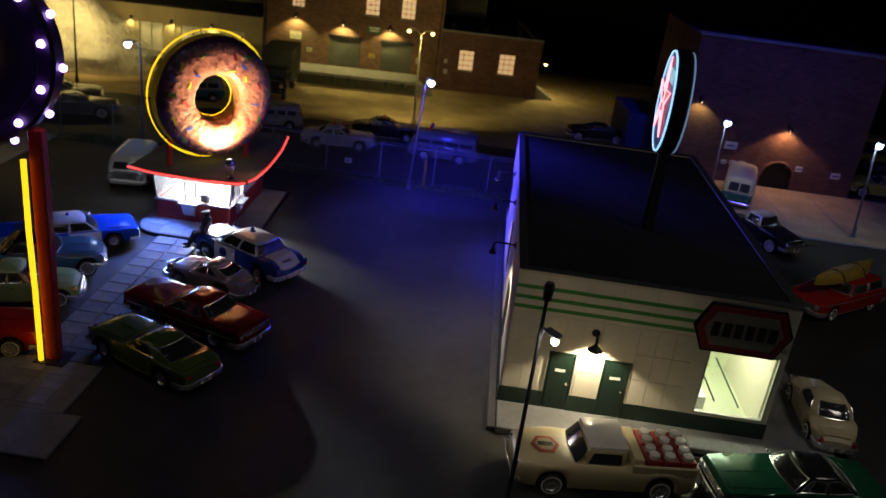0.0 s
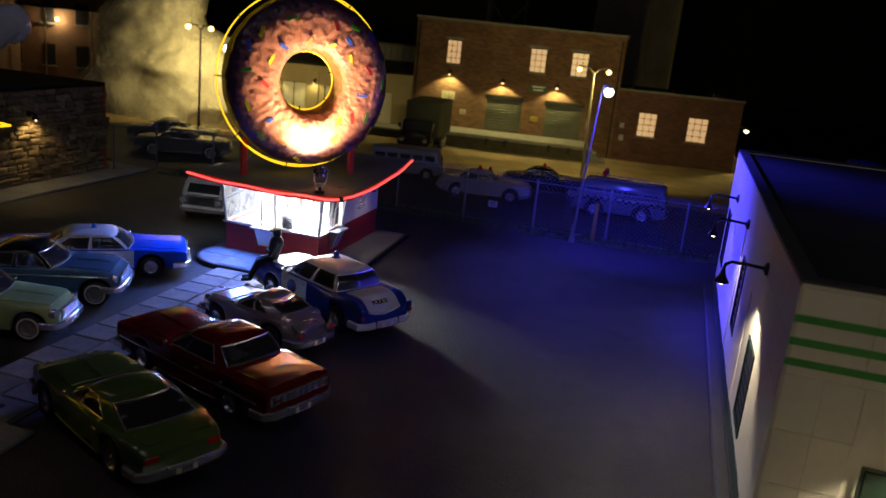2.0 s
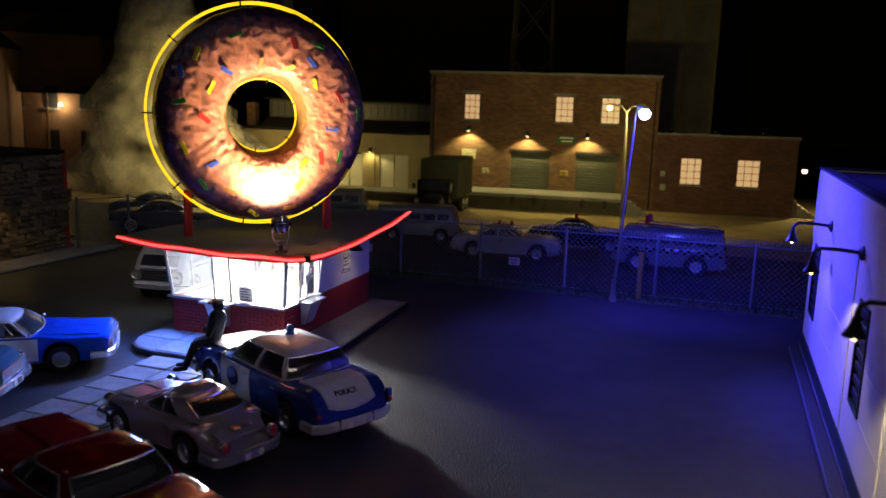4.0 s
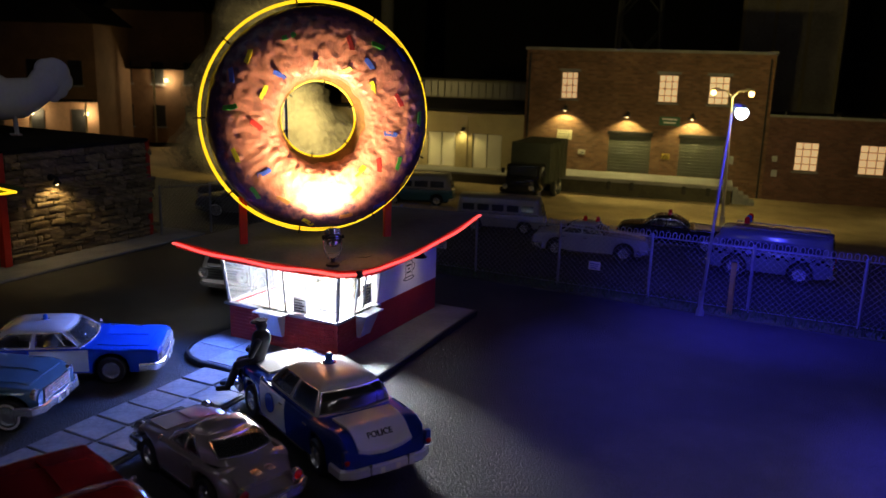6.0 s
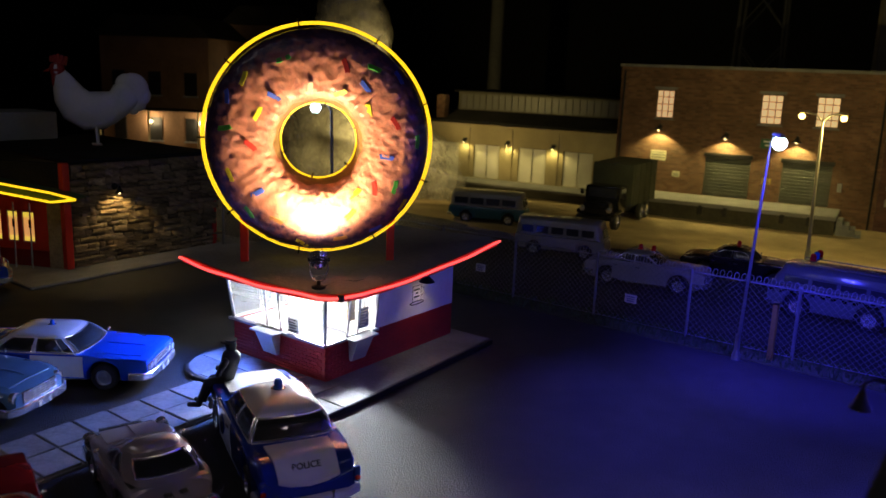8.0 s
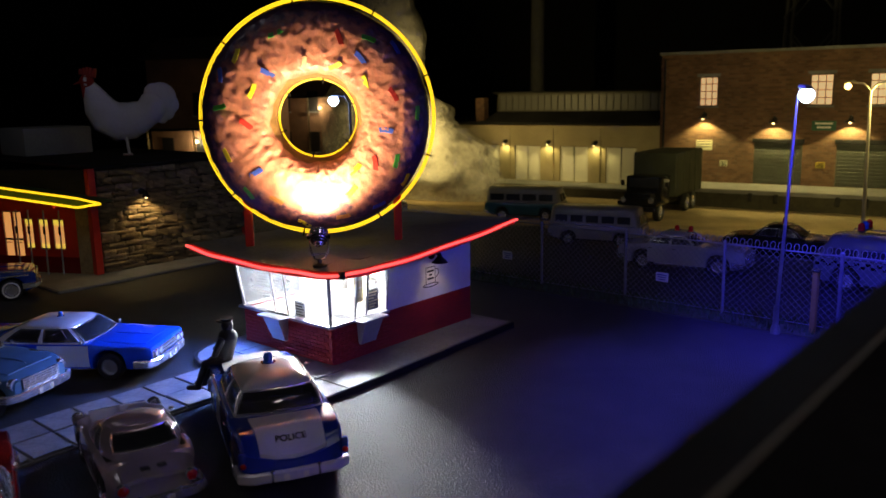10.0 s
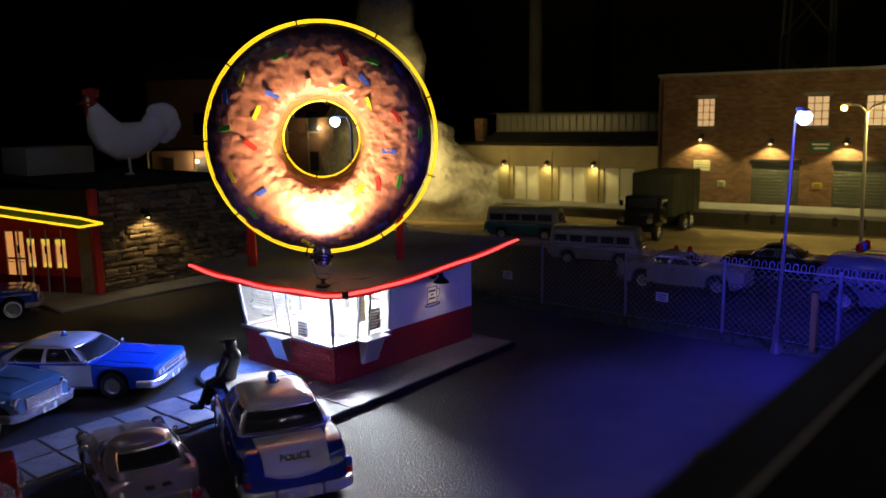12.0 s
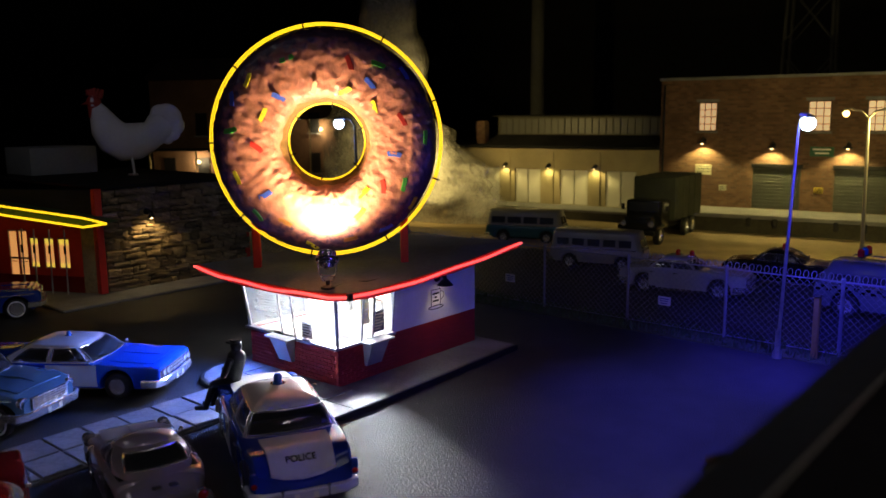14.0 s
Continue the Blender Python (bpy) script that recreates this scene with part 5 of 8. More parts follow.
part("inner_ceiling", slab(sx0 + 0.05, sx1 - 0.05, sy0 - 0.05, sy1 - 0.13, 2.5, 2.56), WHITE, stand, smooth=0)
# slanted window band: sill, posts, panes, header
part("sill", sweep([(sx0 - 0.04, YW, SZ + 0.02), (sx0 - 0.04, sy0 - 0.04, SZ + 0.02), (sx1 + 0.04, sy0 - 0.04, SZ + 0.02), (sx1 + 0.04, YW, SZ + 0.02)], oblong(0.1, 0.035, 0.012)), STEEL, stand, "pale metal window sill")
LEAN = 0.14
b0 = [(sx0, YW), (sx0, 38.4), (sx0, sy0), (-8.3, sy0), (-7.8, sy0), (sx1, sy0), (sx1, 38.28), (sx1, 38.66), (sx1, YW)]


def top_of(p):
    x, y = p
    ox = -LEAN if x <= sx0 + 0.01 else LEAN if x >= sx1 - 0.01 else 0
    oy = -LEAN if y <= sy0 + 0.01 else 0
    return (x + ox, y + oy, 2.42)


for p in b0:
    corner = p in ((sx0, sy0), (sx1, sy0))
    part("window_post", rod((*p, SZ + 0.03), top_of(p), 0.05 if corner else 0.03, None, 6), STEEL if p[1] != sy0 or corner else WHITE, stand)
for p, q in zip(b0, b0[1:]):
    w = part("window", pane([(*p, SZ + 0.05), (*q, SZ + 0.05), top_of(q), top_of(p)], 0.02, 0.0, 1, 1), CLEAR, stand, smooth=0)
    w.visible_shadow = False
part("header", sweep([top_of(b0[0]), top_of(b0[2]), top_of(b0[5]), top_of(b0[8])], oblong(0.05, 0.07, 0.01)), WHITE, stand)
# serving ledges on brackets
METAL_BLUE = grainy("brushed_ledge", (0.55, 0.58, 0.62), 0.4, 0.08, 2.0, 20.0, 0.003, 0.5)
for m in (pose(-8.1, sy0 - 0.02, SZ, 0, 0, 0), pose(sx1 + 0.02, 38.6, SZ, 0, 0, 90)):
    lg = part("serving_ledge", box((0, -0.18, 0.03), (0.9, 0.42, 0.05), 0.012), METAL_BLUE, stand, at=m.translation, turn=(0, 0, math.degrees(m.to_euler().z)))
    bm = bmesh.new()
    f0 = [bm.verts.new(p) for p in ((-0.3, -0.33, 0), (0.3, -0.33, 0), (0.25, -0.09, -0.6), (-0.25, -0.09, -0.6))]
    f1 = [bm.verts.new(p) for p in ((-0.3, -0.0, 0), (0.3, -0.0, 0), (0.25, 0.0, -0.6), (-0.25, 0.0, -0.6))]
    bm.faces.new(f0)
    bm.faces.new(f1[::-1])
    for i in range(4):
        bm.faces.new((f0[i], f1[i], f1[(i + 1) % 4], f0[(i + 1) % 4]))
    part("ledge_bracket", bm, METAL_BLUE, lg)
# what is inside: counter, shelves, machines, menu cards
PALE = grainy("pale_cupboard", (0.7, 0.62, 0.5), 0.5, 0.08)
part("counter", slab(sx0 + 0.25, sx1 - 0.25, sy0 + 0.3, sy0 + 0.75, 0.2, 1.05, 0.02), PALE, stand)
part("back_shelf", slab(sx0 + 0.3, -7.4, 40.2, 40.58, 1.0, 1.08, 0.01), PALE, stand)
part("back_shelf", slab(sx0 + 0.3, -7.4, 40.3, 40.58, 1.6, 1.66, 0.01), PALE, stand)
for x, s, m in ((-9.0, 0.3, STEEL), (-8.5, 0.25, PALE), (-8.0, 0.28, PALE), (-7.7, 0.2, STEEL)):
    part("machine", box((x, 40.35, 1.08 + s), (s, 0.2, s * 2 - 0.002), 0.03), m, stand)
ORANGE_P = grainy("orange_poster", (0.75, 0.42, 0.16), 0.6, 0.1)
part("poster", slab(-8.0, -7.45, 40.57, 40.595, 1.75, 2.3), ORANGE_P, stand, smooth=0)
part("poster", slab(-9.2, -8.75, 40.57, 40.595, 1.75, 2.25), PALE, stand, smooth=0)
MENU_D = grainy("menu_board", (0.045, 0.04, 0.03), 0.6, 0.1)
MENU_L = grainy("menu_print", (0.62, 0.5, 0.25), 0.6, 0.05)
for y0, y1, z0, z1, base, line in ((38.74, 39.12, 1.22, 1.74, MENU_D, MENU_L), (38.33, 38.61, 1.5, 2.25, MENU_L, PALE)):
    mb = part("menu_card", slab(sx1 - 0.06, sx1 - 0.035, y0, y1, z0, z1), base, stand, smooth=0)
    for k in range(6):
        z = z1 - 0.08 - k * (z1 - z0) * 0.14
        part("menu_line", slab(sx1 - 0.035, sx1 - 0.028, y0 + 0.04, y1 - 0.04 - (k % 3) * 0.05, z - 0.02, z + 0.015), line, mb, smooth=0)
mb = part("menu_card", slab(-7.6, -7.2, sy0 + 0.04, sy0 + 0.06, 1.15, 1.55), WHITE, stand, smooth=0)
for k in range(5):
    part("menu_line", slab(-7.56, -7.26 - (k % 2) * 0.06, sy0 + 0.032, sy0 + 0.04, 1.47 - k * 0.07, 1.5 - k * 0.07), MENU_D, mb, smooth=0)
# mug painted on the side wall: outline shapes with unreadable lines
mug = part("mug_sign", slab(sx1 + 0.006, sx1 + 0.014, 40.84, 41.26, 1.46, 1.93), WHITE, stand, "mug drawn in black on the white wall", smooth=0)
for a, b, c, d in ((40.86, 40.875, 1.47, 1.93), (41.225, 41.24, 1.47, 1.93), (40.86, 41.24, 1.918, 1.933)):
    part("mug_outline", slab(sx1 + 0.015, sx1 + 0.022, a, b, c, d), BLACK_METAL, mug, smooth=0)
part("saucer", sweep([(sx1 + 0.02, 41.05 + 0.3 * math.cos(k * math.pi / 12), 1.44 + 0.045 * math.sin(k * math.pi / 12)) for k in range(24)], circle(0.012, 5), closed=True, up=(1, 0, 0)), BLACK_METAL, mug)
part("mug_handle", sweep([(sx1 + 0.02, 41.24, 1.86), (sx1 + 0.02, 41.35, 1.83), (sx1 + 0.02, 41.37, 1.7), (sx1 + 0.02, 41.24, 1.6)], circle(0.009, 5), up=(1, 0, 0)), BLACK_METAL, mug)
for k, wd in enumerate((0.13, 0.05, 0.12)):
    part("mug_line", slab(sx1 + 0.015, sx1 + 0.021, 41.05 - wd, 41.05 + wd, 1.79 - k * 0.1, 1.84 - k * 0.1), BLACK_METAL, mug, smooth=0)

# swooping roof with a red neon edge
tip_l, cor, tip_r, back_r, back_l = (-10.45, 36.55, 2.75), (-5.3, 37.05, 2.5), (-5.3, 43.55, 2.95), (-6.0, 44.3, 2.8), (-10.3, 43.9, 2.7)


def roof_edge(t):
    """The front and right edge, from the left tip round the corner to the right tip; it bows out and rises to the tips."""
    if t < 0.5:
        s = t / 0.5
        x = tip_l[0] + (cor[0] - tip_l[0]) * s
        y = tip_l[1] + (cor[1] - tip_l[1]) * s - 0.32 * math.sin(math.pi * s)
        z = 2.5 + 0.24 * (1 - s) ** 1.15 + 0.02 * s
    else:
        s = (t - 0.5) / 0.5
        x = cor[0] + 0.22 * math.sin(math.pi * s)
        y = cor[1] + (tip_r[1] - cor[1]) * s
        z = 2.52 + 0.42 * s + 0.05 * math.sin(math.pi * s) * (s - 0.4)
    return Vector((x, y, z))


edge = [roof_edge(i / 40) for i in range(41)]
edge = [p if not 18 <= i <= 22 else (edge[max(0, i - 2)] + p + edge[min(40, i + 2)]) / 3 for i, p in enumerate(edge)]
ring = edge + [Vector(back_r), Vector(back_l)]
bm = bmesh.new()
cen = Vector((-7.9, 40.2, 2.86))
tops = [bm.verts.new(p + Vector((0, 0, 0.06))) for p in ring]
ins = [bm.verts.new(p.lerp(cen, 0.35) + Vector((0, 0, 0.08))) for p in ring]
bots = [bm.verts.new(p - Vector((0, 0, 0.1))) for p in ring]
ct, cb = bm.verts.new(cen + Vector((0, 0, 0.04))), bm.verts.new(cen - Vector((0, 0, 0.22)))
for i in range(len(ring)):
    j = (i + 1) % len(ring)
    bm.faces.new((tops[i], tops[j], ins[j], ins[i]))
    bm.faces.new((ins[i], ins[j], ct))
    bm.faces.new((tops[j], tops[i], bots[i], bots[j]))
    bm.faces.new((bots[j], bots[i], cb))
STAND_ROOF = grainy("grey_roof_felt", (0.17, 0.17, 0.18), 0.8, 0.2, 0.8, 12.0, 0.02)
roof = part("roof", bm, STAND_ROOF, stand, "swooping grey roof with upturned tips", smooth=50)
part("fascia", sweep([p + Vector((0, 0, -0.02)) for p in edge], oblong(0.03, 0.09, 0.01)), POST_RED, roof)
ntube = [p + (p - Vector((-7.9, 40.2, p.z))).normalized() * 0.09 + Vector((0, 0, 0.018 * math.sin(p.x * 3.1 + p.y * 2.3))) for p in edge]
part("neon_tube", sweep(ntube, circle(0.037, 8)), NEON_RED, roof, "glowing red neon tube along the roof edge")
for i in (20,):
    part("neon_clip", box(ntube[i], (0.13, 0.13, 0.17), 0.02), BLACK_METAL, roof)

# lamps of the stand
lamp("AREA", "stand_ceiling_light", (-7.9, 39.0, 2.45), 520, (0.95, 0.97, 1.0), (-7.9, 38.8, 0), 2.2)
# added spot that throws the windows' light onto the tarmac
lamp("SPOT", "window_spill_spot", (-7.2, 38.3, 2.35), 2600, (0.85, 0.92, 1.0), (-4.7, 35.0, 0), 0.25, 74, 0.5)
lamp("SPOT", "eaves_strip", (-8.9, 37.0, 2.36), 1500, (0.1, 0.22, 1.0), (-9.4, 34.5, 0), 0.3, 120, 0.6)
gooseneck("wall_lamp", sx1 + 0.01, 41.1, 2.26, 90, 0.3, 0.08, 16, WARM, "small black lamp over the mug sign", 0.22, 100, 0.05)

# ---------------------------------------------------------------- the giant donut
DC, DA = (-7.25, 38.25, 5.93), 45
donut = thing("donut_sign", *DC, DA, "giant pink iced donut sign with sprinkles and yellow neon", "sign")
RC, RR, RT, RB, RY = 1.81, 0.865, 0.78, 0.6, 0.24


def tube_point(a, q, grow=0.0):
    """A point of the ring: a round the donut, q round its tube (0 outwards, 90 to the front)."""
    cs, sn = math.copysign(abs(math.cos(q)) ** 0.74, math.cos(q)), math.copysign(abs(math.sin(q)) ** 0.74, math.sin(q))
    r = RC + (RR + grow) * cs
    return Vector((r * math.cos(a), RY - ((RT if sn > 0 else RB) + grow) * sn, r * math.sin(a)))


def ring_mesh(na, q0, q1, nq, grow, relief, seed, wave=0.0):
    bm = bmesh.new()
    rows = []
    full = abs(q1 - q0 - 2 * math.pi) < 1e-6
    for i in range(na):
        a = 2 * math.pi * i / na
        w0 = wave * (math.sin(7 * a + 1) * 0.5 + math.sin(13 * a + 2) * 0.35 + math.sin(23 * a) * 0.3)
        w1 = wave * (math.sin(6 * a + 4) * 0.5 + math.sin(11 * a) * 0.35 + math.sin(19 * a + 1) * 0.3)
        row = []
        for j in range(nq if full else nq + 1):
            f = j / nq
            q = q0 + w0 * (1 - f) + (q1 - q0 + (w1) * f - 0) * f
            edge_f = min(1.0, 6 * min(f, 1 - f)) if not full else 1.0
            p = tube_point(a, q, 0)
            n = tube_point(a, q, 1) - p
            d = noise.noise(p * 5.6 + Vector((seed, 0, 0))) * 0.9 + noise.noise(p * 11 + Vector((0, seed, 0))) * 0.7
            row.append(bm.verts.new(p + n * (grow * edge_f ** 0.5 + relief * d * edge_f)))
        rows.append(row)
    k = len(rows[0])
    for i in range(na):
        for j in range(k if full else k - 1):
            bm.faces.new((rows[i][j], rows[(i + 1) % na][j], rows[(i + 1) % na][(j + 1) % k], rows[i][(j + 1) % k]))
    return bm


DOUGH = grainy("brown_dough", (0.26, 0.13, 0.04), 0.6, 0.25, 1.0, 8.0, 0.02)
def icing_mat(name, pink, plum):
    """Dabbed icing: pink, turning to dark plum towards the outer rim, the dabs breaking up the edge."""
    m, nt, b = nodes_of(name)
    v = coords(nt)
    sep, comb = nt.nodes.new("ShaderNodeSeparateXYZ"), nt.nodes.new("ShaderNodeCombineXYZ")
    nt.links.new(v, sep.inputs[0])
    nt.links.new(sep.outputs["X"], comb.inputs["X"])
    nt.links.new(sep.outputs["Z"], comb.inputs["Y"])
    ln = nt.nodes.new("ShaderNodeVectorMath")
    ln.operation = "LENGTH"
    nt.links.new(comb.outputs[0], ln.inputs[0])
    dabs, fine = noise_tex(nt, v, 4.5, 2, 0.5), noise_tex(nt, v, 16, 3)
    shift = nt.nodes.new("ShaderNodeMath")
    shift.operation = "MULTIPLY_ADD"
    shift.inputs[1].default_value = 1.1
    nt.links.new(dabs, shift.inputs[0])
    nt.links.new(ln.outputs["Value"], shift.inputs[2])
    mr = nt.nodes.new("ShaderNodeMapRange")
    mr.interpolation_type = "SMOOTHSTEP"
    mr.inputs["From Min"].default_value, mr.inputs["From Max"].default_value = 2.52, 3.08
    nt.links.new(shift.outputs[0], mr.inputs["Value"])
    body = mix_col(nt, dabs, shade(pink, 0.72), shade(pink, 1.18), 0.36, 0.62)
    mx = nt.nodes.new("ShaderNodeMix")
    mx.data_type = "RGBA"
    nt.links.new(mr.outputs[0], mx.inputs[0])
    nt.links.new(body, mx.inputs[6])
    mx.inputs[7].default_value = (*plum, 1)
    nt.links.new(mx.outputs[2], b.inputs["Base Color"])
    b.inputs["Roughness"].default_value, b.inputs["Coat Weight"].default_value = 0.38, 0.25
    bump(nt, b, fine, 0.03, 0.4)
    return m


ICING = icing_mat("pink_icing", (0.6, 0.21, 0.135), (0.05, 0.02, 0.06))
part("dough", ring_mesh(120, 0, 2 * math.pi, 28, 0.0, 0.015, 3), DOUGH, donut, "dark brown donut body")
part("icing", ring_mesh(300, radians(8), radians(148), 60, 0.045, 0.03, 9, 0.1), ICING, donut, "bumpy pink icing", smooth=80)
# near-black ring laid over the outer side of the dough
part("crust", ring_mesh(160, radians(-70), radians(14), 16, 0.012, 0.02, 5, 0.05), grainy("dark_rim_crust", (0.02, 0.011, 0.012), 0.55, 0.3, 1.5, 9.0, 0.03), donut, "dark crust round the rim", smooth=80)
SPR = {k: grainy("sprinkle_" + k, v, 0.4, 0.1, 2.0, 10.0, 0.0) for k, v in (("blue", (0.05, 0.09, 0.5)), ("red", (0.55, 0.03, 0.02)), ("green", (0.08, 0.4, 0.04)), ("yellow", (0.75, 0.6, 0.02)), ("orange", (0.5, 0.2, 0.05)))}
spr_mesh = {k: mesh_of("sprinkle", sweep([(-0.16, 0.01, 0), (-0.13, 0, 0), (0, 0, 0), (0.12, 0.01, 0), (0.17, 0.03, 0)], oblong(0.06, 0.01, 0.008)), m) for k, m in SPR.items()}
# round the ring: degrees, distance from the centre, tilt, colour
SPRINKLES = [(113, 2.08, 20, "green"), (71, 1.93, 105, "red"), (54, 2.2, 160, "green"), (51, 1.75, 125, "blue"), (134, 1.5, 145, "blue"), (99, 1.32, 80, "orange"), (67, 1.32, 30, "yellow"),
             (34, 1.45, 95, "yellow"), (16, 1.9, 120, "red"), (-10, 1.67, 170, "blue"), (-38, 1.72, 92, "red"), (-29, 2.1, 75, "green"), (-36, 2.5, 60, "yellow"), (-54, 1.5, 40, "yellow"),
             (-66, 1.88, 45, "yellow"), (-96, 1.66, 15, "blue"), (-56, 2.47, 8, "blue"), (-77, 2.35, 5, "orange"), (-99, 2.45, 125, "yellow"), (-118, 2.1, 150, "orange"), (-134, 2.33, 115, "green"), (-140, 1.88, 25, "blue"),
             (183, 1.6, 140, "red"), (172, 2.18, 5, "green"), (201, 2.2, 110, "yellow"), (155, 1.57, 60, "yellow"), (140, 2.23, 70, "yellow"), (154, 2.32, 100, "blue"), (2, 2.35, 80, "green"), (40, 2.45, 110, "blue")]
for deg, rad, tilt, colr in SPRINKLES:
    a = radians(deg)
    u = max(-1, min(1, (rad - RC) / RR))
    q = math.acos(math.copysign(abs(u) ** (1 / 0.74), u))
    p = tube_point(a, q, 0.05)
    n = (tube_point(a, q, 1) - tube_point(a, q, 0)).normalized()
    d = Vector((math.cos(radians(tilt)), 0, math.sin(radians(tilt))))
    d = (d - n * d.dot(n)).normalized()
    s = n.cross(d)
    ob = part("sprinkle", spr_mesh[colr], None, donut)
    ob.matrix_basis = Matrix.Translation(p * K) @ Matrix((d, s, n)).transposed().to_4x4()
# neon rings behind the body and in the hole, with their clips
for r, y, nm in ((2.84, 0.42, "outer_neon"), (0.93, 0.34, "inner_neon")):
    for off in ((0, 0), (0.03, 0.15)) if nm == "outer_neon" else ((0, 0),):
        nr = part(nm, sweep([((r - off[0]) * math.cos(i * math.pi / 48), y + off[1], (r - off[0]) * math.sin(i * math.pi / 48)) for i in range(96)], circle(0.024, 8), closed=True, up=(0, 1, 0)), NEON_YELLOW, donut, "glowing yellow neon ring")
    for k in range(9 if r > 2 else 6):
        a = k * 2 * math.pi / (9 if r > 2 else 6) + 0.35
        part("neon_clip", rod(((r - (0.3 if r > 2 else 0.1)) * math.cos(a), y - 0.02, (r - (0.3 if r > 2 else 0.1)) * math.sin(a)), ((r + 0.1) * math.cos(a), y - 0.08, (r + 0.1) * math.sin(a)), 0.022, None, 5), BLACK_METAL, nr)
for s in (-1, 1):
    part("post", slab(s * 1.86 - 0.1, s * 1.86 + 0.1, 0.45, 0.62, 2.72 - DC[2], 4.0 - DC[2], 0.02), POST_RED, donut, "red steel post")
    part("stay", rod((s * 1.86, 0.5, 3.8 - DC[2]), (s * 1.7, 0.2, 4.2 - DC[2]), 0.05), POST_RED, donut)

# the floodlight on the roof that lights it
BULB_FLOOD = glow("flood_lens", (1.0, 0.9, 0.65), 12.0)
fx = (-6.16, 37.19)
fl = thing("floodlight", fx[0], fx[1], 2.62, DA, "small chrome floodlight aimed up at the donut", "floodlight")
part("foot", lathe([(0.001, 0), (0.17, 0), (0.17, 0.06), (0.05, 0.1), (0.05, 0.2), (0.001, 0.2)], 16), BLACK_METAL, fl)
for s in (-1, 1):
    part("yoke", sweep([(0, 0, 0.16), (s * 0.12, 0, 0.2), (s * 0.2, 0, 0.4), (s * 0.21, 0, 0.72)], circle(0.026, 6), up=(0, 1, 0)), CHROME, fl)
    part("knob", lathe([(0.001, -0.03), (0.05, -0.03), (0.05, 0.03), (0.001, 0.03)], 10, m=Matrix.Rotation(radians(90), 4, "Y")), BLACK_METAL, fl, at=(s * 0.23, 0, 0.7))
part("brace", rod((-0.13, 0, 0.3), (0.13, 0, 0.3), 0.02, None, 6), CHROME, fl)
part("head", lathe([(0.001, -0.24), (0.08, -0.23), (0.13, -0.12), (0.19, 0.02), (0.22, 0.14), (0.2, 0.14), (0.15, 0.02), (0.001, 0.0)], 18), CHROME, fl, at=(0, 0, 0.7), turn=(-35, 0, 0))
for k in range(3):
    part("cooling_fin", lathe([(0.12 + k * 0.02, -0.012), (0.165 + k * 0.022, -0.012), (0.165 + k * 0.022, 0.012), (0.12 + k * 0.02, 0.012)], 18, closed=True), BLACK_METAL, fl, at=(0, -0.08 + k * 0.035, 0.585 + k * 0.05), turn=(-35, 0, 0))
part("lamp_glass", lathe([(0.001, 0.21), (0.09, 0.19), (0.16, 0.15), (0.185, 0.1), (0.17, 0.05), (0.001, 0.05)], 18), BULB_FLOOD, fl, at=(0, 0, 0.7), turn=(-35, 0, 0)).visible_shadow = False
part("cable", sweep([(0.15, 0.1, 0.02), (0.5, 0.5, 0.05), (0.9, 0.4, 0.06), (1.4, 0.8, 0.08), (1.9, 1.6, 0.1)], circle(0.02, 5)), BLACK_METAL, fl)
n = Vector((math.sin(radians(DA)), -math.cos(radians(DA)), 0))
lp = Vector((fx[0], fx[1], 3.46)) - n * 0.06
lamp("SPOT", "donut_flood", lp, 2800, (1.0, 0.84, 0.47), (DC[0], DC[1], DC[2] + 0.9), 0.18, 118, 1.0)

# ---------------------------------------------------------------- service station
gx0, gx1, gy0, gy1, GH, GZ = 6.45, 15.1, 26.55, 43.2, 5.0, 0.22
gas = thing("service_station", 0, 0, 0, 0, "cream enamel service station with green stripes and doors", "building")
part("apron", slab(gx0 - 0.02, 17.4, 25.0, gy1 + 0.1, -0.02, GZ, 0.03), CONCRETE, gas, "pale concrete apron")
front_holes = [(7.87, 8.64, GZ, 2.27), (9.63, 10.41, GZ, 2.25), (12.7, 14.95, 0.86, 3.22)]
part("front_wall", wall_with_holes(gx0, gx1, GZ, GH, gy0, gy0 + 0.22, front_holes), CREAM_WALL, gas, smooth=0)
side_holes = [(gy1 - 42.35, gy1 - 41.2, 1.35, 3.15), (gy1 - 35.1, gy1 - 34.1, 1.45, 3.3), (gy1 - 31.0, gy1 - 29.7, 0.85, 2.6)]
part("side_wall", wall_with_holes(0, gy1 - gy0 - 0.22, GZ, GH, 0, 0.22, side_holes), CREAM_WALL, gas, at=(gx0, gy1, 0), turn=(0, 0, -90), smooth=0)
part("side_wall", slab(gx1 - 0.22, gx1, gy0 + 0.22, gy1, GZ, GH), CREAM_WALL, gas, smooth=0)
part("rear_wall", slab(gx0 + 0.22, gx1 - 0.22, gy1 - 0.22, gy1, GZ, GH), CREAM_WALL, gas, smooth=0)
part("roof_deck", slab(gx0 + 0.1, gx1 - 0.1, gy0 + 0.1, gy1 - 0.1, GH - 0.12, GH - 0.04), ROOFING, gas, "flat black felt roof", smooth=0)
part("ceiling_panel", slab(gx0 + 0.22, gx1 - 0.22, gy0 + 0.22, 36, 3.4, 3.46), WHITE, gas, smooth=0)
EDGE = grainy("dark_roof_edge", (0.03, 0.03, 0.032), 0.6, 0.2, 1.0, 9.0, 0.01)
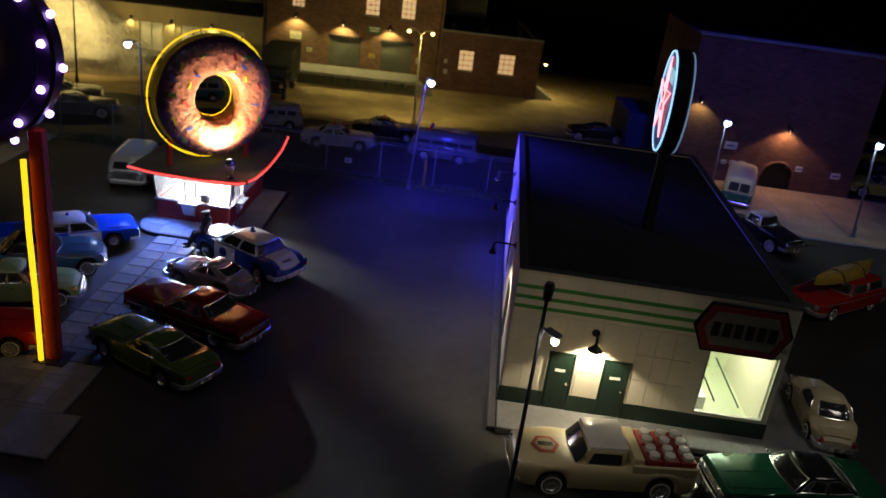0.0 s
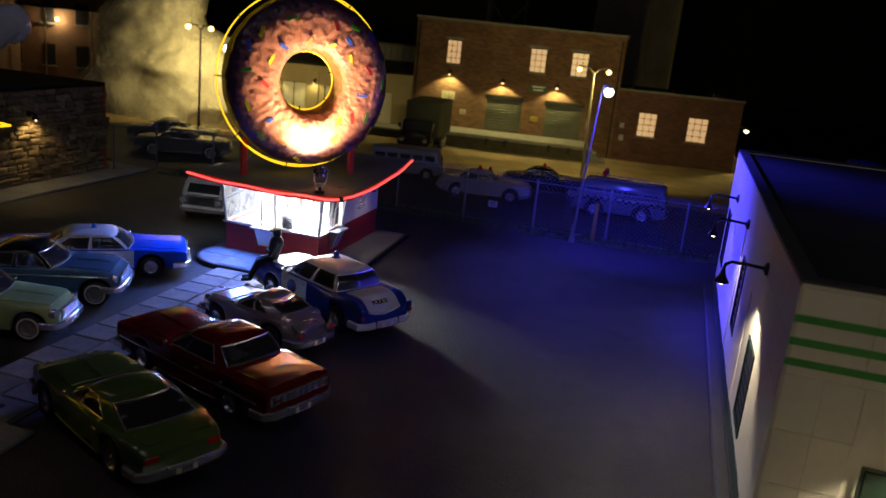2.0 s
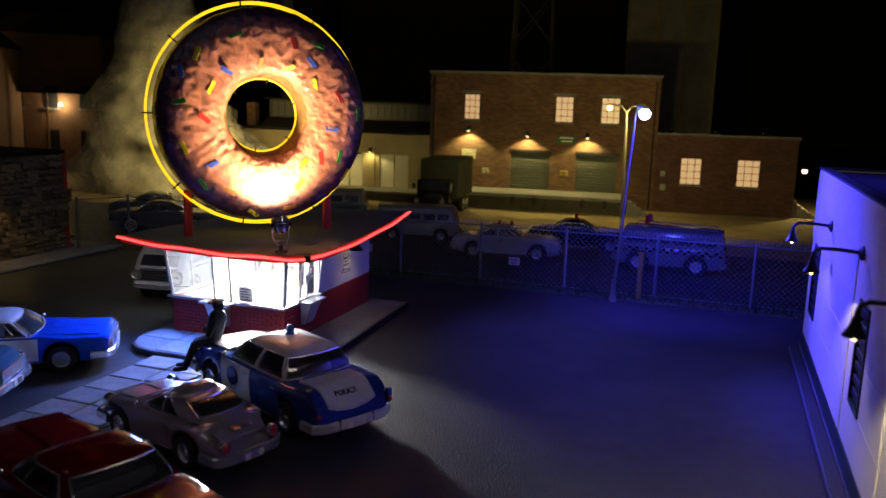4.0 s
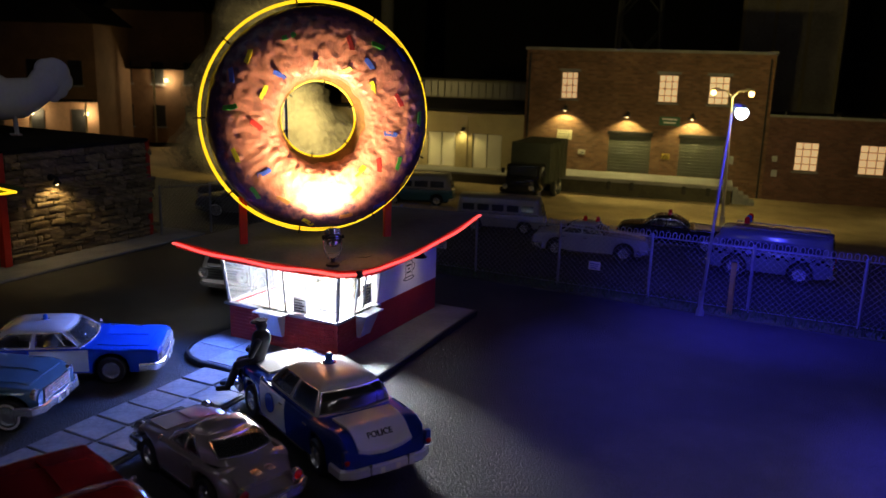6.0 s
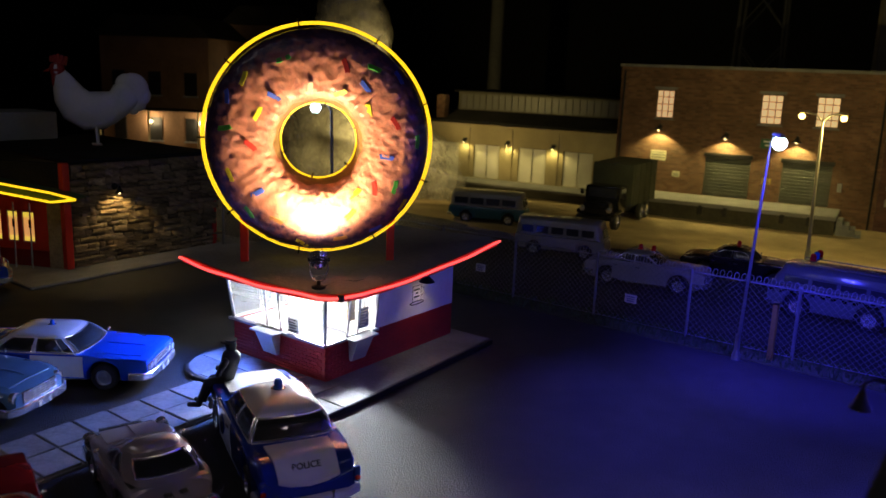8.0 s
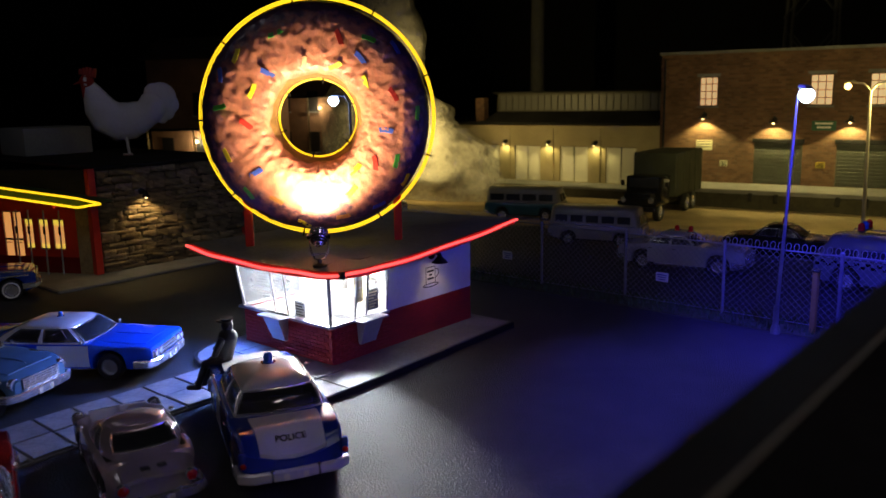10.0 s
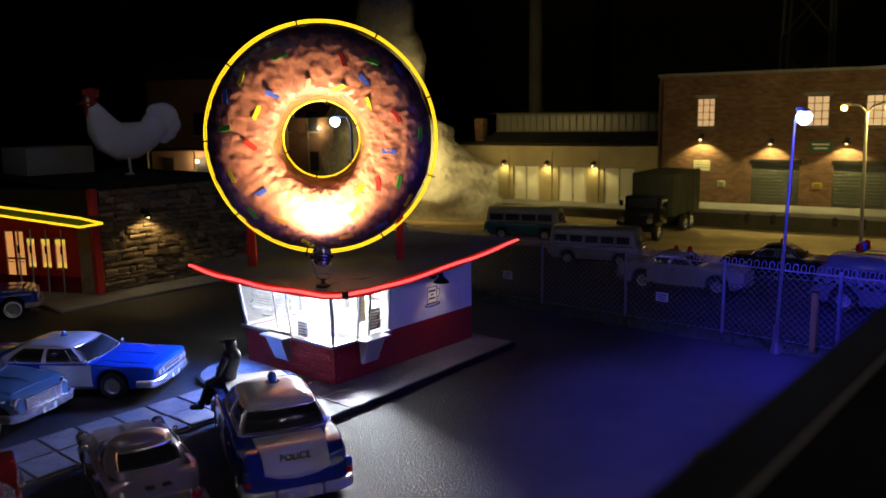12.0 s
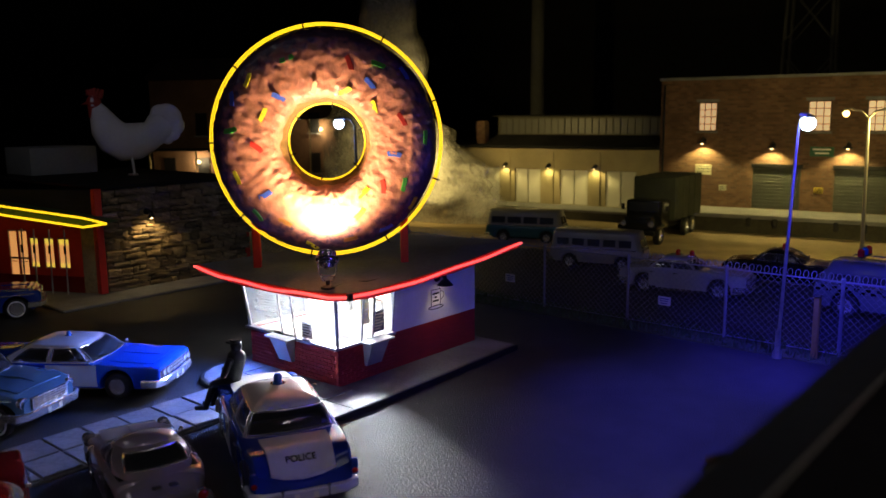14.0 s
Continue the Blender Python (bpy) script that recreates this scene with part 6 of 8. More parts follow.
for a, b, c, d in ((gx0 - 0.04, gx1 + 0.04, gy0 - 0.045, gy0 + 0.24), (gx0 - 0.04, gx1 + 0.04, gy1 - 0.24, gy1 + 0.04), (gx0 - 0.04, gx0 + 0.24, gy0 + 0.24, gy1 - 0.24), (gx1 - 0.24, gx1 + 0.04, gy0 + 0.24, gy1 - 0.24)):
    part("roof_edge", slab(a, b, c, d, GH + 0.002, GH + 0.05, 0.012), EDGE, gas)
# dark plinth band
for a, b, c, d in ((gx0 - 0.03, 7.85, gy0 - 0.03, gy0 - 0.002), (8.66, 9.61, gy0 - 0.03, gy0 - 0.002), (10.43, gx1 + 0.03, gy0 - 0.03, gy0 - 0.002), (gx0 - 0.03, gx0 - 0.002, gy0 - 0.002, gy1)):
    part("plinth", slab(a, b, c, d, GZ, 0.78 if c < gy0 - 0.01 and b - a > 0.1 else 0.6), GREEN_TRIM, gas, smooth=0)
part("wall_kerb", slab(gx0 - 0.32, gx0 - 0.03, gy0 - 1.5, gy1, -0.02, 0.16, 0.03), EDGE, gas)
# enamel panels standing proud of both visible walls
def panel_mesh(w, h):
    return mesh_of("panel", box((0, 0, 0), (w, 0.03, h), 0.004), CREAM_WALL)
pm = {}
def panels(x0, x1, z0, z1, nx, nz, holes, place):
    for i in range(nx):
        for j in range(nz):
            a, b = x0 + (x1 - x0) * i / nx, x0 + (x1 - x0) * (i + 1) / nx
            c, d = z0 + (z1 - z0) * j / nz, z0 + (z1 - z0) * (j + 1) / nz
            if any(h[0] < b - 0.02 and h[1] > a + 0.02 and h[2] < d - 0.02 and h[3] > c + 0.02 for h in holes):
                continue
            key = (round(b - a, 3), round(d - c, 3))
            if key not in pm:
                pm[key] = panel_mesh(b - a - 0.007, d - c - 0.007)
            place(pm[key], (a + b) / 2, (c + d) / 2)
panels(gx0 + 0.02, gx1 - 0.02, 0.8, 3.56, 15, 3, front_holes, lambda m, u, z: part("panel", m, None, gas, at=(u, gy0 - 0.008, z)))
panels(gx0 + 0.02, gx1 - 0.02, 3.56, GH - 0.06, 8, 1, [], lambda m, u, z: part("panel", m, None, gas, at=(u, gy0 - 0.008, z)))
panels(gy0 + 0.02, gy1 - 0.02, 0.62, GH - 0.06, 9, 5, [(gy1 - h[1], gy1 - h[0], h[2], h[3]) for h in side_holes], lambda m, u, z: part("panel", m, None, gas, at=(gx0 - 0.008, u, z), turn=(0, 0, 90)))
for z in (4.46, 4.1, 3.77):
    part("stripe", slab(gx0 - 0.02, 12.2, gy0 - 0.04, gy0 - 0.026, z - 0.06, z + 0.06), STRIPE, gas, "green painted stripe", smooth=0)
for a, b, c, d in front_holes[:2]:
    dr = part("door", slab(a + 0.02, b - 0.02, gy0 - 0.03, gy0 + 0.1, c, d - 0.02, 0.01), GREEN_TRIM, gas, "dark green toilet door")
    part("door_plate", slab(a + 0.22, b - 0.22, gy0 - 0.05, gy0 - 0.031, 1.62, 1.72), WHITE, dr, "small white door plate", smooth=0)
    part("knob", lathe([(0.001, 0), (0.04, 0.0), (0.045, 0.04), (0.001, 0.06)], 10, m=Matrix.Rotation(radians(90), 4, "X")), CHROME, dr, at=(b - 0.12, gy0 - 0.03, 1.2))
    part("door_frame", wall_with_holes(a - 0.05, b + 0.05, c, d + 0.06, gy0 - 0.045, gy0 - 0.025, [(a, b, c - 1, d)]), GREEN_TRIM, gas, smooth=0)
# louvred side windows
for h in side_holes:
    fr = part("side_window", wall_with_holes(gy1 - h[1], gy1 - h[0], h[2], h[3], -0.03, 0.1, [(gy1 - h[1] + 0.07, gy1 - h[0] - 0.07, h[2] + 0.07, h[3] - 0.07)]), GREEN_TRIM, gas, at=(gx0, 0, 0), turn=(0, 0, 90), smooth=0)
    fr.matrix_basis = Matrix.Translation((gx0 * K, 0, 0)) @ Matrix(((0, 1, 0, 0), (1, 0, 0, 0), (0, 0, 1, 0), (0, 0, 0, 1)))
    for k in range(7):
        z = h[2] + 0.12 + k * (h[3] - h[2] - 0.2) / 7
        part("louvre", box(((2 * gy1 - h[0] - h[1]) / 2, 0.05, z + 0.1), (h[1] - h[0] - 0.14, 0.09, 0.15), 0.01), BLACK_METAL, fr)
# shop window, interior
a, b, c, d = front_holes[2]
sw = part("shop_window", wall_with_holes(a, b, c, d, gy0 - 0.02, gy0 + 0.06, [(a + 0.05, b - 0.05, c + 0.05, d - 0.05)]), STEEL, gas, smooth=0)
gl = part("pane", slab(a + 0.04, b - 0.04, gy0 + 0.01, gy0 + 0.03, c + 0.04, d - 0.04), CLEAR, sw, smooth=0)
gl.visible_shadow = False
OFFICE = grainy("pale_green_wall", (0.62, 0.68, 0.5), 0.6, 0.06)
part("office_wall", slab(12.2, 12.35, gy0 + 0.22, 31, GZ, 3.4), OFFICE, gas, smooth=0)
part("office_wall", slab(12.35, gx1 - 0.22, 30.8, 31, GZ, 3.4), OFFICE, gas, smooth=0)
part("office_floor", slab(12.35, gx1 - 0.22, gy0 + 0.22, 30.8, GZ, GZ + 0.06), OFFICE, gas, smooth=0)
part("display_shelf", slab(12.6, 13.2, gy0 + 0.5, 29.5, GZ + 0.06, 1.15, 0.03), WHITE, gas, "white display counter")
part("rail", rod((13.4, gy0 + 0.3, 1.2), (13.4, 30, 1.2), 0.03), BLACK_METAL, gas)
part("rail", rod((14.2, gy0 + 0.3, 1.1), (14.2, 30, 1.1), 0.03), GREEN_TRIM, gas)
lamp("AREA", "office_light", (13.6, 28.4, 3.35), 130, (0.95, 1.0, 0.72), (13.6, 28.4, 0), 1.6)

# six-sided brand board, its lettering left as plain bars
hs = thing("hexagon_sign", 13.4, gy0 - 0.32, 4.15, 0, "dark red and black six-sided sign board", "sign")
hexa = [(-1.42, 0.0), (-1.1, 0.74), (1.1, 0.74), (1.42, 0.0), (1.1, -0.74), (-1.1, -0.74)]
part("board", plate([(x, z) for x, z in hexa], -0.09, 0.09), grainy("sign_red", (0.16, 0.016, 0.016), 0.5, 0.15), hs, smooth=0)
part("rim", sweep([(x, 0, z) for x, z in hexa], oblong(0.1, 0.05, 0.02), closed=True, up=(0, 1, 0)), BLACK_METAL, hs)
part("face", plate([(x * 0.84, z * 0.76) for x, z in hexa], -0.105, -0.092), grainy("sign_white", (0.16, 0.15, 0.14), 0.5, 0.1), hs, smooth=0)
for k in range(6):
    x = -0.86 + k * 0.345
    part("bar", slab(x - 0.12, x + 0.12, -0.13, -0.107, -0.24, 0.24), BLACK_METAL, hs, "plain black bar", smooth=0)
for s in (-1, 1):
    part("bracket", rod((s * 0.8, 0.09, 0), (s * 0.8, 0.31, 0), 0.05), BLACK_METAL, hs)

# round star sign on a pole through the roof, facing west
ss = thing("round_star_sign", 11.0, 31.9, GH - 0.04, -4, "round neon sign with a red star on a black pole", "sign")
ZC = 9.67 - GH
part("pole", rod((0.1, 0, 0), (0.1, 0, ZC - 1.4), 0.24, 0.2, 16), BLACK_METAL, ss)
my = Matrix.Translation((0, 0, ZC)) @ Matrix.Rotation(radians(-90), 4, "Y")
part("drum", lathe([(0.001, -0.26), (1.72, -0.26), (1.78, -0.2), (1.78, 0.2), (1.72, 0.26), (0.001, 0.26)], 48, m=my), BLACK_METAL, ss)
SFACE = glow("blue_white_sign_face", (0.1, 0.18, 0.7), 0.09, (0.3, 0.33, 0.45))
part("sign_face", lathe([(0.001, 0.262), (1.7, 0.262), (1.7, 0.28), (0.001, 0.28)], 48, m=my), SFACE, ss)
for y in (0.29, -0.29):
    part("neon_ring", sweep([my @ Vector((1.7 * math.cos(i * math.pi / 32), 1.7 * math.sin(i * math.pi / 32), y)) for i in range(64)], circle(0.035, 6), closed=True, up=(1, 0, 0)), glow("ice_neon_%s" % ("a" if y > 0 else "b"), (0.3, 0.6, 1.0), 1.5 if y > 0 else 0.25), ss)
bm = bmesh.new()
star = [Vector((-0.32, (1.42 if i % 2 == 0 else 0.42) * math.sin(i * math.pi / 5), ZC + 0.08 + (1.42 if i % 2 == 0 else 0.42) * math.cos(i * math.pi / 5))) for i in range(10)]
f = [bm.verts.new(p) for p in star]
g = [bm.verts.new(p + Vector((0.03, 0, 0))) for p in star]
bm.faces.new(f)
bm.faces.new(g[::-1])
for i in range(10):
    bm.faces.new((f[i], g[i], g[(i + 1) % 10], f[(i + 1) % 10]))
part("star", bm, glow("red_star", (1.0, 0.09, 0.1), 0.45, (0.6, 0.05, 0.05)), ss, "red star", smooth=0)
part("star_neon", sweep([p + Vector((-0.04, 0, 0)) for p in star], circle(0.03, 6), closed=True, up=(1, 0, 0)), glow("pink_neon", (1.0, 0.5, 0.6), 1.5), ss)
for k in range(5):
    y = -0.84 + k * 0.42
    part("bar", box((-0.3, y, ZC + 0.95), (0.03, 0.34, 0.44)), glow("cyan_bar", (0.3, 0.75, 0.9), 0.6) if k == 0 else bpy.data.materials["cyan_bar"], ss, "plain pale bar", smooth=0)

badge = part("badge", box((-0.37, 0, ZC + 0.2), (0.03, 0.46, 0.5), 0.01), glow("white_badge", (0.9, 0.95, 1.0), 0.8), ss, "white badge on the star")
part("badge_mark", box((-0.39, 0, ZC + 0.22), (0.02, 0.2, 0.2), 0.005), grainy("badge_green", (0.02, 0.2, 0.06), 0.5, 0.1), badge)

# wall lamps of the station
for y, z, p in ((39.6, 3.95, 20), (35.3, 4.05, 110), (30.3, 4.2, 380)):
    gooseneck("wall_lamp", gx0 - 0.02, y, z, -90, 0.8, -1, p, (1.0, 0.85, 0.62), "black gooseneck lamp on the cream side wall", 0.15, 120, 0.0)
gooseneck("wall_lamp", 9.12, gy0 - 0.03, 3.2, 0, 0.42, -1, 420, (1.0, 0.86, 0.55), "black gooseneck lamp between the green doors", 0.24, 130, 0.0)

# street lamp in front of the station
def street_lamp(name, base, top, heads, label, color, bulb, power, metal, r=0.09, cone=120, tilt=0.0, aim=None, globe=1.0):
    t = thing(name, base[0], base[1], base[2] if len(base) > 2 else 0, 0, label, "street lamp", "street lamps")
    b = Vector((base[0], base[1], base[2] if len(base) > 2 else 0))
    tp = Vector(top) - b
    part("foot", lathe([(0.001, 0), (r * 2.4, 0), (r * 2.4, 0.12), (r * 1.5, 0.25), (r * 1.4, 0.75), (0.001, 0.75)], 14), metal, t)
    part("pole", rod((0, 0, 0.1), tp, r, r * 0.6, 12), metal, t)
    for h in heads:
        hp = tp + Vector(h)
        part("arm", sweep([tp - Vector((0, 0, 0.05)), tp + Vector((h[0] * 0.4, h[1] * 0.4, 0.18 + h[2] * 0.3)), hp + Vector((0, 0, 0.06))], circle(r * 0.5, 6), up=(0.3, 1, 0.2)), metal, t)
        d = Vector((h[0], h[1], 0)).normalized() if abs(h[0]) + abs(h[1]) > 0.01 else Vector((0, -1, 0))
        an = math.degrees(math.atan2(d.y, d.x))
        hd = part("head", box((0.1, 0, 0.1), (0.4, 0.22, 0.1), 0.04), metal, t, at=hp, turn=(0, 8, an))
        bl = part("bulb", lathe([(max(0.001, r_ * globe), z_ * globe) for r_, z_ in ((0, 0.17), (0.1, 0.15), (0.18, 0.06), (0.19, -0.02), (0.15, -0.12), (0.08, -0.18), (0, -0.2))], 16), bulb, hd, at=(0.2, 0, -0.06))
        bl.visible_shadow = False
        q = b + hp
        lamp("SPOT", "lamp_light", (q.x + d.x * 0.14, q.y + d.y * 0.14, q.z - 0.12), power, color, aim or (q.x + d.x * (0.14 + tilt), q.y + d.y * (0.14 + tilt), q.z - 4), 0.1, cone, 0.6)
    return t


SODIUM = glow("sodium_bulb", (1.0, 0.62, 0.16), 9)
LAMP_BLUE = grainy("blue_grey_pole", (0.2, 0.2, 0.26), 0.45, 0.12, 2.0, 12.0, 0.004, 0.3)
street_lamp("street_lamp", (0.9, 46.8), (1.3, 46.15, 6.25), [(0.16, -0.16, 0.1)], "thin leaning street lamp by the fence with a white light", (0.1, 0.1, 1.0), BULB_WHITE, 380, STEEL, 0.052, 165)
lamp("SPOT", "fence_lamp_glow", (2.1, 45.2, 6.5), 3000, (0.03, 0.028, 1.0), (2.6, 47.6, 0.6), 0.15, 96, 0.8)
street_lamp("street_lamp", (-0.6, 61.8, -0.12), (-0.75, 61.9, 6.25), [(-0.65, -0.1, 0.25), (0.65, -0.1, 0.25)], "tall twin-headed street lamp in the sandy yard", GOLD, SODIUM, 800, grainy("sandy_pole", (0.45, 0.4, 0.3), 0.5, 0.1), 0.09, 150, 0.0, (-3.5, 70.0, 1.0), 0.72)

# ---------------------------------------------------------------- chain-link fence
FENCE = grainy("fence_wire", (0.24, 0.24, 0.26), 0.45, 0.15, 2.0, 12.0, 0.0, 0.45)


def fence(p0, p1, label, h=2.08, post_step=3.12, mesh_step=0.19):
    p0, p1 = Vector((*p0, 0)), Vector((*p1, 0))
    d = p1 - p0
    L = d.length
    f = thing("chain_link_fence", p0.x, p0.y, 0, math.degrees(math.atan2(d.y, d.x)), label, "fence", "chain-link fences")
    n = max(1, round(L / post_step))
    for i in range(n + 1):
        x = L * i / n
        part("post", rod((x, 0, -0.1), (x, 0, h + 0.05), 0.05, None, 8), FENCE, f)
        part("post_cap", lathe([(0.06, 0), (0.06, 0.05), (0.001, 0.1)], 8), FENCE, f, at=(x, 0, h + 0.03))
    part("top_rail", rod((0, 0, h), (L, 0, h), 0.022, None, 8), FENCE, f)
    part("bottom_wire", rod((0, 0, 0.1), (L, 0, 0.1), 0.015, None, 5), FENCE, f)
    # woven diamonds: two families of wire, as thin flat bars
    verts, faces = [], []

    def bar(a, b, w, y):
        a, b = Vector(a), Vector(b)
        s = (b - a).normalized().cross(Vector((0, 1, 0))) * w
        k = len(verts)
        for q in (a, b):
            for o in (s, -s):
                for yy in (-w + y, w + y):
                    verts.append((q + o + Vector((0, yy, 0))) * K)
        faces.extend([(k, k + 1, k + 5, k + 4), (k + 2, k + 6, k + 7, k + 3), (k, k + 4, k + 6, k + 2), (k + 1, k + 3, k + 7, k + 5)])

    hh = h - 0.12
    k = -int(hh / mesh_step) - 1
    while k * mesh_step < L:
        x = k * mesh_step
        a = max(0.0, -x)
        b = min(hh, L - x)
        if b > a:
            bar((x + a, 0, 0.1 + a), (x + b, 0, 0.1 + b), 0.0052, 0.006)
            bar((x + a, 0, 0.1 + hh - a), (x + b, 0, 0.1 + hh - b), 0.0052, -0.006)
        k += 1
    me = bpy.data.meshes.new("wire_mesh")
    me.from_pydata(verts, [], faces)
    me.materials.append(FENCE)
    tagged(part("wire_mesh", me, None, f, "woven diamond wire"), kind="stuff")
    # twisted wire ends along the top
    bm = bmesh.new()
    x = 0.1
    while x < L:
        sweep([(x + 0.07 * math.cos(a), 0.03 * math.sin(a), h + 0.11 + 0.1 * math.sin(a)) for a in (-2.2, -3.0, -3.9, -4.7, -5.5, -6.3, -7.2)], circle(0.011, 4), bm, up=(0, 1, 0))
        x += 0.21
    part("barb_wire", bm, FENCE, f, smooth=0)
    return f


fence((-19.66, 47.75), (8.42, 47.8), "long chain-link fence between car park and yard")
fence((-20.6, 45.85), (-19.66, 47.75), "short return of the chain-link fence by the stone wall", post_step=2.2)
SIGN_P = grainy("pale_plastic", (0.6, 0.6, 0.62), 0.5, 0.08)
for x in (-8.5, -2.75):
    s = thing("fence_sign", x, 47.62, 0.72, 0, "small pale notice hung on the wire fence", "sign", "fence notices")
    part("board", box((0, 0, 0.17), (0.4, 0.03, 0.28), 0.01), SIGN_P, s)
    for k in range(3):
        part("line", box((0, -0.02, 0.24 - k * 0.07), (0.3 - 0.04 * k, 0.01, 0.025)), P_BLUE, s, smooth=0)
st = thing("marker_post", 1.7, 47.3, 0, 0, "yellowish wooden post before the fence", "post")
part("post", box((0, 0, 0.85), (0.16, 0.16, 1.7), 0.03), grainy("ochre_wood", (0.35, 0.22, 0.06), 0.7, 0.2), st)
part("cap", box((0, 0, 1.72), (0.2, 0.2, 0.06), 0.02), BLACK_METAL, st)

P_YARDGREY = paint("dusty_grey", (0.13, 0.125, 0.12), 0.15)
P_YARD = paint("dusty_white", (0.34, 0.34, 0.33), 0.2)
P_WAGON = paint("grey_blue_wagon", (0.13, 0.14, 0.165), 0.2)
# ---------------------------------------------------------------- vehicles in the yard behind
YARD = "vehicles in the yard"
c, _ = car("police_car", -4.4, 52.9, 9, "white police sedan parked behind the fence", YARD, P_YARD, L=4.5, W=1.7, H=1.4, base=(-1.3, 0.72), roof=(-0.76, 0.18), wb=(-1.3, 1.35), wr=0.6, bumper=0.44, taper=0.06, lights="quad", white=False, soft=0.1)
beacon(c, 0.2, 1.4, BEACON_RED)
beacon(c, -0.3, 1.4, BEACON_RED)
c, _ = car("police_car", -1.85, 56.4, 8, "dark police sedan with pale bonnet in the yard", YARD, P_BLACK, L=4.6, W=1.7, H=1.42, base=(-1.3, 0.72), roof=(-0.76, 0.18), wb=(-1.3, 1.35), wr=0.6, hood_mat=P_YARD, white=False, bumper=0.44, taper=0.06, lights="quad")
beacon(c, -0.2, 1.42, BEACON_RED)
c = van("police_wagon", 2.3, 53.3, 178, "grey-blue patrol wagon with a checkered stripe", YARD, P_WAGON, P_WAGON, L=4.3, W=1.8, H=1.75, r=0.38, wb=(-1.1, 1.15), waist=1.08, n_side=4, slope=0.35, split=False, rails=True, face="grille", cat="patrol car")
CHECK = mesh_of("checker", box((0, 0, 0), (0.15, 0.02, 0.09)), P_BLACK, 0)
for k in range(25):
    for j in range(2):
        if (k + j) % 2 == 0:
            for s in (-1, 1):
                part("checker", CHECK, None, c, at=(-1.98 + k * 0.165, s * 0.9, 0.86 + j * 0.1))
rk = part("light_bar", box((0.9, 0, 1.93), (0.2, 1.1, 0.06), 0.02), BLACK_METAL, c)
for s in (-1, 0, 1):
    part("lamp", lathe([(0.001, 0), (0.1, 0), (0.1, 0.18), (0.05, 0.24), (0.001, 0.25)], 12), BEACON_RED if s else BEACON_BLUE, rk, at=(0.9, s * 0.42, 1.96))
P_BUSGREY = paint("dull_white", (0.3, 0.29, 0.26), 0.35)
van("bus", -9.4, 55.4, 15, "white passenger van with long side windows", YARD, P_BUSGREY, P_BUSGREY, L=4.0, W=1.6, H=1.62, r=0.29, wb=(-1.1, 1.15), waist=0.9, n_side=5, slope=0.2)
van("bus", -16.3, 60.0, 20, "teal and white camper bus", YARD, P_VANTEAL, P_BUSGREY, L=4.1, W=1.65, H=1.68, r=0.3, wb=(-1.1, 1.2), waist=0.92, n_side=4, slope=0.2, z=-0.1)
car("saloon", -20.9, 51.9, 24, "dark grey saloon parked by the smoke", YARD, P_YARDGREY, bumper=0.44)
car("saloon", -23.3, 54.6, 22, "dark grey saloon with a pale roof in the yard", YARD, P_YARDGREY, roof_mat=P_BUSGREY, bumper=0.44)

# canvas-backed lorry before the warehouse
T_OLIVE = grainy("olive_canvas", (0.045, 0.05, 0.034), 0.9, 0.2, 1.0, 10.0, 0.02)
tr = thing("lorry", -12.1, 66.6, -0.36, -84, "dark lorry with an olive box body by the loading dock", "lorry")
part("box_body", box((-1.6, 0, 2.25), (4.6, 2.35, 2.3), 0.06), T_OLIVE, tr)
for k in range(5):
    part("box_rib", box((-3.6 + k * 1.0, 0, 2.25), (0.06, 2.42, 2.34), 0.01), T_OLIVE, tr)
part("cab", box((1.55, 0, 1.55), (1.3, 2.0, 1.5), 0.14), P_BLACK, tr)
part("bonnet", box((2.6, 0, 1.15), (1.1, 1.5, 0.75), 0.16), P_BLACK, tr)
for s in (-1, 1):
    part("wing", box((2.55, s * 0.88, 0.95), (1.2, 0.42, 0.25), 0.1), P_BLACK, tr)
    part("side_window", box((1.6, s * 1.0, 1.95), (0.8, 0.03, 0.5), 0.02), VAN_GLASS, tr)
    part("headlight", lathe([(0.001, -0.08), (0.14, -0.08), (0.15, 0.03), (0.001, 0.05)], 14, m=Matrix.Rotation(radians(90), 4, "Y")), CHROME, tr, at=(3.12, s * 0.75, 1.15))
    part("cab_mirror", box((2.1, s * 1.2, 1.9), (0.05, 0.2, 0.3), 0.02), BLACK_METAL, tr)
part("windscreen", box((2.2, 0, 1.95), (0.03, 1.6, 0.5), 0.02), VAN_GLASS, tr)
part("chassis", slab(-3.9, 3.1, -0.5, 0.5, 0.6, 1.05, 0.03), UNDER, tr)
part("front_bumper", box((3.25, 0, 0.7), (0.14, 2.0, 0.22), 0.03), BLACK_METAL, tr)
add_wheels(tr, (-2.9, -1.9, 2.4), 1.05, 0.5, False, 0.3)

# ---------------------------------------------------------------- diner with stone wall, neon canopy and a rooster on the roof
STONE_A = grainy("field_stone", (0.22, 0.165, 0.09), 0.85, 0.3, 1.5, 9.0, 0.04, piece=0.45)
MORTAR = grainy("dark_mortar", (0.05, 0.045, 0.035), 0.95, 0.3, 1.0, 9.0, 0.02)
dn = thing("diner", -21.0, 39.2, 0, 0, "roadside diner with a stone side wall and red front", "building")
part("pavement_kerb", slab(-9.5, 1.5, -2.2, 8.0, -0.02, 0.1, 0.04), CONCRETE, dn, "worn concrete step round the diner")
part("stone_wall", slab(-0.35, -0.03, 0.15, 6.4, 0.1, 3.95), MORTAR, dn, "rough stone side wall", smooth=0)
random.seed(11)
smesh = []
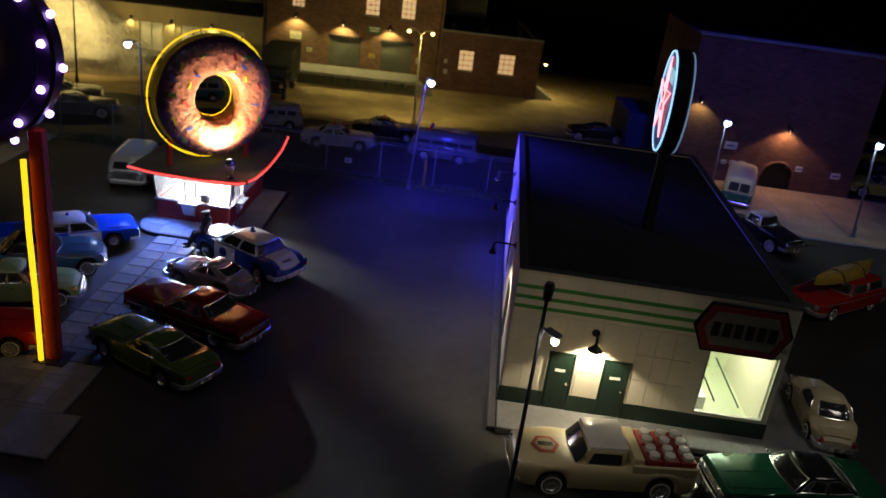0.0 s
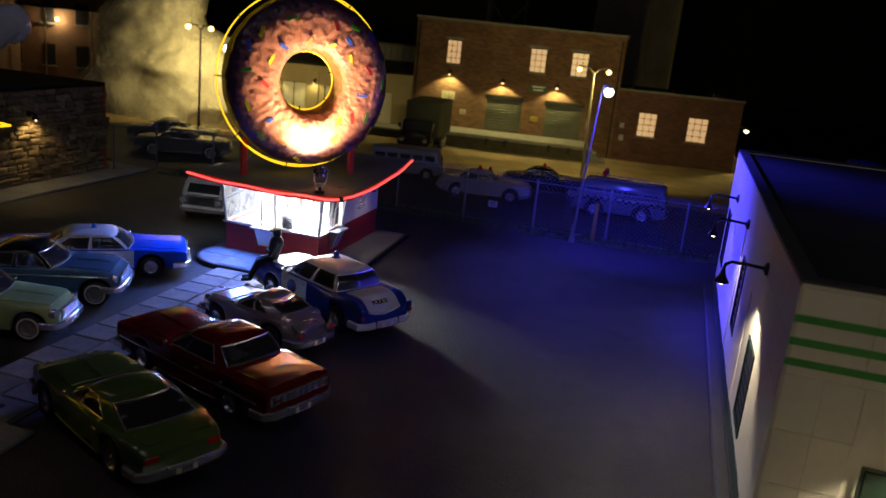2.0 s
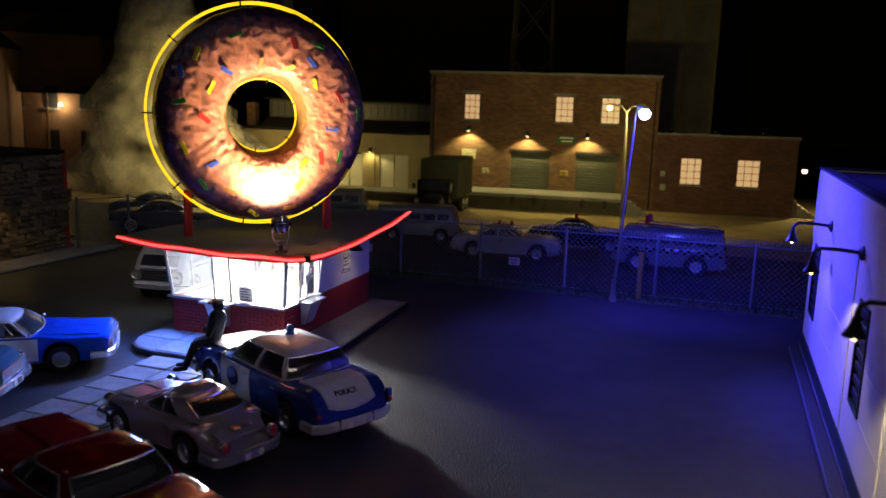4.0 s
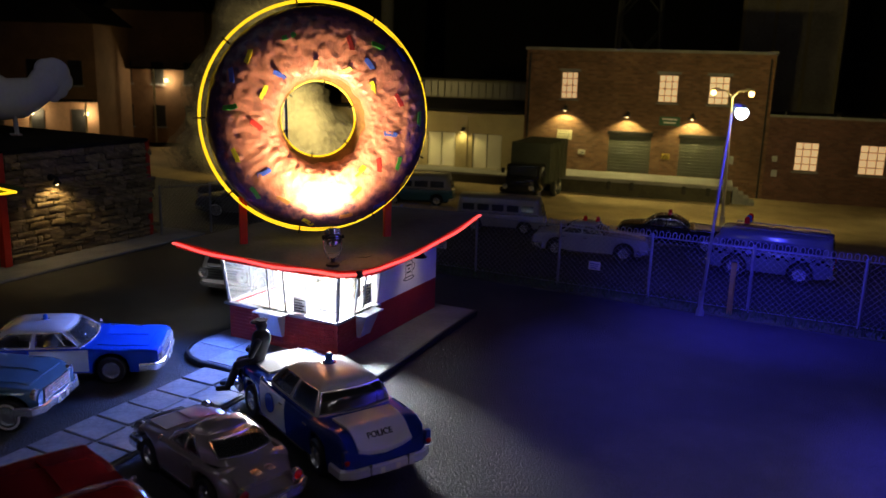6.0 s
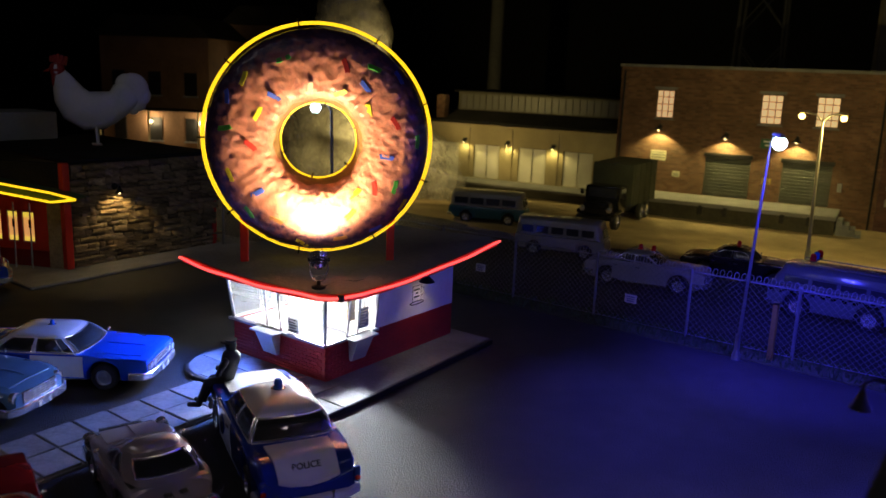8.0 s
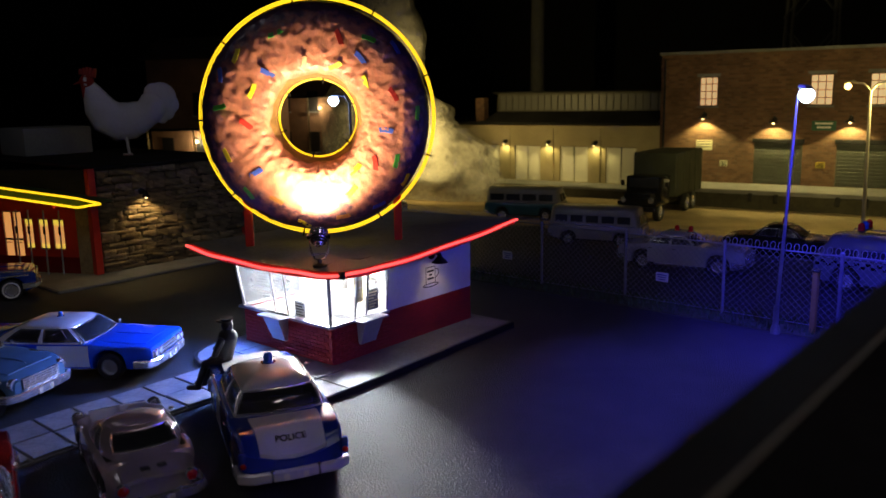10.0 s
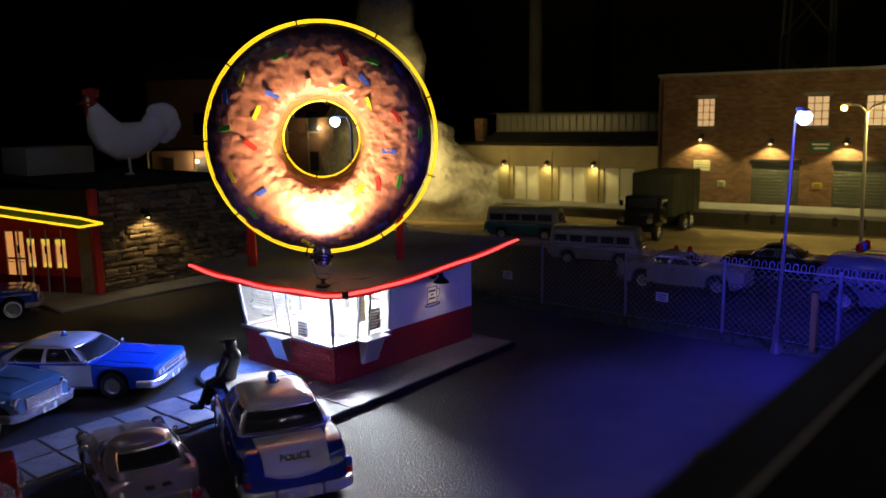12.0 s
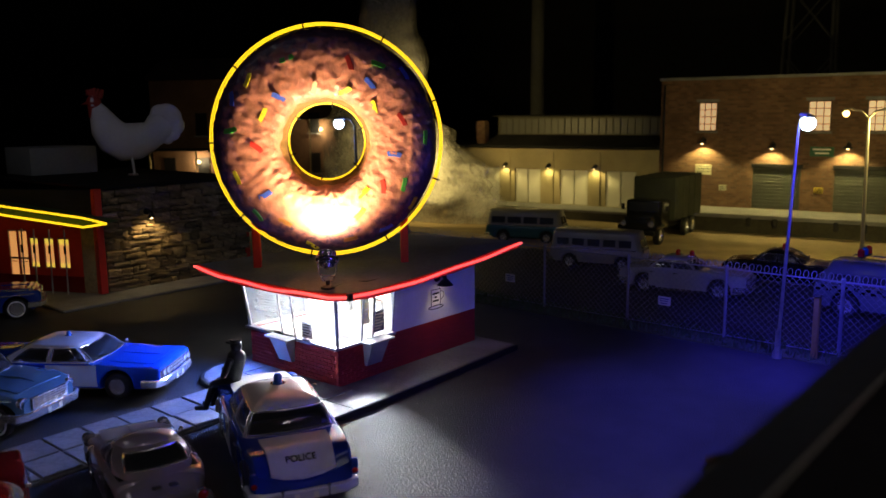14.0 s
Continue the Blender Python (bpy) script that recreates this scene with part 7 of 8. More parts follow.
for k in range(10):
    bm = box((0, 0, 0), (0.09, 1, 1), 0.0)
    bmesh.ops.subdivide_edges(bm, edges=bm.edges[:], cuts=1, use_grid_fill=True)
    for v in bm.verts:
        v.co += Vector((random.uniform(-0.03, 0.04), random.uniform(-0.09, 0.09), random.uniform(-0.16, 0.16)))
    smesh.append(mesh_of("stone", bm, STONE_A, 60))
z = 0.12
while z < 3.85:
    hgt = random.uniform(0.13, 0.3)
    y = 0.2
    while y < 6.3:
        w = random.uniform(0.22, 0.75)
        ob = part("stone", smesh[random.randrange(10)], None, dn, at=(-0.03 + random.uniform(-0.01, 0.04), y + w / 2, z + hgt / 2))
        ob.scale = (1, w * 0.94, hgt * 0.9)
        y += w
    z += hgt
part("corner_post", slab(-0.15, 0.13, -0.15, 0.13, 0.1, 4.0, 0.02), POST_RED, dn, "red corner post")
part("corner_post", slab(-0.2, 0.02, 6.4, 6.62, 0.1, 4.0, 0.02), POST_RED, dn)
DA2 = 26
rot = Matrix.Rotation(radians(DA2), 3, "Z")


FRONT_WINDOWS = [(-1.85, -1.34, 0.97, 2.14), (-2.47, -2.02, 0.97, 2.14), (-3.1, -2.7, 0.97, 2.14), (-3.6, -3.18, 0.4, 2.4), (-4.06, -3.64, 0.4, 2.4)]
fr = part("front_wall", wall_with_holes(-6.5, -0.12, 0.1, 3.0, 0, 0.25, FRONT_WINDOWS), POST_RED, dn, "red painted front with warm lit windows", turn=(0, 0, DA2), smooth=0)
part("stone_pier", slab(-0.75, -0.12, -0.06, -0.002, 0.1, 3.0), STONE_A, fr, smooth=0)
PANE_W = glow("diner_window", (1.0, 0.4, 0.1), 0.62)
# emission puts the lit interior into the valance and the strip below it
VALANCE_GLOW = glow("glowing_valance", (1.0, 0.7, 0.06), 0.75)
for a, b, c, d in FRONT_WINDOWS:
    tall = d > 2.2
    w = part("door" if tall else "window", wall_with_holes(a, b, c, d, 0.02, 0.1, [(a + 0.035, b - 0.035, c + 0.05, d - 0.05)]), STEEL, fr, smooth=0)
    part("pane", slab(a + 0.03, b - 0.03, 0.06, 0.085, c + 0.04, d - 0.04), PANE_W, w, smooth=0)
    if tall:
        part("mid_rail", slab(a + 0.03, b - 0.03, 0.03, 0.058, 1.28, 1.36), STEEL, w, smooth=0)
        part("push_bar", rod((a + 0.06, 0.0, 1.2), (b - 0.06, 0.0, 1.2), 0.018, None, 6), STEEL, w)
    else:
        bm = plate([(a + 0.03, d - 0.04), (b - 0.03, d - 0.04)] + [(b - 0.03 - (b - a - 0.06) * k / 8, d - 0.2 - 0.07 * (k % 2)) for k in range(9)], 0.046, 0.058)
        part("valance", bm, VALANCE_GLOW, w, "scalloped yellow valance", smooth=0)
        part("lower_glow_strip", box(((a + b) / 2, 0.05, c + 0.13), (b - a - 0.1, 0.016, 0.14)), VALANCE_GLOW, w, smooth=0)
for u in (-1.26, -1.93, -2.6, -3.14):
    part("chrome_post", rod((u + 0.04, -0.4, 0.1), (u - 0.04, -0.25, 2.5), 0.03), STEEL, fr)
    part("post_bracket", box((u, -0.34, 1.75), (0.1, 0.06, 0.3), 0.02), BLACK_METAL, fr)
part("plinth_band", slab(-6.4, -0.13, -0.05, -0.002, 0.1, 0.7), P_RED, fr, smooth=0)
part("fascia", slab(-6.5, -0.12, -0.03, 0.2, 3.0, 3.95), ROOFING, fr, "dark fascia", smooth=0)
cpy = part("canopy", plate([(-6.5, 3.3), (-3.4, 3.12), (0.1, 2.7), (0.95, 2.86), (0.1, 3.02), (-3.4, 3.42), (-6.5, 3.7)], -0.85, -0.035), grainy("green_canopy", (0.06, 0.11, 0.04), 0.5, 0.15), dn, "canopy edged with yellow neon", turn=(0, 0, DA2), smooth=0)
for z0, z1_, z2_ in ((3.7, 3.42, 3.05), (3.28, 3.1, 2.72)):
    part("canopy_neon", sweep([(-6.5, -0.93, z0), (-3.4, -0.93, z1_), (0.1, -0.93, z2_), (1.03, -0.9, 2.87)], circle(0.042, 8)), NEON_YELLOW, cpy, "glowing yellow neon tube")
part("roof", slab(-9.4, 0.1, 0.1, 6.5, 3.95, 4.08, 0.03), ROOFING, dn)
part("rear_wall", slab(-9.4, -0.35, 6.2, 6.4, 0.1, 3.95), MORTAR, dn, smooth=0)
part("roof_box", box((-9.0, 2.5, 4.68), (2.6, 3.0, 1.2), 0.05), grainy("grey_roof_unit", (0.3, 0.32, 0.32), 0.7, 0.1), dn, "pale roof unit")
lamp("AREA", "diner_inside", (-23.2, 39.2, 2.6), 60, WARM, (-23.2, 39.2, 0), 1.5)
gooseneck("wall_lamp", -20.95, 41.1, 3.0, 90, 0.35, 0.1, 80, (1.0, 0.68, 0.28), "small black lamp on the stone wall", 0.16, 130, 0.05)

# rooster statue: one plain mesh
bm = bmesh.new()
body_rings = [(-1.5, 2.5, 0.25), (-1.35, 2.35, 0.5), (-1.12, 2.1, 0.6), (-0.85, 1.8, 0.56), (-0.5, 1.62, 0.66), (-0.1, 1.46, 0.76), (0.38, 1.42, 0.8), (0.8, 1.66, 0.74), (1.06, 2.08, 0.62), (1.2, 2.5, 0.46), (1.32, 2.82, 0.32), (1.4, 2.98, 0.24)]
for x, zc, r in ((-1.42, 2.4, 0.66), (-1.7, 2.12, 0.46), (-1.62, 1.78, 0.34), (-1.4, 1.55, 0.26), (-1.15, 2.6, 0.42), (-0.95, 1.6, 0.3)):
    bmesh.ops.create_uvsphere(bm, u_segments=18, v_segments=12, radius=r, matrix=Matrix.Translation((x, 0, zc)) @ Matrix.Diagonal((1, 0.4, 1, 1)))
prev = None
for i, (x, zc, r) in enumerate(body_rings):
    a, b = body_rings[max(0, i - 1)], body_rings[min(len(body_rings) - 1, i + 1)]
    t = Vector((b[0] - a[0], 0, b[1] - a[1])).normalized()
    u = Vector((-t.z, 0, t.x))
    rg = [bm.verts.new(Vector((x, 0, zc)) + u * (r * 1.05 * math.cos(j * math.pi / 7)) + Vector((0, 0.55 * r * math.sin(j * math.pi / 7), 0))) for j in range(14)]
    if prev:
        for j in range(14):
            bm.faces.new((prev[j], prev[(j + 1) % 14], rg[(j + 1) % 14], rg[j]))
    else:
        bm.faces.new(rg)
    prev = rg
bm.faces.new(prev[::-1])
for s in (-1, 1):
    rod((0.1, s * 0.18, 0.75), (0.05, s * 0.2, 0.0), 0.07, 0.06, 8, bm)
    box((0.1, s * 0.2, 0.03), (0.4, 0.2, 0.06), 0.02, bm)
n_body = len(bm.faces)
bmesh.ops.create_uvsphere(bm, u_segments=14, v_segments=10, radius=0.3, matrix=Matrix.Translation((1.46, 0, 3.12)) @ Matrix.Diagonal((1, 0.7, 1, 1)))
for k in range(5):
    rod((1.22 + k * 0.1, 0, 3.3 + 0.03 * k), (1.08 + k * 0.15, 0, 3.72 - 0.04 * abs(k - 2)), 0.13, 0.06, 8, bm)
rod((1.6, 0, 3.12), (2.0, 0, 3.0), 0.11, 0.01, 8, bm)
rod((1.58, 0, 3.0), (1.6, 0, 2.45), 0.14, 0.09, 8, bm)
bm.faces.ensure_lookup_table()
for f in bm.faces[n_body:]:
    f.material_index = 1
me = mesh_of("rooster_statue", bm, [grainy("rooster_white", (0.72, 0.72, 0.74), 0.6, 0.06), grainy("comb_red", (0.35, 0.03, 0.02), 0.6, 0.1)], 60)
ro = new("rooster_statue", me)
ro.matrix_basis = pose(-25.35 * K, 43.2 * K, 4.08 * K, 0, 0, -118) 
tagged(ro, "large white rooster figure standing on the diner roof", "statue")

# ---------------------------------------------------------------- street lamps
street_lamp("street_lamp", (6.64, 20.0), (6.66, 20.0, 6.3), [(0.18, -0.14, 0.12)], "dark street lamp in front of the service station", (1.0, 0.85, 0.6), glow("pale_bulb", (1.0, 0.9, 0.75), 14), 100, LAMP_BLUE, 0.07, 85, 0.0, (9.2, 26.5, 1.6), 0.5)
front_lamp = bpy.data.objects["street_lamp.002"]
part("upper_pole", rod((0.02, 0, 6.2), (0.03, 0, 7.25), 0.05, 0.04, 10), LAMP_BLUE, front_lamp)
part("finial", lathe([(0.001, 0), (0.1, 0), (0.12, 0.34), (0.09, 0.42), (0.001, 0.45)], 14), LAMP_BLUE, front_lamp, at=(0.03, 0, 7.2))
street_lamp("street_lamp", (-13.7, 45.4), (-13.75, 45.35, 6.2), [(-0.35, -0.2, 0.15)], "thin street lamp behind the donut stand with a white light", (0.35, 0.5, 1.0), BULB_WHITE, 110, LAMP_BLUE, 0.08)
street_lamp("street_lamp", (18.3, 49.9), (18.05, 49.7, 5.6), [(0.0, -0.2, 0.1)], "thin street lamp by the brick shop", COOL, BULB_WHITE, 160, LAMP_BLUE, 0.07)
street_lamp("street_lamp", (26.66, 49.2), (26.3, 49.2, 5.6), [(0.0, -0.15, 0.1)], "thin street lamp at the corner of the street", COOL, BULB_WHITE, 160, LAMP_BLUE, 0.07)

# ---------------------------------------------------------------- round sign with bulbs and its red neon pole
rs = thing("round_bulb_sign", -7.95, 25.2, 0.08, 0, "round purple sign with bulbs on a red neon pole", "sign")
part("pole", slab(-0.12, 0.3, -0.1, 0.25, 0, 7.6, 0.04), POST_RED, rs, "red pole")
part("pole_neon", sweep([(-0.2, -0.2, 0.05), (-0.2, -0.2, 2.5), (-0.24, -0.2, 4.5), (-0.22, -0.2, 6.7)], circle(0.085, 8), up=(0, 1, 0)), NEON_YELLOW, rs, "yellow neon tube")
part("foot", slab(-0.4, 0.6, -0.4, 0.5, -0.04, 0.06, 0.02), BLACK_METAL, rs)
PURPLE = grainy("dark_purple_enamel", (0.05, 0.02, 0.09), 0.35, 0.15, 1.0, 8.0, 0.004)
CX, CZ, R = -1.8, 9.65, 2.7
mz = Matrix.Translation((CX, 0.1, CZ)) @ Matrix.Rotation(radians(90), 4, "X")
part("disc", lathe([(0.001, -0.3), (R - 0.08, -0.3), (R, -0.22), (R, 0.22), (R - 0.08, 0.3), (R - 0.5, 0.3), (R - 0.55, 0.22), (0.001, 0.22)], 64, m=mz), PURPLE, rs, "thick purple disc")
for rr, zz in ((1.0, 0.26), (0.7, 0.26)):
    part("disc_neon", sweep([mz @ Vector((rr * math.cos(i * math.pi / 32), rr * math.sin(i * math.pi / 32), zz)) for i in range(64)], circle(0.05, 6), closed=True, up=(0, 1, 0)), NEON_YELLOW, rs)
BULB_V = glow("violet_bulb", (0.55, 0.35, 1.0), 6.0)
bmesh_b = mesh_of("bulb", lathe([(0.001, 0.2), (0.09, 0.16), (0.12, 0.06), (0.08, 0.0), (0.001, 0.0)], 12), BULB_V)
for k in range(12):
    a = 2 * math.pi * (k + 0.35) / 12
    part("bulb", bmesh_b, None, rs, at=(CX + (R - 0.26) * math.cos(a), -0.2, CZ + (R - 0.26) * math.sin(a)), turn=(90, 0, 0))
    a += 0.26
    b = part("bulb", bmesh_b, None, rs, at=(CX + (R + 0.0) * math.cos(a), 0.1, CZ + R * math.sin(a)), turn=(0, 90 - math.degrees(a), 0))

# ---------------------------------------------------------------- vehicles round the service station
SER = "vehicles at the service station"
pk = thing("pickup_truck", 9.45, 23.5, 0, 188, "cream pickup truck loaded with red crates", "pickup truck", SER)
Lp, hp_ = 5.2, 0.95
plan = [(-2.6, 0.97), (-1.5, 1), (1.6, 1), (2.6, 0.93)]
side = [(-2.6, 1.05), (-0.6, 1.05), (0.7, 1.08), (2.3, 1.05), (2.6, 0.95)]
part("body", body_loft(Lp, hp_, side, side, plan, (-1.6, 1.55), 0.38, 0.3), P_CREAM, pk)
add_wheels(pk, (-1.6, 1.55), 0.92, 0.38, True)
cb = part("cab", box((0.1, 0, 1.28), (1.2, 1.56, 0.56), 0.14), P_CREAM, pk)
part("cab_roof", box((0.06, 0, 1.57), (1.15, 1.46, 0.14), 0.066), P_WHITE, pk, "white cab roof")
part("windscreen", pane([(0.96, -0.72, 1.1), (0.96, 0.72, 1.1), (0.66, 0.66, 1.52), (0.66, -0.66, 1.52)], 0.04, 0.06), VAN_GLASS, pk)
part("rear_window", pane([(-0.525, 0.5, 1.15), (-0.525, -0.5, 1.15), (-0.515, -0.45, 1.44), (-0.515, 0.45, 1.44)], 0.04, 0.0), VAN_GLASS, pk)
for s in (-1, 1):
    cs = [(-0.35, s * 0.795, 1.12), (0.6, s * 0.795, 1.12), (0.5, s * 0.785, 1.46), (-0.32, s * 0.785, 1.46)]
    part("side_window", pane(cs if s < 0 else [cs[1], cs[0], cs[3], cs[2]], 0.04, 0.0), VAN_GLASS, pk)
    part("headlight", lathe([(0.001, -0.1), (0.13, -0.1), (0.13, 0.04), (0.001, 0.06)], 16, m=Matrix.Rotation(radians(90), 4, "Y")), CHROME, pk, at=(2.58, s * 0.65, 0.8))
    part("bed_side", slab(-2.55, -0.65, s * 0.87 - 0.05, s * 0.87 + 0.05, 0.95, 1.22, 0.03), P_CREAM, pk)
part("tailgate", slab(-2.62, -2.52, -0.86, 0.86, 0.95, 1.22, 0.03), P_CREAM, pk)
part("tool_chest", slab(-1.0, -0.7, -0.8, 0.8, 1.05, 1.36, 0.03), P_CREAM, pk)
for e in (1, -1):
    part("bumper", sweep([(e * 2.5, -0.95, 0.5), (e * 2.68, -0.8, 0.5), (e * 2.7, 0, 0.5), (e * 2.68, 0.8, 0.5), (e * 2.5, 0.95, 0.5)], oblong(0.04, 0.08, 0.02)), CHROME, pk)
emb = part("bonnet_emblem", plate([(0.42 * math.cos(math.pi * k / 3), 0.42 * math.sin(math.pi * k / 3)) for k in range(6)], -0.01, 0.01), grainy("emblem_red", (0.5, 0.06, 0.03), 0.5, 0.1), pk, "red six-sided emblem", at=(1.7, 0, 1.095), turn=(-90, 0, 0))
part("emblem_field", plate([(0.3 * math.cos(math.pi * k / 3), 0.3 * math.sin(math.pi * k / 3)) for k in range(6)], -0.022, -0.012), P_CREAM, emb)
part("emblem_bar", slab(-0.22, 0.22, -0.034, -0.024, -0.08, 0.08), BLACK_METAL, emb, "plain dark bar", smooth=0)
CRATE = grainy("red_crate", (0.3, 0.03, 0.025), 0.6, 0.2, 1.5, 8.0, 0.01)
for i in range(3):
    for j in range(2):
        cr = thing("crate", 0, 0, 0, 0, "red crate of white-capped jars on the pickup", "crate", "crates on the pickup")
        cr.matrix_world = pk.matrix_world @ pose((-1.32 - i * 0.5) * K, (-0.38 + j * 0.76) * K, 1.056 * K)
        part("box", box((0, 0, 0.12), (0.46, 0.7, 0.24), 0.02), CRATE, cr)
        for a in (-0.17, 0.17):
            part("jar", lathe([(0.001, 0), (0.15, 0), (0.16, 0.05), (0.15, 0.12), (0.001, 0.13)], 14), P_WHITE, cr, at=(random.uniform(-0.03, 0.04), a, 0.24))
car("saloon", 15.25, 23.85, 190, "deep green saloon with a dark top beside the service station", SER, P_DGREEN, roof_mat=P_BLACK, L=5.2, W=1.95, H=1.42, wb=(-1.5, 1.6), base=(-1.5, 0.7), roof=(-0.9, 0.1), wr=0.66, taper=0.05, lights="quad", trim=0.8, bumper=0.44)
car("small_beetle_car", 17.55, 28.35, 86, "cream rounded two-door car with a dark stripe", SER, P_CREAM, L=3.9, W=1.55, H=1.48, r=0.33, wb=(-1.15, 1.2), deck=0.78, hood=0.82, belt=0.95, base=(-1.25, 0.55), roof=(-0.6, 0.15), wr=0.5, taper=0.26, bpost=False, pillar=0.25, bumper=0.4, tails="round", soft=1.2, bulge=0.07, crown=0.14, wide=0.7, nose=0.25, ends=0.6)
w, _ = car("estate_car", 21.85, 38.8, 217, "red estate car carrying a yellow canoe", SER, P_RED2, L=5.2, W=1.95, H=1.6, wb=(-1.45, 1.55), deck=1.05, hood=1.0, belt=1.05, base=(-2.3, 0.75), roof=(-2.1, 0.2), wr=0.74, taper=0.05, lights="round", bumper=0.46, trim=0.85)
can = thing("canoe", 0, 0, 0, 0, "yellow canoe lying upside down on the car roof", "canoe")
can.matrix_world = w.matrix_world @ pose(0.1 * K, 0.05 * K, 1.6 * K, 0, 0, 4)
bm = bmesh.new()
rows = []
for i in range(17):
    u = i / 8 - 1
    wd, hg = 0.5 * (1 - abs(u) ** 2.4) + 0.015, 0.42 + 0.16 * abs(u) ** 2
    rows.append([bm.verts.new((u * 2.5, wd * math.cos(a), 0.04 + hg * math.sin(a) ** 0.7 * (1 - 0.25 * abs(u) ** 3))) for a in [math.pi * k / 10 for k in range(11)]])
for a, b in zip(rows, rows[1:]):
    for j in range(10):
        bm.faces.new((a[j], a[j + 1], b[j + 1], b[j]))
    bm.faces.new((a[0], b[0], b[10], a[10]))
bm.faces.new(rows[0])
bm.faces.new(rows[-1][::-1])
part("hull", bm, grainy("yellow_canoe", (0.5, 0.33, 0.06), 0.4, 0.2, 1.5, 8.0, 0.01), can, "yellow hull")
for x in (-0.9, 0.9):
    part("roof_bar", box((x, 0, 0.02), (0.08, 1.3, 0.05), 0.01), CHROME, can)
    part("strap", sweep([(x, -0.6, 0.03), (x, -0.4, 0.36), (x, 0, 0.5), (x, 0.4, 0.36), (x, 0.6, 0.03)], oblong(0.03, 0.01, 0.004), up=(1, 0, 0)), BLACK_METAL, can)
hl, _ = car("old_pickup", 20.5, 46.4, 302, "old black pickup with a white cab roof", SER, P_BLACK, L=4.6, W=1.7, H=1.7, r=0.38, wb=(-1.3, 1.35), deck=0.85, hood=1.0, belt=1.1, base=(-0.8, 0.5), roof=(-0.65, 0.25), wr=0.6, roof_mat=P_WHITE, bumper=0.5, taper=0.14, bpost=False)
van("camper_van", 21.0, 53.6, 253, "green and cream camper van before the brick shop", SER, P_VANGREEN, P_CREAM, L=4.4, W=1.8, H=1.95, n_side=4)
car("saloon", 32.4, 59.3, 175, "yellow-green saloon at the street corner", SER, P_YELLOW, bumper=0.44)
car("saloon", 33.6, 63.2, 180, "dark saloon in the side street", SER, P_BLACK, bumper=0.44)
van("delivery_van", 35.5, 68.0, 180, "yellow delivery van in the side street", SER, P_YELLOW, P_YELLOW, L=5.0, W=2.0, H=2.4, n_side=3)
car("roadster", 12.9, 63.8, 190, "black open roadster in the dark yard", SER, P_BLACK, L=4.2, W=1.6, H=1.35, bumper=0.42, taper=0.2)
car("saloon", -21.4, 34.7, 65, "dark blue saloon in front of the diner", "cars at the diner", P_BLUE, L=4.5, wb=(-1.4, 1.5), bumper=0.44, trim=0.8)

# blue storage container in the yard
ct = thing("container", 15.9, 65.2, 0, 4, "blue corrugated storage container", "container")
CB = grainy("container_blue", (0.03, 0.05, 0.25), 0.6, 0.2)
part("shell", box((0, 0, 1.4), (2.4, 5.8, 2.6), 0.04), CB, ct)
for k in range(9):
    part("rib", box((-0.95 + k * 0.24, -2.93, 1.4), (0.12, 0.06, 2.4), 0.015), CB, ct)
    part("rib", box((-1.23, -2.6 + k * 0.6, 1.4), (0.06, 0.3, 2.4), 0.015), CB, ct)
for s in (-1, 1):
    part("skid", box((s * 0.9, 0, 0.05), (0.2, 5.6, 0.1)), BLACK_METAL, ct)

# ---------------------------------------------------------------- brick shop with an arch, and the street before it
b2 = thing("brick_shop", 17.4, 57.3, 0, 0, "tall dark brick building with an arched doorway", "building")
ah = (5.95, 8.0, 0.0, 1.2)
part("wall", wall_with_holes(0, 11.95, 0, 9.3, 0, 0.4, [ah, (6.15, 7.8, 1.2, 1.5), (6.45, 7.5, 1.5, 1.85)]), DARK_BRICK, b2, smooth=0)
part("wall", slab(11.55, 11.95, 0.4, 12, 0, 9.3), DARK_BRICK, b2, smooth=0)
part("wall", slab(0, 0.4, 0.4, 12, 0, 9.3), DARK_BRICK, b2, smooth=0)
part("roof", slab(0.4, 11.55, 0.4, 12, 8.8, 9.0), ROOFING, b2, smooth=0)
part("coping", slab(-0.1, 12.05, -0.1, 0.5, 9.3, 9.5, 0.03), KERB, b2)
part("arch_ring", sweep([(6.98 + 1.08 * math.cos(math.pi * k / 12), -0.03, 0.85 + 1.05 * math.sin(math.pi * k / 12)) for k in range(13)], oblong(0.06, 0.1, 0.02), up=(0, 1, 0)), BROWN_BRICK, b2)
part("arch_door", slab(5.9, 8.05, 0.25, 0.35, 0, 1.95), BLACK_METAL, b2, "dark recessed door", smooth=0)
for x, z, w_, h_ in ((3.35, 1.4, 0.35, 0.25), (3.95, 1.42, 0.42, 0.3), (4.58, 1.48, 0.4, 0.26), (8.3, 1.6, 0.45, 0.34), (10.75, 1.46, 0.6, 0.4), (3.55, 2.55, 0.8, 0.5)):
    pb = part("poster", slab(x - w_ / 2, x + w_ / 2, -0.05, -0.004, z - h_ / 2, z + h_ / 2, 0.01), SIGN_P, b2)
    part("poster_line", slab(x - w_ / 3, x + w_ / 3, -0.06, -0.051, z - 0.04, z + 0.04), P_BLUE, pb, smooth=0)
gooseneck("wall_lamp", 24.3, 57.28, 4.35, 0, 0.45, 0.1, 330, (1.0, 0.55, 0.22), "gooseneck lamp over the arched doorway", 0.3, 125)
gooseneck("wall_lamp", 18.3, 57.28, 5.4, 0, 0.35, 0.1, 160, GOLD, "small lamp at the end of the brick building", 0.18, 120)
sp = thing("shop_pavement", 0, 0, 0, 0, "sandy pavement in front of the brick shop", "pavement", kind="structure")
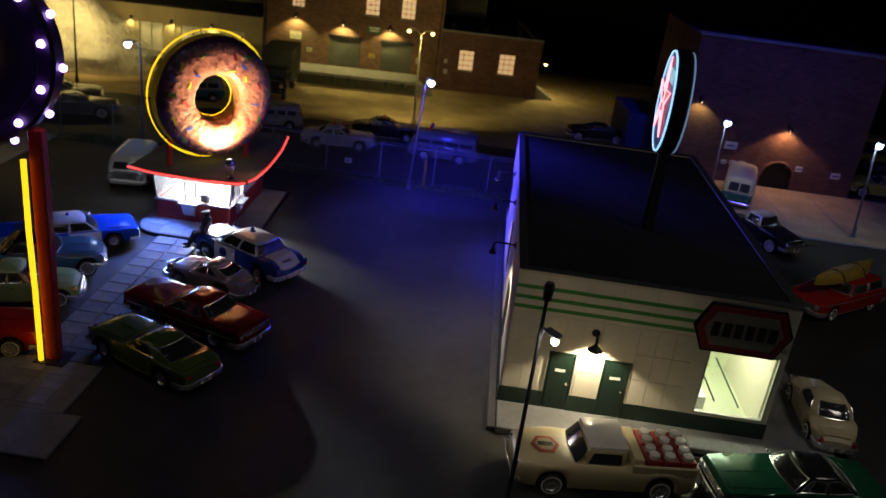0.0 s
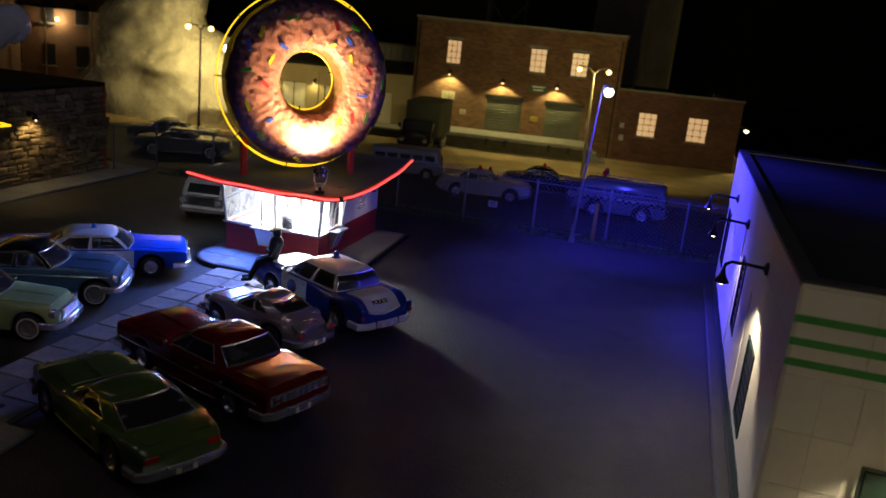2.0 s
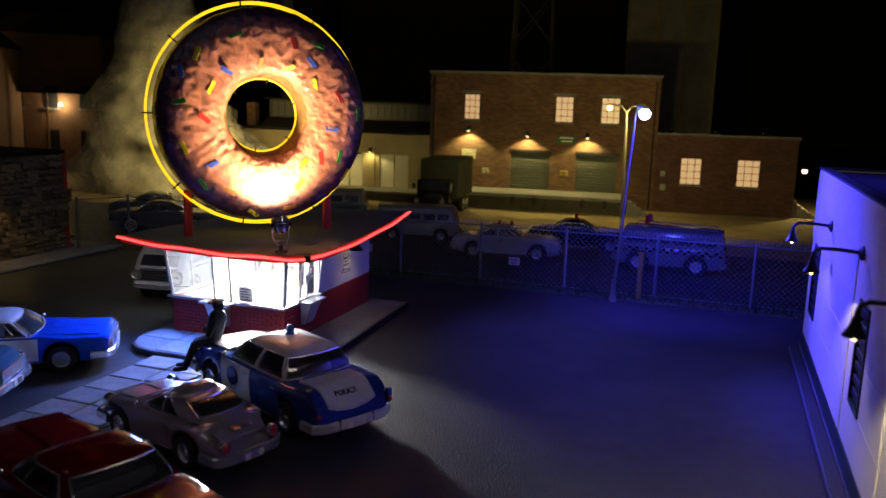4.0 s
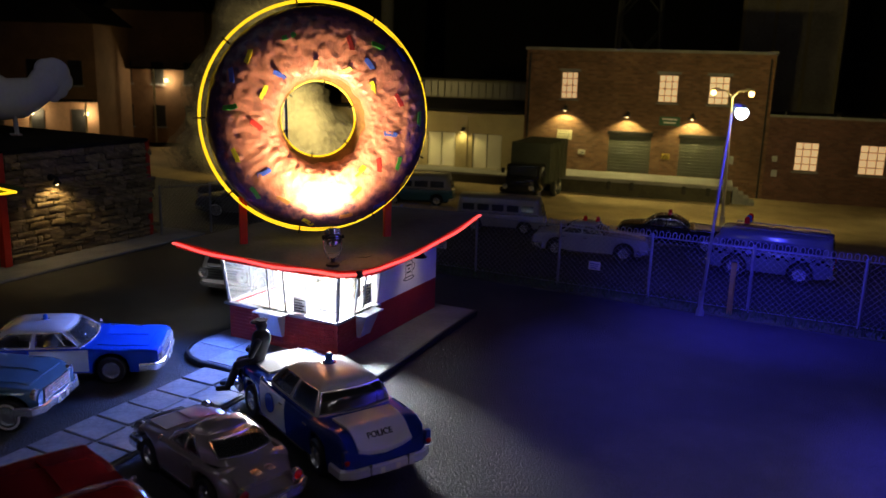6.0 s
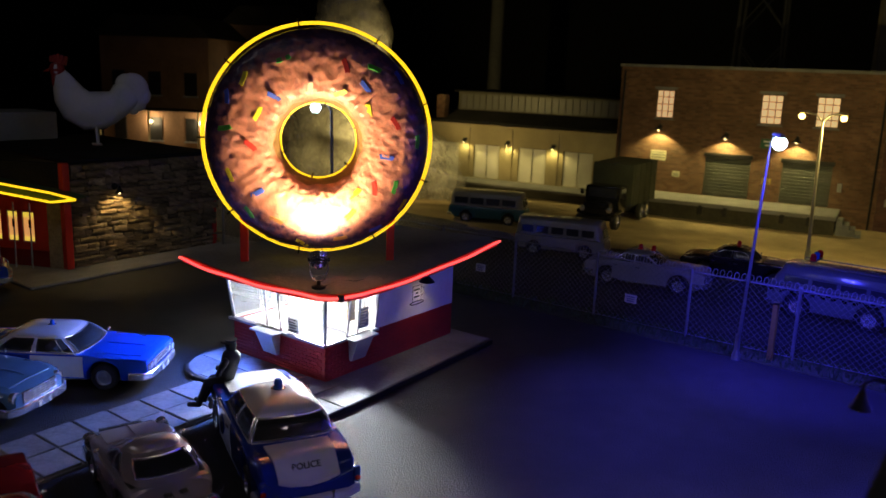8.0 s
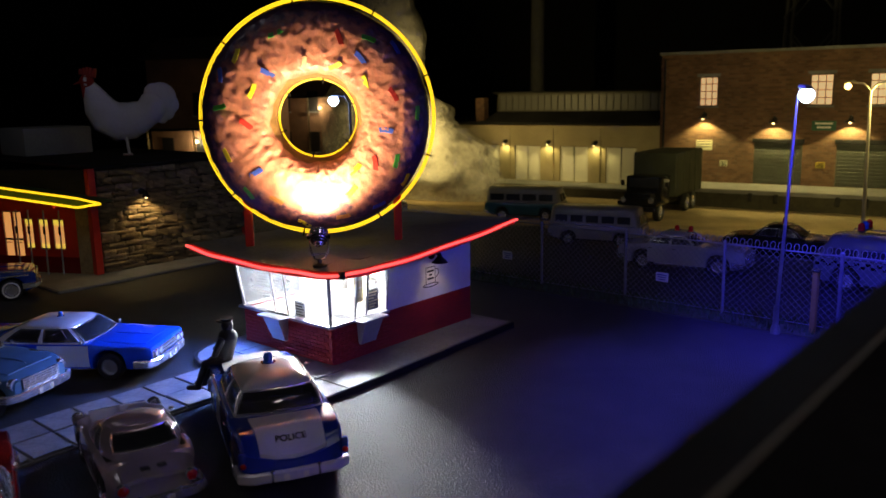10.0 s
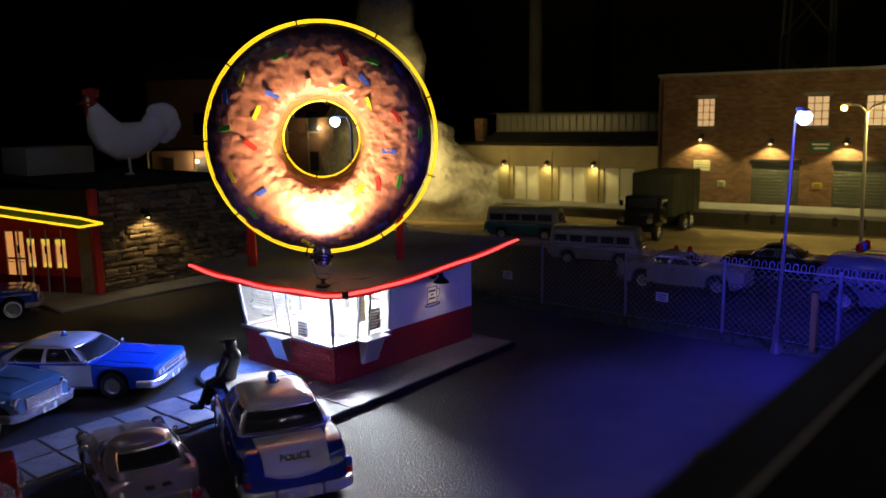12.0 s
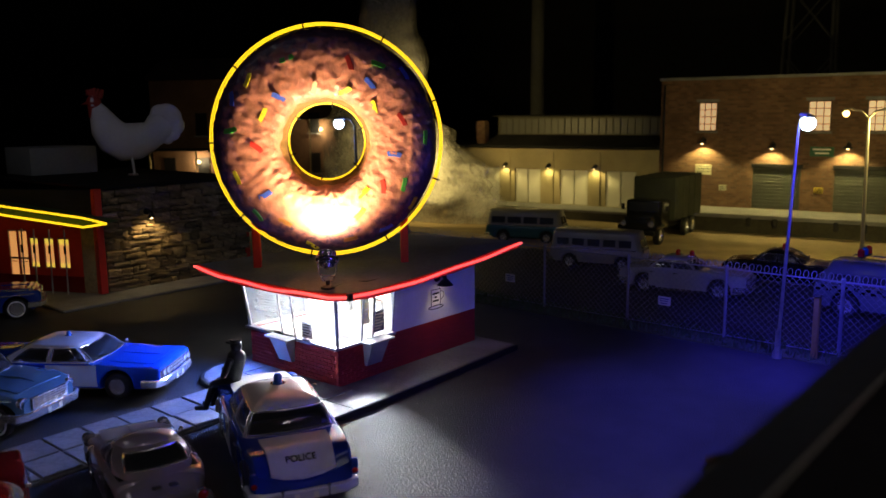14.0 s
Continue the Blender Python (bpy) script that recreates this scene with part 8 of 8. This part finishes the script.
part("slab_bed", slab(19.6, 48, 48.0, 57.28, -0.02, 0.1, 0.03), SAND, sp)
part("kerb", slab(19.3, 48, 47.7, 47.99, -0.02, 0.12, 0.03), KERB, sp)
for k in range(8):
    part("joint_strip", slab(20 + k * 3.2, 20.06 + k * 3.2, 48.1, 57.2, 0.098, 0.108), KERB, sp, smooth=0)
fs = thing("kerb_block", 13.4, 25.35, GZ, 0, "low white concrete block on the station apron", "kerb block")
part("block", box((0, 0, 0.14), (2.0, 0.6, 0.28), 0.03), CONCRETE, fs)
part("skirt", box((0, -0.29, 0.06), (2.02, 0.06, 0.12), 0.01), BLACK_METAL, fs)

# ---------------------------------------------------------------- far houses with porch lamps beyond the diner
HOUSE = grainy("dark_brown_house", (0.16, 0.09, 0.05), 0.9, 0.2, 0.5, 5.0, 0.02)
for (x, y, w_, d_, h_, lx, lz, lab) in ((-52.5, 66.5, 9.0, 8.0, 9.5, 3.8, 2.9, "two-storey brown house with a lit porch"), (-50.5, 76.5, 8.0, 7.0, 11.0, 0.8, 5.3, "tall brown house with a lit upper balcony")):
    hs_ = thing("house", x, y, 0, 30, lab, "house", "far houses")
    part("wall", box((0, 0, h_ / 2), (w_, d_, h_), 0.03), HOUSE, hs_, smooth=0)
    part("roof", plate([(-w_ / 2 - 0.4, h_), (w_ / 2 + 0.4, h_), (w_ / 2 - 1.5, h_ + 1.6), (-w_ / 2 + 1.5, h_ + 1.6)], -d_ / 2 - 0.4, d_ / 2 + 0.4), ROOFING, hs_, smooth=0)
    for k in range(3):
        for fl_ in range(2):
            xx = -w_ / 3 + k * w_ / 3
            wn = part("window", slab(xx - 0.5, xx + 0.5, -d_ / 2 - 0.06, -d_ / 2 - 0.002, 1.4 + fl_ * 3.6, 3.2 + fl_ * 3.6), BLACK_METAL, hs_, smooth=0)
            part("sill", slab(xx - 0.6, xx + 0.6, -d_ / 2 - 0.2, -d_ / 2 - 0.002, 1.28 + fl_ * 3.6, 1.39 + fl_ * 3.6), KERB, wn, smooth=0)
    part("porch_roof", slab(-w_ / 2, w_ / 2, -d_ / 2 - 1.4, -d_ / 2 - 0.002, lz + 0.9, lz + 1.05, 0.02), ROOFING, hs_)
    for q in (-1, 0, 1):
        part("porch_post", rod((q * w_ * 0.45, -d_ / 2 - 1.3, 0), (q * w_ * 0.45, -d_ / 2 - 1.3, lz + 0.9), 0.07), STUCCO, hs_)
    part("porch_lamp", lathe([(0.001, 0.15), (0.13, 0.1), (0.15, -0.08), (0.001, -0.15)], 12), BULB_WARM, hs_, at=(lx, -d_ / 2 - 0.5, lz)).visible_shadow = False
    part("porch_lamp", lathe([(0.001, 0.15), (0.13, 0.1), (0.15, -0.08), (0.001, -0.15)], 12), BULB_WARM, hs_, at=(lx - 4.0, -d_ / 2 - 0.5, lz)).visible_shadow = False
    for dx in (0, -4.0):
        q = hs_.matrix_world @ (Vector((lx + dx, -d_ / 2 - 0.5, lz)) * K) / K
        lamp("POINT", "porch_light", q, 220, WARM, None, 0.15)

# ---------------------------------------------------------------- cotton-wool smoke plume
def smoke_mat(name, alpha):
    """Teased cotton wool: matt and pale, thin and full of holes in its outer layers."""
    m, nt, b = nodes_of(name)
    v = coords(nt)
    n1, n2 = noise_tex(nt, v, 0.45, 6, 0.65), noise_tex(nt, v, 2.4, 5, 0.7)
    nt.links.new(mix_col(nt, n1, (0.56, 0.54, 0.5), (0.66, 0.64, 0.59)), b.inputs["Base Color"])
    b.inputs["Roughness"].default_value, b.inputs["Specular IOR Level"].default_value = 1.0, 0.0
    if alpha < 1:
        add = nt.nodes.new("ShaderNodeMath")
        nt.links.new(n1, add.inputs[0])
        nt.links.new(n2, add.inputs[1])
        mr = nt.nodes.new("ShaderNodeMapRange")
        mr.inputs["From Min"].default_value, mr.inputs["From Max"].default_value = 0.75, 1.3
        mr.inputs["To Min"].default_value, mr.inputs["To Max"].default_value = 0.0, alpha * 2
        nt.links.new(add.outputs[0], mr.inputs["Value"])
        nt.links.new(mr.outputs[0], b.inputs["Alpha"])
    bump(nt, b, n2, 0.1, 0.12)
    return m


def plume(scale, seed):
    """A billowing column: wide at its foot, leaning, with cauliflower bulges."""
    bm = bmesh.new()
    foot = [(-0.5, 7.6), (1.2, 8.2), (3.0, 7.4), (5.0, 5.6), (7.0, 4.2), (9.5, 3.2), (13, 2.7), (17, 2.5), (22, 1.8)]
    lean = [(-0.5, -30.4), (3.0, -30.8), (6.5, -32.0), (10, -31.3), (14, -31.2), (18, -32.4), (22, -34)]
    nz, na = 150, 130
    rows = []
    for j in range(nz + 1):
        z = -0.5 + 22.5 * j / nz
        r, cx = lerp_keys(foot, z), lerp_keys(lean, z)
        row = []
        for i in range(na):
            a = 2 * math.pi * i / na
            q = Vector((cx + r * math.cos(a), 65.2 + r * 0.45 * math.sin(a), z))
            bil = 1 - abs(noise.noise(q * 0.28 + Vector((seed, 0, 0)))) * 2.2
            fine = 1 - abs(noise.noise(q * 0.75 + Vector((0, seed, 0)))) * 2
            dust = noise.fractal(q * 1.6, 0.9, 2.0, 4)
            k = scale * (0.8 + 0.22 * bil + 0.05 * fine + 0.02 * dust)
            row.append(bm.verts.new((cx + r * k * math.cos(a), 65.2 + r * 0.45 * k * math.sin(a), z + 0.2 * (fine - 0.5))))
        rows.append(row)
    for j in range(nz):
        for i in range(na):
            bm.faces.new((rows[j][i], rows[j][(i + 1) % na], rows[j + 1][(i + 1) % na], rows[j + 1][i]))
    return bm


sm = thing("smoke_plume", 0, 0, 0, 0, "billowing plume of cotton-wool smoke rising from the yard", "smoke", kind="stuff")
for k, (sc, al) in enumerate(((0.72, 1.0), (0.8, 0.5), (0.88, 0.36), (0.96, 0.24), (1.04, 0.15))):
    part("smoke_layer", plume(sc, 2.0), smoke_mat("cotton_smoke_%s" % "abcde"[k], al), sm, smooth=180)
street_lamp("street_lamp", (-24.2, 58.4), (-24.1, 58.3, 6.4), [(-0.6, -0.1, 0.2), (0.6, -0.1, 0.2)], "tall twin-headed street lamp lighting the smoke", GOLD, SODIUM, 160, BLACK_METAL, 0.08, 150, 0.0, None, 0.85)
lamp("SPOT", "smoke_lamp", (-24.3, 59.2, 6.2), 3500, (1.0, 0.74, 0.24), (-28.5, 66.5, 3.6), 0.3, 128, 1.0)

# ---------------------------------------------------------------- the small figure sitting on the police car: one plain mesh
bm = bmesh.new()


def capsule(p0, p1, r0, r1):
    rod(p0, p1, r0, r1, 10, bm)
    for p, r in ((p0, r0), (p1, r1)):
        bmesh.ops.create_icosphere(bm, subdivisions=2, radius=r, matrix=Matrix.Translation(p))


capsule((0, 0, 0.12), (-0.12, 0, 0.6), 0.18, 0.21)
for s in (-1, 1):
    capsule((0.0, s * 0.11, 0.1), (0.4, s * 0.12, -0.02), 0.12, 0.1)
    capsule((0.4, s * 0.12, -0.02), (0.62, s * 0.13, -0.52), 0.095, 0.07)
    capsule((0.62, s * 0.13, -0.56), (0.84, s * 0.16, -0.58), 0.065, 0.055)
    capsule((-0.1, s * 0.26, 0.58), (0.04, s * 0.3, 0.28), 0.085, 0.07)
    capsule((0.04, s * 0.3, 0.28), (0.16, -s * 0.08, 0.34), 0.065, 0.06)
capsule((-0.13, 0, 0.72), (-0.12, 0, 0.88), 0.09, 0.13)
bmesh.ops.create_cone(bm, cap_ends=True, segments=16, radius1=0.12, radius2=0.145, depth=0.055, matrix=Matrix.Translation((-0.12, 0, 0.99)))
bmesh.ops.create_cone(bm, cap_ends=True, segments=16, radius1=0.16, radius2=0.14, depth=0.03, matrix=Matrix.Translation((-0.04, 0, 0.96)))
fg = new("figurine", mesh_of("figurine", bm, grainy("dark_uniform_plastic", (0.012, 0.012, 0.016), 0.6, 0.15, 3.0, 14.0, 0.0), 50))
fg.matrix_basis = pose(-6.4 * K, 34.66 * K, 0.97 * K, 0, 0, 205) @ Matrix.Scale(0.97, 4)
tagged(fg, "small dark plastic figure sitting on the police car", "figurine")
